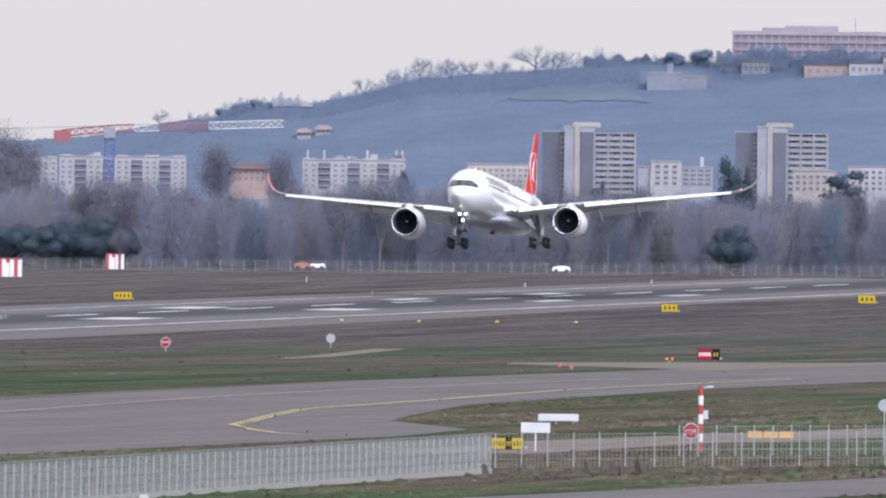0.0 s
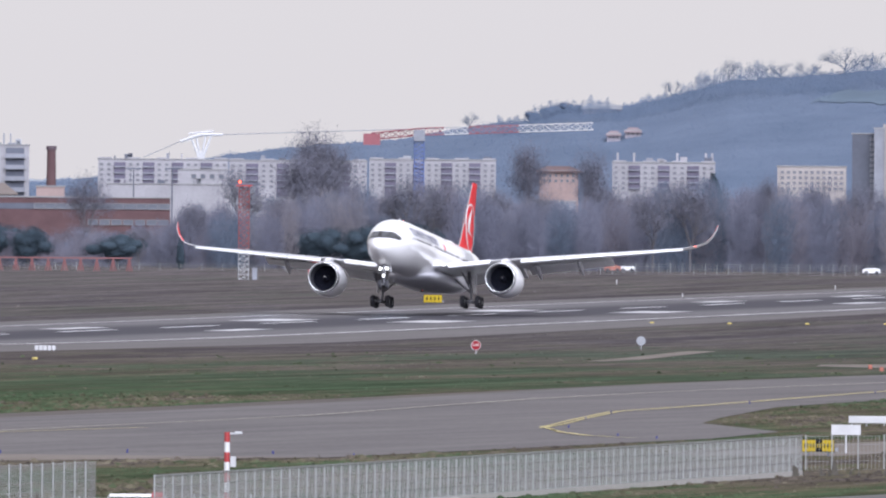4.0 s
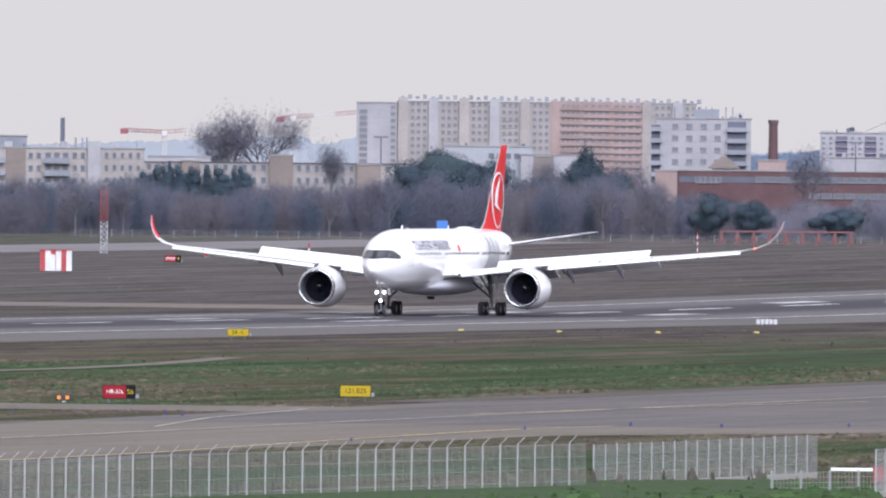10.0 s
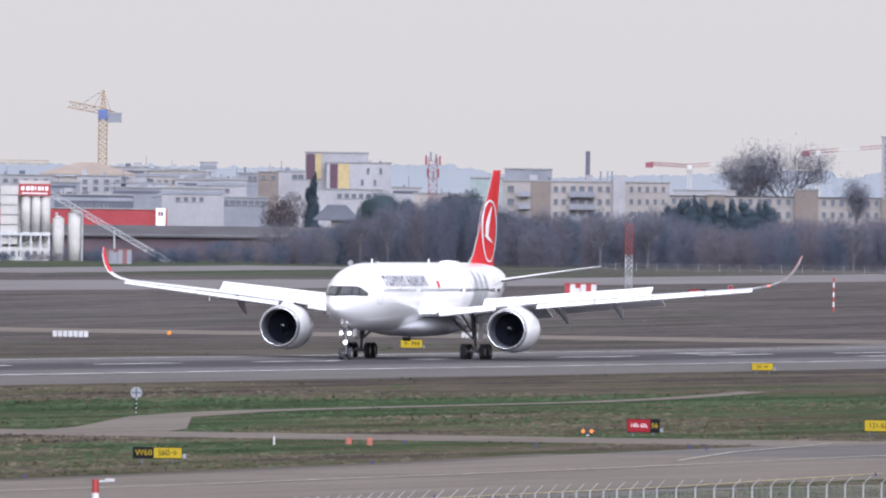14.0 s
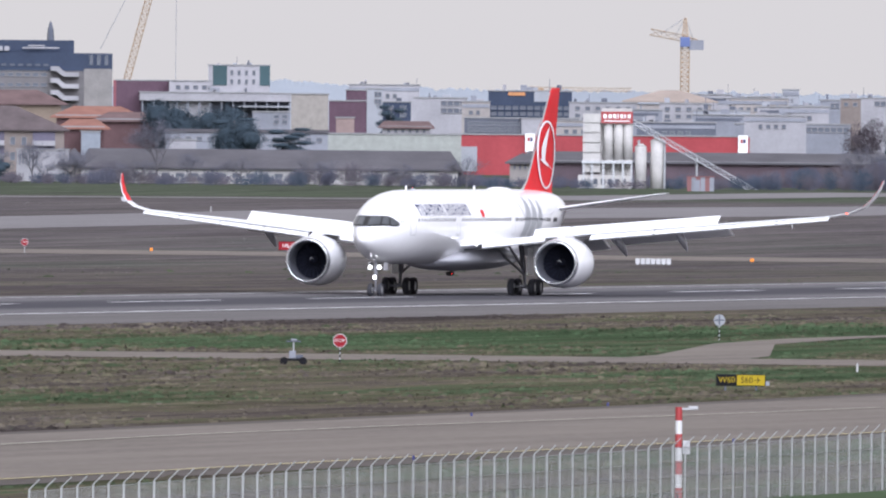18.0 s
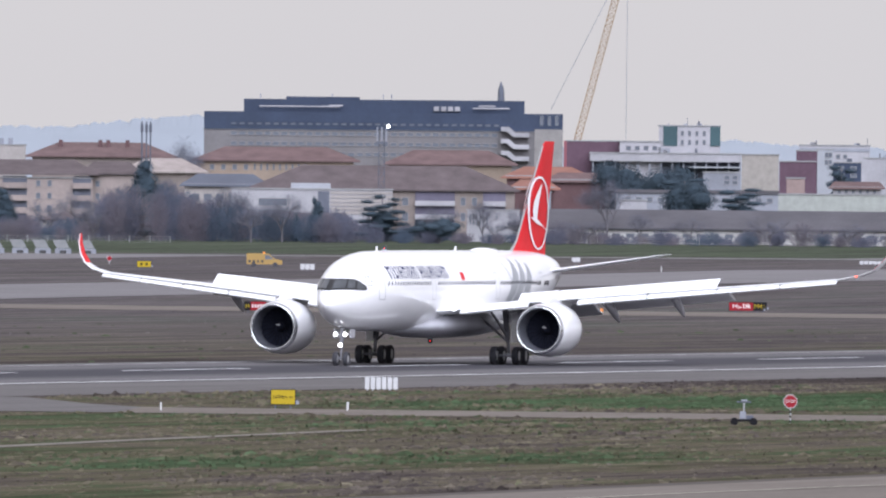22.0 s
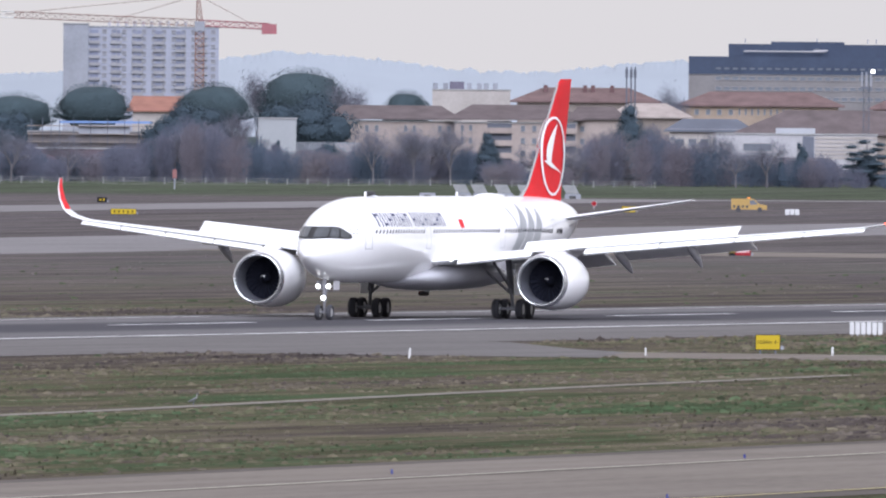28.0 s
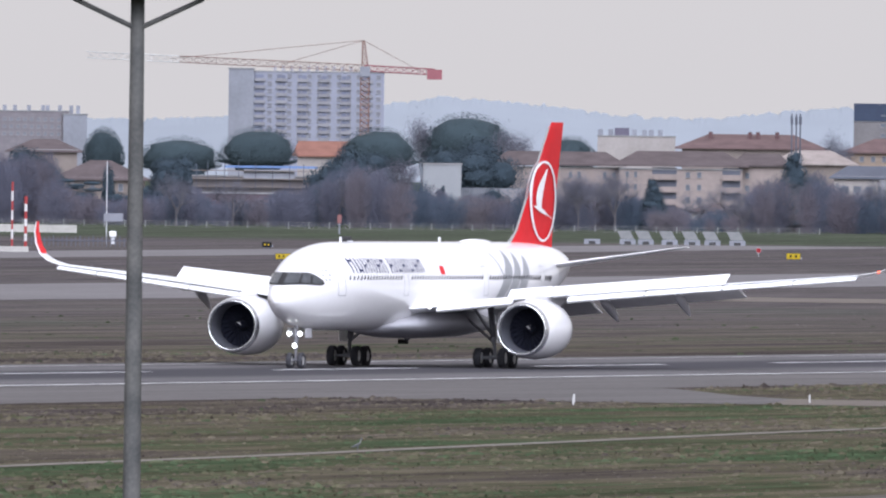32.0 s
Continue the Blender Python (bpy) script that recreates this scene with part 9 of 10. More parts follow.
# slanted white panels near the thicket
for i, x in enumerate((55, 118, 150, 192, 232, 268, 312)):
    slant = fixed("slanted_panel", "white slanted panel on a dark and white base", -2.0459, 3274.4, "panel", group="slanted panels")
    a = -2.0459, 3274.4
    slant.matrix_world = facing(spot(a[0] + math.degrees((x - 55) * STEP), a[1]))
    part("base", boxes((-1.1, 1.1, 0, 0.6, -0.1, 0.7), bevel=0.03), GREYWALL, slant)
    part("slot", boxes((-0.45, 0.45, -0.03, 0.0, 0.0, 0.45)), BLACK, slant)
    if i:
        bm = bmesh.new()
        rings(bm, [[Vector((x0, y, z)) for x0, z in ((-1.5, 1.9), (0.3, 1.9), (0.9, 0.75), (-0.9, 0.75))] for y in (0.2, 0.28)])
        part("panel", bm, mat("dull_white_sheet", (0.17, 0.175, 0.18), 0.7), slant)

# baffle of the approach aerials
ob = fixed("aerial_array", "row of dull red aerial frames with a top rail", 3.7206, 3456.0, "aerial")
k = 3480 * STEP
for i in range(9):
    x = (-115 + i * 28.5) * k
    bm = bmesh.new()
    rod(bm, (x - 0.45, 0, -0.1), (x, 0, 1.9), 0.09, n=6)
    rod(bm, (x + 0.45, 0, -0.1), (x, 0, 1.9), 0.09, n=6)
    rod(bm, (x, 0, 0), (x, 0, 1.9), 0.12, n=6)
    part("aerial_frame", bm, DULLRED, ob)
part("top_rail", boxes((-118 * k, 118 * k, -0.08, 0.08, 1.8, 2.0)), DULLRED, ob)

# blue traffic boards by the hedge
ob = fixed("direction_board", "blue and green direction boards on posts", 2.8930, 3534.4, "sign board")
k = 3480 * STEP
part("board", boxes((-10 * k, 10 * k, 0, 0.1, 16 * k, 31 * k)), SIGNBLUE, ob)
part("board", boxes((-11 * k, 9 * k, 0, 0.1, 2 * k, 15 * k)), mat("green_sign_face", (0.05, 0.22, 0.20), 0.5), ob)
part("barrier", boxes((-18 * k, 74 * k, 0.2, 0.4, 2 * k, 7 * k)), GREYWALL, ob)
for x in (-8, 8):
    part("post", boxes((x * k - 0.06, x * k + 0.06, 0.1, 0.2, -0.1, 30 * k)), GALV, ob)


# small lights and posts
def lights(places, name, label, material, w, h, category):
    bm = boxes((-w / 2, w / 2, -w / 2, w / 2, -0.03, h), bevel=w * 0.2)
    me = finish(name, bm, material)
    for az, r in places:
        ob = new(name, me)
        ob.matrix_world = facing(spot(az, r))
        tagged(ob, label, category, group=name + "s")


lights([(3.1758, 2130.7), (3.4132, 2128.6), (3.6506, 2142.4), (5.3167, 2693.5), (5.5039, 2696.7), (5.6925, 2700.0), (5.1308, 2697.4), (2.9399, 2136.8), (3.6495, 2142.6), (2.9414, 2137.3)], "runway_edge_light", "low yellow and white runway edge light", mat("faded_yellow", (0.40, 0.33, 0.10), 0.6), 0.5, 0.2, "runway light")
lights([(2.6801, 1230.2), (3.0953, 1294.7), (3.3491, 1319.6), (3.5675, 1317.0), (3.8741, 1325.0), (4.2241, 1324.5), (2.2312, 1360.8), (2.2732, 1351.9), (3.0958, 1297.2), (3.3508, 1323.8), (3.5693, 1319.5), (3.8745, 1329.4), (4.2232, 1328.0), (0.1715, 975.6), (0.9394, 1038.6), (0.3099, 1125.3), (0.6369, 1172.2), (1.4712, 1257.3), (-1.4639, 871.6), (-2.1258, 928.4), (-1.2792, 980.7), (1.8645, 1359.0), (2.2322, 1362.8), (2.2729, 1354.3), (1.6220, 1110.7), (1.5471, 1369.5), (4.9329, 1503.8), (4.9736, 1566.9), (5.0347, 1613.2), (5.1446, 1434.6), (5.3670, 1707.4), (5.6682, 1817.7), (5.0510, 1450.2), (4.4174, 1316.9), (6.0521, 2037.6), (6.2489, 1951.0)], "taxiway_edge_light", "small blue taxiway edge light", mat("blue_lens", (0.025, 0.03, 0.14), 0.4), 0.10, 0.2, "taxiway light")
lights([(5.6560, 2104.5), (1.4141, 1359.2), (1.4643, 1360.6), (1.4644, 1355.4), (5.6831, 2075.6)], "marker_cone", "small orange marker in the grass", ORANGE, 0.35, 0.4, "marker")
lights([(1.2350, 1351.0), (-2.0846, 1405.4), (-2.0864, 1387.4), (3.2042, 2819.6), (2.8772, 3274.8), (1.0756, 2877.6), (1.3279, 2887.1), (-0.3202, 3074.7), (-0.3203, 3047.2), (-0.8344, 3073.9), (5.0453, 3312.8), (5.5703, 3231.0), (5.8742, 3317.5), (5.0453, 3278.8), (-1.0696, 1436.3), (-1.5189, 1420.3), (-1.0711, 1429.4), (5.2040, 3069.7)], "marker_post", "small white marker post", mat("weathered_white_plastic", (0.42, 0.42, 0.42), 0.7, 0, 0.15, 2), 0.11, 0.5, "marker")
lights([(-0.4628, 2519.5), (1.5187, 2486.0), (0.9808, 2458.7), (0.9792, 2456.4)], "amber_guard_light", "small amber guard light", AMBER, 0.35, 0.35, "light")
for t in ((1.9907, 1430.6), (5.9191, 2193.5), (1.9868, 1429.1)):
    ob = fixed("guard_light", "black guard light with amber lamps", *t, "light")
    part("housing", boxes((-0.45, 0.45, 0, 0.2, 0.1, 0.5), bevel=0.02), BLACK, ob)
    part("stand", boxes((-0.05, 0.05, 0.05, 0.15, -0.05, 0.12)), GALV, ob)
    for x in (-0.25, 0.25):
        bm = bmesh.new()
        rod(bm, (x, -0.05, 0.3), (x, 0.0, 0.3), 0.12, n=12)
        part("lamp", bm, AMBER, ob)

# parked vehicles
CARWHITE = mat("white_car_paint", (0.70, 0.70, 0.71), 0.25, 0, 0.03, 1)
VANYEL = mat("yellow_van_paint", (0.27, 0.17, 0.04), 0.5, 0, 0.05, 1)


def vehicle(az, r, label, paint, l=4.2, h=1.45, van=False, beacon=False, turn=0):
    ob = fixed("van" if van else "car", label, az, r, "van" if van else "car", turn)
    prof = [(-l / 2, 0.35), (-l / 2, 0.85), (-l * 0.36, 0.95), (-l * 0.24, h), (l * 0.2, h), (l * 0.40, 0.98), (l / 2, 0.8), (l / 2, 0.35)]
    if van:
        prof = [(-l / 2, 0.35), (-l / 2, h), (l * 0.12, h), (l * 0.30, 1.05), (l / 2, 0.9), (l / 2, 0.35)]
    bm = bmesh.new()
    rings(bm, [[Vector((x, y * s, z)) for x, z in prof] for y, s in ((-0.85, 0.98), (-0.7, 1), (0.7, 1), (0.85, 0.98))])
    body = part("body", bm, paint, ob)
    gl = [(-l * 0.33, 0.98), (-l * 0.22, h - 0.1), (l * 0.18, h - 0.1), (l * 0.34, 1.0)] if not van else [(l * 0.02, 1.0), (l * 0.02, h - 0.2), (l * 0.13, h - 0.2), (l * 0.26, 1.02)]
    bm = bmesh.new()
    bm.faces.new([bm.verts.new((x, -0.862, z)) for x, z in gl])
    part("window", bm, PANE, body)
    for x in (-l * 0.3, l * 0.3):
        bm = bmesh.new()
        rod(bm, (x, -0.88, 0.32), (x, -0.62, 0.32), 0.32, n=16)
        rod(bm, (x, 0.62, 0.32), (x, 0.88, 0.32), 0.32, n=16)
        part("wheel", bm, TYRE, ob)
    if beacon:
        part("light_bar", boxes((-0.2, 0.1, -0.5, 0.5, h, h + 0.2)), AMBER, ob)
    if van:
        for j in range(4):
            part("stripe", boxes((-l * 0.45 + j * 0.55, -l * 0.45 + j * 0.55 + 0.3, -0.88, -0.855, 0.6, 0.9)), BLACK, body)
    return ob


vehicle(5.6571, 3500.3, "white patrol car parked by the far fence", CARWHITE, 2.6, 1.1)
vehicle(5.0710, 3517.5, "white car behind the far fence", CARWHITE, 2.2, 1.0)
vehicle(5.0357, 3514.2, "orange utility car behind the far fence", ORANGE, 2.4, 1.1)
vehicle(-1.2734, 3074.3, "yellow airport van with amber light bar", VANYEL, 4.6, 1.75, True, True)

# wheeled instrument cart in the grass by the link
ob = fixed("instrument_cart", "dark wheeled instrument cart with a sensor mast", -0.1188, 1366.7, "cart")
part("frame", boxes((-0.7, 0.7, 0, 0.5, 0.2, 0.34)), SIGNBLACK, ob)
part("sensor_box", boxes((-0.25, 0.12, 0.1, 0.4, 0.34, 0.78), bevel=0.03), GREYWALL, ob)
part("battery_box", boxes((0.14, 0.55, 0.1, 0.4, 0.34, 0.55), bevel=0.02), DARKGREY, ob)
bm = bmesh.new()
rod(bm, (0, 0.25, 0.6), (0, 0.25, 1.35), 0.05, n=8)
part("mast", bm, GALV, ob)
part("sensor_head", boxes((-0.42, 0.42, 0.15, 0.35, 1.28, 1.36), bevel=0.02), DARKGREY, ob)
part("sensor_cap", boxes((-0.16, 0.2, 0.12, 0.38, 1.34, 1.46), bevel=0.03), GREYWALL, ob)
for x in (-0.55, 0.55):
    bm = bmesh.new()
    rod(bm, (x, -0.1, 0.2), (x, 0.05, 0.2), 0.23, n=14)
    part("wheel", bm, SIGNBLACK, ob)

# white raised slab and board by the gate
ob = fixed("raised_slab", "long white slab on short legs in grass", 5.6534, 1530.4, "slab")
k = 1520 * STEP
part("top", boxes((-36 * k, 36 * k, 0, 1.0, 6 * k, 19 * k), bevel=0.03), PALEBOARD, ob)
for x in (-30, -4, 28):
    part("leg", boxes((x * k - 0.06, x * k + 0.06, 0.3, 0.5, -0.1, 7 * k)), GALV, ob)
ob = fixed("notice_board", "white notice board at the fence", 5.5991, 1354.9, "board")
k = 1350 * STEP
part("panel", boxes((-26 * k, 26 * k, 0, 0.05, 34 * k, 52 * k)), PALEBOARD, ob)
part("post", boxes((-0.05, 0.05, 0.05, 0.12, -0.1, 50 * k)), GALV, ob)
ob = fixed("concrete_block", "upright weathered concrete block in grass", 4.6602, 1061.9, "block")
part("block", boxes((-0.22, 0.22, 0, 0.4, -0.1, 0.85), bevel=0.03), CONCRETE, ob)
ob = fixed("road_barrier", "red and white lifting road barrier", 3.8800, 1080.1, "barrier")
part("beam", boxes((-0.9, 1.1, 0, 0.1, 0.55, 0.68)), WHITE, ob)
part("stand", boxes((1.0, 1.5, -0.1, 0.3, -0.1, 0.75), bevel=0.03), RED, ob)

# blue tarpaulin shelter far off
ob = fixed("orange_barrier", "orange and yellow plastic barrier behind the fence", 6.1649, 1452.6, "barrier")
k = 1440 * STEP
for i in range(3):
    part("segment", boxes(((-42 + i * 28) * k, (-16 + i * 28) * k, 0, 0.2, 0, 12 * k), bevel=0.02), mat("faded_orange", (0.45, 0.26, 0.08), 0.7), ob)


# equipment by the striped masts
ob = fixed("equipment_mast", "thin grey mast with a white cabinet", -3.2123, 3167.1, "mast")
k = 3300 * STEP
part("pole", boxes((-0.06, 0.06, 0, 0.12, -0.1, 140 * k)), GALV, ob)
part("cabinet", boxes((-5 * k, 28 * k, -0.2, 0.3, 38 * k, 52 * k), bevel=0.03), GREYWALL, ob, "pale grey box")
part("tank", boxes((5 * k, 17 * k, -0.3, 0.3, 12 * k, 22 * k), bevel=0.1), WHITE, ob, "small white tank")
part("stand", boxes((8 * k, 14 * k, -0.1, 0.1, -0.1, 12 * k)), GALV, ob)
ob = fixed("low_wall", "long low weathered concrete wall in grass", -3.3182, 3362.5, "wall")
part("wall", boxes((-130 * k, 26 * k, 0, 0.3, -0.1, 14 * k)), CONCRETE, ob)
ob = fixed("plinth", "pale concrete plinth of the masts", -3.4374, 3018.4, "plinth")
part("block", boxes((-26 * k, 26 * k, -0.3, 0.5, -0.1, 9 * k), bevel=0.03), CONCRETE, ob)
ob = fixed("dark_fence", "short dark fence of upright stakes", -3.2774, 3123.1, "fence")
for i in range(22):
    part("stake", boxes(((-80 + i * 7.4) * k - 0.05, (-80 + i * 7.4) * k + 0.05, 0, 0.08, -0.1, (14 + (i % 3) * 2) * k)), DARKGREY, ob)
part("rail", boxes((-82 * k, 80 * k, 0.08, 0.14, 9 * k, 10.5 * k)), DARKGREY, ob)
ob = fixed("signal_post", "short post with red and grey signal head", -2.6534, 3398.3, "signal")
part("post", boxes((-0.1, 0.1, 0, 0.2, -0.1, 22 * k)), GREYWALL, ob)
part("head", boxes((-4 * k, 4 * k, -0.1, 0.3, 20 * k, 36 * k), bevel=0.03), DULLRED, ob)


# a heron that stands by the gravel track
FEATHER = mat("grey_plumage", (0.12, 0.125, 0.135), 0.8, 0, 0.25, 12, random_tint=0)
ob = fixed("heron", "grey heron standing in grass beside the track", -2.604, 1145.5, "bird", turn=-20)
bm = bmesh.new()
rings(bm, [[Vector((x + 0.02 * math.cos(a), w * math.sin(a), z + h * math.cos(a))) for a in [2 * math.pi * i / 10 for i in range(10)]] for x, z, w, h in ((-0.30, 0.22, 0.015, 0.015), (-0.18, 0.27, 0.06, 0.05), (-0.02, 0.33, 0.085, 0.085), (0.10, 0.38, 0.07, 0.08), (0.16, 0.41, 0.03, 0.035))])
part("body", bm, FEATHER, ob, smooth=True)
bm = bmesh.new()
for p0, p1, r0, r1 in (((0.12, 0, 0.40), (0.20, 0, 0.47), 0.035, 0.026), ((0.20, 0, 0.47), (0.17, 0, 0.55), 0.026, 0.022), ((0.17, 0, 0.55), (0.21, 0, 0.64), 0.022, 0.02)):
    rod(bm, p0, p1, r0, r1, 8)
part("neck", bm, mat("pale_plumage", (0.20, 0.20, 0.20), 0.8, 0, 0.15, 12), ob, smooth=True)
bm = bmesh.new()
rod(bm, (0.19, 0, 0.645), (0.28, 0, 0.655), 0.03, 0.014, 8)
head = part("head", bm, FEATHER, ob, smooth=True)
bm = bmesh.new()
rod(bm, (0.28, 0, 0.655), (0.40, 0, 0.65), 0.012, 0.003, 6)
part("bill", bm, mat("horn_bill", (0.30, 0.24, 0.10), 0.6), head, "yellowish dagger bill")
for y in (-0.03, 0.03):
    bm = bmesh.new()
    rod(bm, (0.02, y, -0.02), (0.03, y, 0.27), 0.009, 0.012, 6)
    part("leg", bm, DARKGREY, ob)


# ---- fences ----
def fence_line(name, label, line, height, step, arms=False, base=0.0, wires=9, post_w=0.035, rails=0, group="airport fences"):
    """Posts and wire panels along a line of (azimuth, distance)."""
    pts = [spot(a, r) for a, r in line]
    ob = tagged(thing(name, Matrix.Translation(pts[0])), label, "fence", group=group)
    bm = boxes((-post_w, post_w, -post_w, post_w, -0.2, height))
    if arms:
        rod(bm, (0, 0, height), (0.0, -0.32, height + 0.32), post_w * 0.7, n=4)
    post = finish("post", bm, mat("pale_fence_post", (0.27, 0.28, 0.28), 0.7, 0, 0.15, 2) if not arms else mat("pale_concrete_post", (0.31, 0.315, 0.31), 0.8, 0, 0.15, 2))
    bm = bmesh.new()
    for i in range(wires):
        x = step * (i + 0.5) / wires
        box(bm, x - 0.005, x + 0.005, -0.005, 0.006, base, height - 0.05)
    for i in range(5):
        z = base + (height - 0.08 - base) * i / 4
        box(bm, 0, step, -0.007, 0.007, z - 0.010, z + 0.010)
    for i in range(rails):
        box(bm, 0, step, -0.02, 0.02, height - 0.06 - i * 0.4, height - i * 0.4)
    panel = finish("mesh_panel", bm, mat("galvanised_wire", (0.215, 0.22, 0.215), 0.7, 0.0, 0.1, 1))
    slab = finish("base_slab", boxes((0.02, step - 0.02, -0.04, 0.04, -0.3, base)), CONCRETE) if base > 0.1 else None
    o = pts[0]
    for a, b in zip(pts, pts[1:]):
        d = b - a
        n = max(1, int(d.length / step))
        turn = Matrix.Rotation(math.atan2(d.y, d.x), 4, "Z")
        for i in range(n):
            m = Matrix.Translation(a + d * i / n - o) @ turn
            shared("post", post, ob, m)
            shared("mesh_panel", panel, ob, m)
            if slab:
                shared("base_slab", slab, ob, m)
    return ob


fence_line("security_fence", "tall pale wire fence with cranked concrete posts", [(-0.75, 744), (-0.56, 758), (-0.1, 792), (1.556, 930), (2.156, 976), (3.245, 1037)], 2.2, 2.5, True, wires=15, post_w=0.03)
fence_line("security_fence", "pale wire fence panels on a concrete base", [(3.262, 1048), (3.80, 1098)], 2.0, 2.5, base=0.25, wires=16, post_w=0.03)
fence_line("security_fence", "stepped pale wire fence panels on a concrete base", [(3.9397, 1030.2), (4.7211, 1126.1), (5.4944, 1241.5)], 2.1, 2.5, base=0.25, wires=18, rails=1, post_w=0.03)
fence_line("low_fence", "low white post and wire fence at the gate", [(3.6901, 1040.6), (4.2396, 1057.7)], 1.0, 2.4, wires=8)
fence_line("wire_fence", "thin wire fence with white posts by the service road", [(5.5028, 1268.6), (5.8149, 1281.1), (6.5068, 1302.6)], 1.85, 2.55, wires=6, post_w=0.024)
fence_line("wire_fence", "thin wire gate fence with white posts", [(5.9438, 1338.1), (6.4797, 1357.6)], 1.75, 1.9, wires=6, post_w=0.024)
fence_line("boundary_fence", "long thin boundary fence along the thicket", [(6.9, 3500), (4.25, 3478)], 1.6, 1.7, wires=6, post_w=0.024)
fence_line("boundary_fence", "long thin boundary fence along the thicket", [(4.25, 3478), (2.0, 3495)], 1.1, 3.0, wires=3, post_w=0.028)
fence_line("boundary_fence", "long thin boundary fence along the thicket", [(-1.5, 3505), (-4.2, 3500)], 1.0, 3.0, wires=3, post_w=0.04)

# the lamp post near the terrace
ob = fixed("floodlight_pole", "tall weathered grey steel pole with branching arms", -3.144, 410, "lamp post")
POLE = mat("weathered_grey_pole", (0.098, 0.096, 0.092), 0.8, 0.0, 0.35, 1.5, 0.2, 10, (0.045, 0.048, 0.05))
deck = H + 297.7 * 410 * STEP
knee = H + 243.7 * 410 * STEP
bm = bmesh.new()
rod(bm, (0, 0, -0.3), (0, 0, deck), 0.185, 0.118, 20)
part("pole", bm, POLE, ob, smooth=False)
for x, y in ((-1.12, -0.45), (-1.12, 0.45), (1.12, -0.45), (1.12, 0.45)):
    bm = bmesh.new()
    rod(bm, (0, 0, knee), (x, y, deck), 0.045, 0.04, 8)
    part("arm", bm, POLE, ob)
part("deck", boxes((-1.22, 1.22, -0.55, 0.55, deck, deck + 0.1), bevel=0.01), POLE, ob)
part("deck_rim", boxes((-1.24, 1.24, -0.57, -0.55, deck, deck + 0.22)), POLE, ob)
for x in (-0.95, -0.48, 0, 0.48, 0.95):
    part("floodlight", boxes((x - 0.2, x + 0.2, -0.5, -0.1, deck + 0.3, deck + 0.7), bevel=0.04), GALV, ob)
    part("lamp_stem", boxes((x - 0.04, x + 0.04, -0.34, -0.26, deck + 0.1, deck + 0.3)), POLE, ob)

# ---- yellow lines on the taxiway ----
PALELINE = mat("worn_pale_marking", (0.36, 0.34, 0.28), 0.7, 0, 0.3, 0.3)


def ribbon(stations, w, material, label):
    paving("taxi_line", [(q, lat - w / 2, lat + w / 2) for q, lat in stations], 0.06, material, label, "marking", 1)


ribbon([(-1940, 183.5), (-1857, 184.8), (-1788, 186.2), (-1708, 189.6), (-1644, 194.2), (-1549, 201.7), (-1505, 203), (-1400, 206), (-1284, 209), (-1220, 211.5), (-1115, 213), (-1050, 212), (-1012, 212.6), (-972, 214.8), (-800, 224)], 0.34, PALELINE, "thin worn pale taxiway centre line")
ribbon([(-1290, 225.5), (-1271, 224.2), (-1211, 227.3), (-1142, 232), (-1061, 234.5), (-947, 238.5), (-877, 241.2), (-760, 246)], 0.3, YLINE, "thin yellow taxiway edge line")
ribbon([(-1454, 208.8), (-1400, 206.5), (-1348, 205.5)], 0.35, YLINE, "short yellow taxiway lead line")
ribbon([(-1366, 192), (-1310, 198.3), (-1261, 206)], 0.3, PALELINE, "short yellow taxiway lead line")
for o in (0.0, 0.55):
    ribbon([(-1955, 194.6 + o * 0.4), (-1882, 196.7 + o * 0.5), (-1807, 199 + o * 0.6), (-1700, 206.6 + o * 0.8), (-1643, 210.4 + o), (-1604, 212.7 + o), (-1544, 220.5 + o), (-1500, 226.5 + o), (-1480, 229.1 + o * 0.6)], 0.24, YLINE, "yellow double line round the turn")
    ribbon([(-1480, 229.1 + o * 0.6), (-1472, 231 + o * 0.4), (-1451, 235.5 - o * 0.5), (-1428, 241.2 - o * 0.6), (-1416, 246)], 0.22, YLINE, "yellow double line round the turn")

# ---- grass bank before the fence and tufts all over the field ----
LUSH = mat("lush_grass", (0.030, 0.060, 0.020), 0.95, 0, 0.35, 0.15, 0.0, 10, (0.035, 0.055, 0.02), random_tint=-0.3)
BANK = [(-1.2, 742), (-0.6, 786), (0.5, 846), (1.25, 894), (2.0, 968), (2.16, 1000), (3.22, 1068), (3.75, 1082), (3.95, 1080)]
bm = bmesh.new()
rows = []
for i in range(120):
    a = BANK[0][0] + (BANK[-1][0] - BANK[0][0]) * i / 119
    rb = float(np.interp(a, [p[0] for p in BANK], [p[1] for p in BANK]))
    fade = min(1.0, (119 - i) / 8)
    rows.append([bm.verts.new(spot(a, rb - 10 - d, 0.02 + (h - 0.02) * fade)) for d, h in ((0, 0.02), (4, 0.30), (12, 0.42), (30, 0.30), (80, 0.12), (220, 0.03))])
for a, b in zip(rows, rows[1:]):
    for i in range(5):
        bm.faces.new((a[i], b[i], b[i + 1], a[i + 1]))
bmesh.ops.recalc_face_normals(bm, faces=bm.faces[:])
tagged(new("grass_bank", finish("grass_bank", bm, LUSH)), "low bank of bright green grass before the fence", "ground", kind="structure")


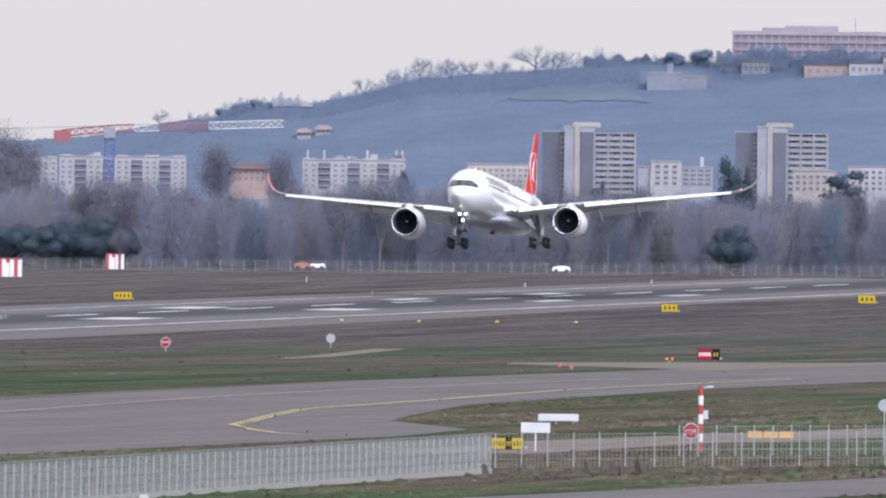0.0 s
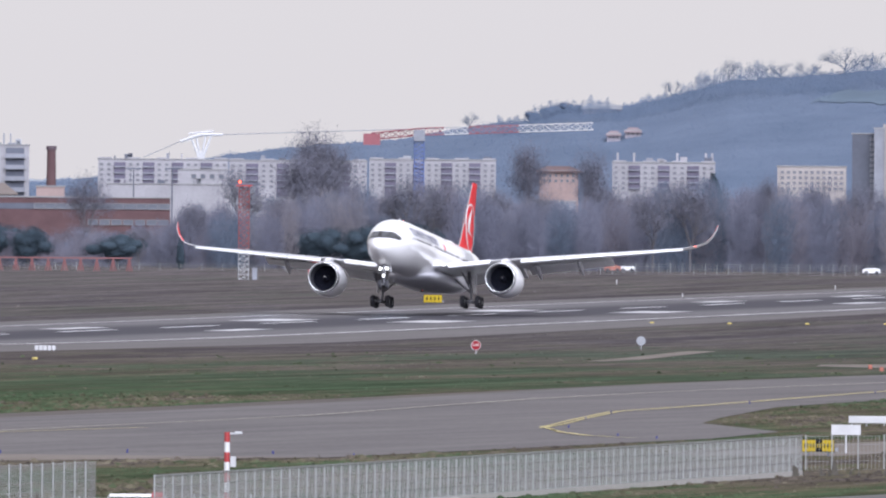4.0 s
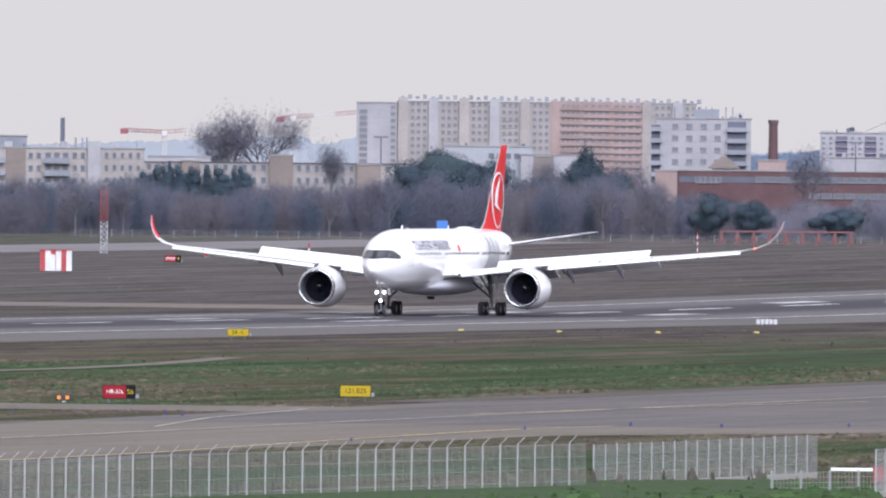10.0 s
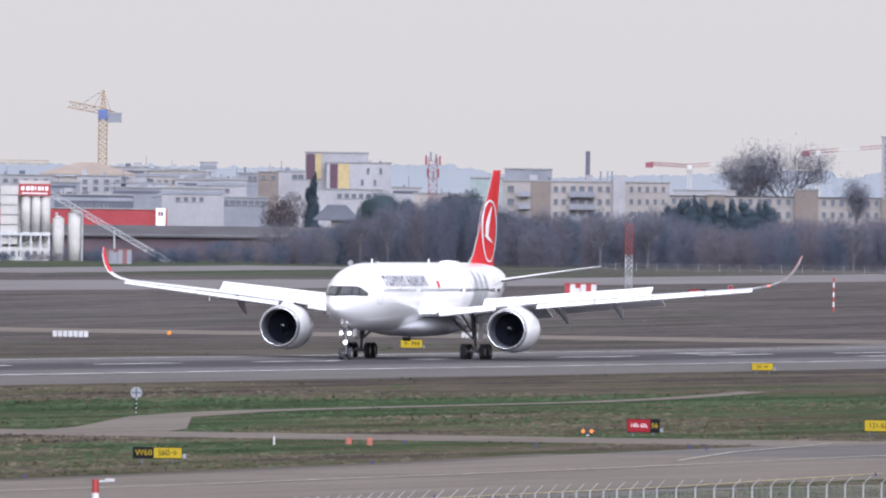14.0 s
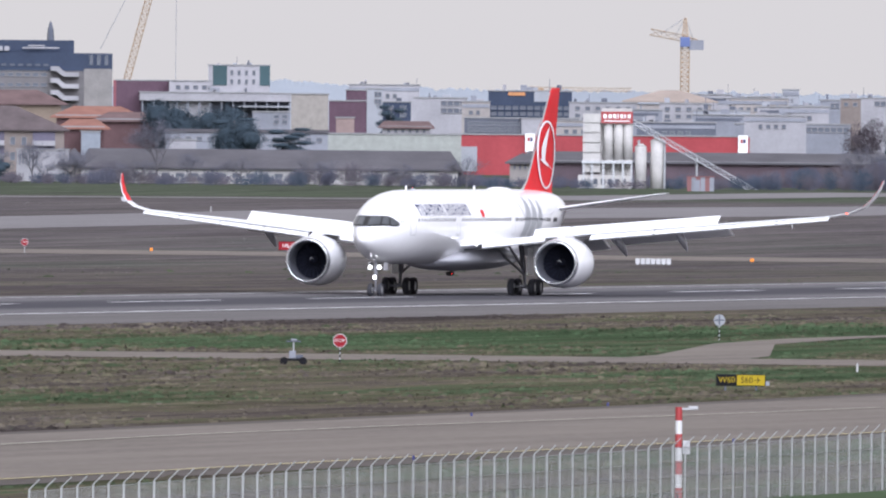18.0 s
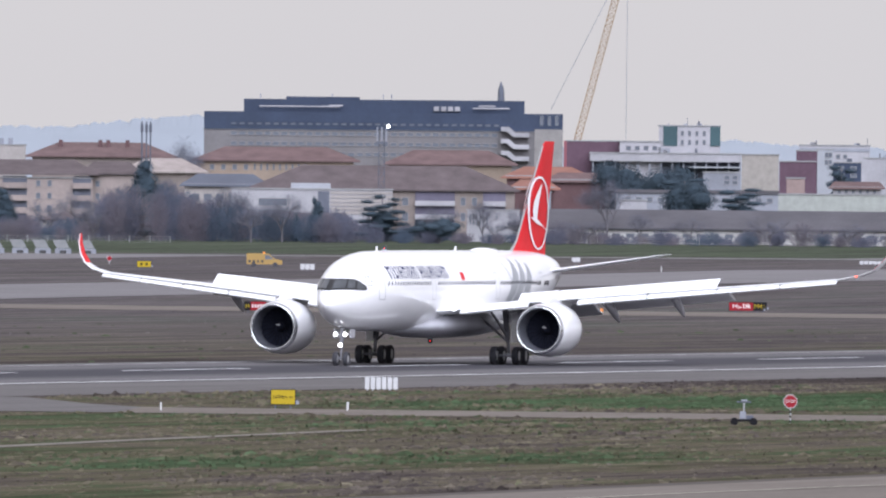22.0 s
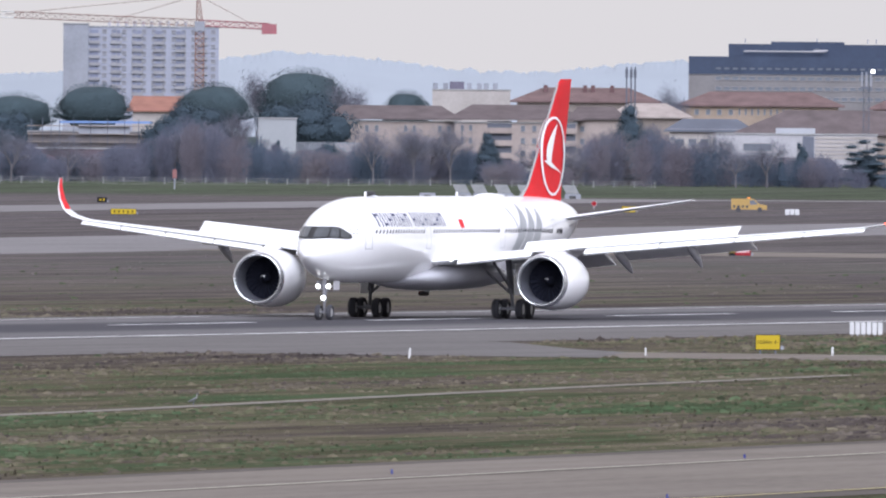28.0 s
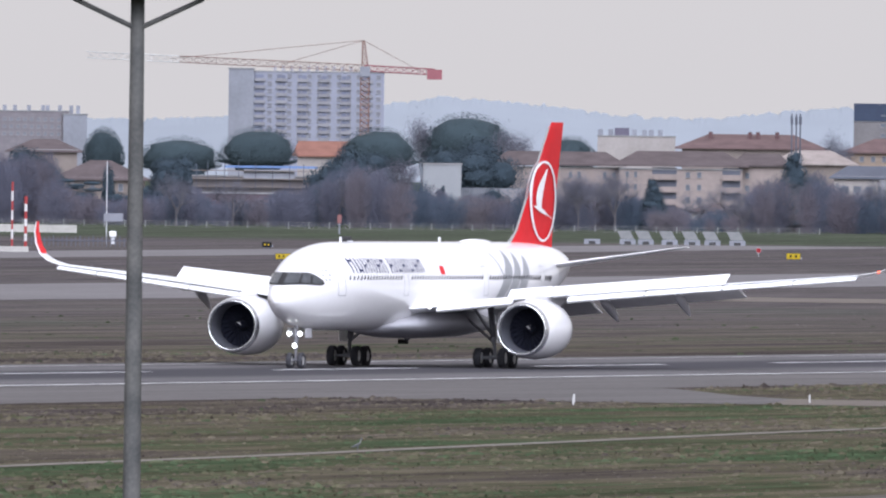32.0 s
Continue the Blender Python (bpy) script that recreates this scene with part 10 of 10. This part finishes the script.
def tufts(name, n, r0, r1, az0, az1, hmin, hmax, material, label, seed, keep=None, lift=0.0, broad=(2.5, 5.0)):
    """Many small upright blades in clumps, off the paved strips."""
    g = np.random.default_rng(seed)
    r = np.sqrt(g.uniform(r0 * r0, r1 * r1, n))
    a = np.radians(g.uniform(az0, az1, n))
    x, y = r * np.sin(a), r * np.cos(a)
    q, lat = x * FW.x + y * FW.y, x * LF.x + y * LF.y + D
    ok = np.ones(n, bool)
    for st in PAVED:
        qs = np.array([s[0] for s in st])
        o = np.argsort(qs)
        lo, hi = np.interp(q, qs[o], np.array([s[1] for s in st])[o]), np.interp(q, qs[o], np.array([s[2] for s in st])[o])
        ok &= ~((q > qs.min()) & (q < qs.max()) & (lat > np.minimum(lo, hi) - 0.5) & (lat < np.maximum(lo, hi) + 0.5))
    if keep is not None:
        ok &= keep(a, r)
    x, y, r, a = x[ok], y[ok], r[ok], a[ok]
    n = len(x)
    z = np.interp(r, np.linspace(0, 5000, 2501), [rise(t) for t in np.linspace(0, 5000, 2501)]) + lift
    patchy = 0.5 + 0.5 * np.sin(x * 0.11 + 3 * np.sin(y * 0.013)) * np.sin(y * 0.021 + 1.7 * np.sin(x * 0.05))
    h = (hmin + (hmax - hmin) * g.random(n) ** 2.5) * (0.5 + patchy)
    w = h * (broad[0] + broad[1] * g.random(n))
    t = g.uniform(0, math.pi, n)
    v = np.empty((n, 5, 3))
    for i, (dx, dz) in enumerate(((-1, 0), (1, 0), (0.75, 0.7), (0.1, 1), (-0.7, 0.75))):
        jitter = 1 + 0.35 * g.normal(size=n) * (dz > 0)
        v[:, i, 0] = x + np.cos(t) * w * dx * 0.5
        v[:, i, 1] = y + np.sin(t) * w * dx * 0.5 + (1.1 * h * dz)
        v[:, i, 2] = z - 0.02 + h * dz * jitter
    me = bpy.data.meshes.new(name)
    me.from_pydata(v.reshape(-1, 3).tolist(), [], np.arange(5 * n).reshape(n, 5).tolist())
    me.materials.append(material)
    return tagged(new(name, me), label, "grass", kind="stuff")


tufts("grass_tufts", 250000, 820, 1750, -3.8, 6.7, 0.02, 0.13, GRASS, "rough winter grass tufts over the airfield", 3)
tufts("far_grass_tufts", 110000, 1750, 3500, -3.8, 6.7, 0.012, 0.07, GRASS, "short rough grass towards the thicket", 4)
DARKTUFT = mat("dark_green_clumps", (0.036, 0.046, 0.024), 0.95, 0, 0.3, 0.5, random_tint=-0.3)
tufts("grass_clumps", 4500, 850, 2300, -3.8, 6.7, 0.03, 0.16, DARKTUFT, "low dark green clumps in the airfield grass", 21)
inbank = lambda a, r: (r < np.interp(np.degrees(a), [p[0] for p in BANK], [p[1] for p in BANK]) - 9) & (np.degrees(a) < 3.95)
tufts("bank_grass", 26000, 690, 1085, -1.2, 3.95, 0.04, 0.18, LUSH, "long green grass on the bank", 6, inbank, 0.2)
WEED = mat("dry_weeds", (0.055, 0.05, 0.042), 0.9, 0, 0.3, 0.5, random_tint=-0.35)
fl = [(-0.75, 744), (-0.1, 792), (1.556, 930), (2.156, 982), (3.245, 1037), (3.8, 1098), (3.9397, 1030.2), (5.4944, 1241.5)]
atfence = lambda a, r: np.abs(r - np.interp(np.degrees(a), [p[0] for p in fl], [p[1] for p in fl])) < 3
tufts("fence_weeds", 90000, 740, 1420, -0.75, 5.9, 0.06, 0.75, WEED, "dry weeds and brambles along the fence", 8, atfence, 0.0, (0.25, 0.9))


# ---- tyre smoke: thin soft discs of smoke that rise and drift from the touchdown point ----
def smoke_mat():
    m = bpy.data.materials.new("tyre_smoke")
    m.use_nodes = True
    n, l = m.node_tree.nodes, m.node_tree.links
    b = n["Principled BSDF"]
    b.inputs["Base Color"].default_value, b.inputs["Roughness"].default_value = (0.45, 0.54, 0.66, 1), 1.0
    b.inputs["Specular IOR Level"].default_value = 0.0
    tc = n.new("ShaderNodeTexCoord")
    gr = n.new("ShaderNodeTexGradient")
    gr.gradient_type = "SPHERICAL"
    soft = n.new("ShaderNodeMapRange")
    soft.interpolation_type = "SMOOTHERSTEP"
    soft.inputs["From Max"].default_value = 0.95
    soft.inputs["To Max"].default_value = 0.44
    wisp = n.new("ShaderNodeTexNoise")
    wisp.inputs["Scale"].default_value, wisp.inputs["Detail"].default_value = 1.6, 4
    thin = n.new("ShaderNodeMapRange")
    thin.inputs["From Min"].default_value, thin.inputs["From Max"].default_value = 0.22, 0.74
    info = n.new("ShaderNodeObjectInfo")
    shift = n.new("ShaderNodeVectorMath")
    l.new(tc.outputs["Object"], shift.inputs[0])
    l.new(info.outputs["Random"], shift.inputs[1])
    shift.operation = "ADD"
    l.new(shift.outputs[0], wisp.inputs["Vector"])
    l.new(wisp.outputs["Fac"], thin.inputs["Value"])
    l.new(tc.outputs["Object"], gr.inputs["Vector"])
    l.new(gr.outputs["Fac"], soft.inputs["Value"])
    both = n.new("ShaderNodeMath")
    both.operation = "MULTIPLY"
    l.new(soft.outputs[0], both.inputs[0])
    l.new(thin.outputs[0], both.inputs[1])
    l.new(both.outputs[0], b.inputs["Alpha"])
    return m


SMOKEMAT = smoke_mat()
bm = bmesh.new()
gridv = [[bm.verts.new((math.cos(2 * math.pi * i / 20) * q, 0.22 * (1 - q * q), math.sin(2 * math.pi * i / 20) * q)) for i in range(20)] for q in (0.15, 0.5, 0.8, 1.0)]
for a, b in zip(gridv, gridv[1:]):
    for i in range(20):
        bm.faces.new((a[i], a[(i + 1) % 20], b[(i + 1) % 20], b[i]))
bm.faces.new(gridv[0])
bmesh.ops.recalc_face_normals(bm, faces=bm.faces[:])
puff_mesh = finish("smoke_puff", bm, SMOKEMAT, True)
SMOKE = []
g = np.random.default_rng(11)
for i in range(7):
    ob = tagged(new("smoke_puff", puff_mesh), "thin bluish-white puff of tyre smoke over the runway", "smoke", group="tyre smoke")
    size = 3.6 + 3.6 * g.random()
    ob.scale = (size * 1.15, size, size)
    q0 = -2692 + 5.5 * i
    lat0 = (5.3 if i % 2 else -5.3) + g.normal() * 0.8
    t0 = 4.68 + (q0 + 2692) / 70.0
    up, side, deep = 2.0 + 8.5 * g.random() ** 1.1, g.normal() * 3.2, g.normal() * 5
    rows = []
    for t, k in ((0.0, -1), (t0 - 0.1, -1), (t0 + 0.25, 0.0), (t0 + 1.2, 0.32), (t0 + 2.2, 0.62), (t0 + 3.3, 0.88), (t0 + 5.2, 1.2), (14.0, 2.2), (32.0, 4.0)):
        p = field(q0 + 4, lat0)
        f = facing(p, 20 * math.sin(i * 2.3))
        if k < 0:
            p.z -= 4.5
        else:
            gather = min(k, 1.0)
            p += Vector((side * gather + 1.0 * k, deep * gather, 0.5 + up * k ** 0.9))
            mid = field(-2662, 0)
            p.x += (mid.x - p.x + side * 1.2) * 0.65 * gather
        rows.append((t, Matrix.Translation(p) @ f.to_3x3().to_4x4()))
    SMOKE.append((ob, rows))


# ---- what moves ----
def motions():
    # seconds, place of the nose wheels along the runway, height of the main wheels over the ground, pitch, bank
    rows = [(0.0, -2987.6, 6.21, 4.05, 0.90), (0.5, -2953.1, 5.24, 4.21, 0.73), (1.0, -2918.0, 4.27, 4.36, 0.55), (1.5, -2882.6, 3.59, 4.43, 0.57), (2.0, -2847.3, 2.92, 4.50, 0.60), (2.5, -2812.0, 2.53, 4.49, 0.50), (3.0, -2776.8, 2.15, 4.48, 0.40), (3.5, -2741.9, 1.50, 4.47, 0.30), (4.0, -2707.1, 0.85, 4.46, 0.20), (4.5, -2672.4, 0.42, 4.45, 0.10), (5.0, -2638.0, 0.05, 4.30, 0.00), (5.5, -2603.6, 0.00, 3.90, 0.00), (6.0, -2569.4, 0.00, 3.10, 0.00), (6.5, -2535.3, 0.00, 2.20, 0.00), (7.0, -2501.3, 0.00, 1.50, 0.00), (7.5, -2467.5, 0.00, 0.75, 0.00), (8.0, -2433.8, 0.00, 0.18, 0.00), (8.5, -2400.3, 0.00, 0.25, 0.00), (9.0, -2367.1, 0.00, 0.25, 0.00), (10.0, -2301.5, 0.00, 0.00, 0.00), (11.0, -2237.6, 0.00, 0.00, 0.00), (12.0, -2175.6, 0.00, 0.00, 0.00), (13.0, -2116.1, 0.00, 0.00, 0.00), (14.0, -2059.3, 0.00, 0.00, 0.00), (15.0, -2005.5, 0.00, 0.00, 0.00), (16.0, -1954.9, 0.00, 0.00, 0.00), (17.0, -1907.4, 0.00, 0.00, 0.00), (18.0, -1863.2, 0.00, 0.00, 0.00), (19.0, -1822.3, 0.00, 0.00, 0.00), (20.0, -1784.5, 0.00, 0.00, 0.00), (21.0, -1749.9, 0.00, 0.00, 0.00), (22.0, -1718.4, 0.00, 0.00, 0.00), (23.0, -1690.0, 0.00, 0.00, 0.00), (24.0, -1664.6, 0.00, 0.00, 0.00), (25.0, -1642.2, 0.00, 0.00, 0.00), (26.0, -1622.4, 0.00, 0.00, 0.00), (27.0, -1605.0, 0.00, 0.00, 0.00), (28.0, -1589.7, 0.00, 0.00, 0.00), (29.0, -1576.0, 0.00, 0.00, 0.00), (30.0, -1563.9, 0.00, 0.00, 0.00), (31.0, -1553.7, 0.00, 0.00, 0.00), (32.0, -1546.5, 0.00, 0.00, 0.00)]
    # the heading wanders a little on the roll-out: seconds, degrees, metres along
    wander = [(0, 0, 0), (11, 0, 0.3), (13, 0.05, -0.3), (16, 0.12, -0.7), (19, 0.20, -1.0), (25, 0.25, -1.1), (28, 0.12, -0.8), (30, -0.10, -0.2), (32, -0.35, 0.25)]
    path = []
    for t, q, h, pitch, bank in rows:
        yaw, dq = (float(np.interp(t, [w[0] for w in wander], [w[k] for w in wander])) for k in (1, 2))
        p = field(q + dq - 28.66, 0.0, h)
        path.append((t, along(p, yaw) @ Euler((radians(bank), radians(-pitch), 0)).to_matrix().to_4x4()))
    walk(PLANE, path)
    for sp, o, axis in SPOILERS:
        walk(sp, [(t, Matrix.Translation(o) @ Matrix.Rotation(radians(a), 4, axis)) for t, a in ((0.0, 0), (5.4, 0), (6.4, 10), (7.4, 33), (20.0, 33), (32.0, 33))])
    for ob, side in WINGED:
        root = Vector((0, side * 3.0, 4.1))
        walk(ob, [(t, Matrix.Translation(root) @ Matrix.Rotation(radians(side * a), 4, "X") @ Matrix.Translation(-root)) for t, a in ((0.0, 2.3), (4.6, 2.3), (5.6, 1.8), (7.0, 0.5), (8.0, 0), (32.0, 0))])
    # the beacons turn steadily and face ahead at 13.0 s
    for ob, o in BEACONS:
        walk(ob, [(t, Matrix.Translation(o) @ Matrix.Rotation(radians(360 * (t - 13.0) / 1.3865 + 14), 4, "Z")) for t in [i * 0.2 for i in range(161)]])
    for ob, rows in SMOKE:
        walk(ob, rows)


motions()
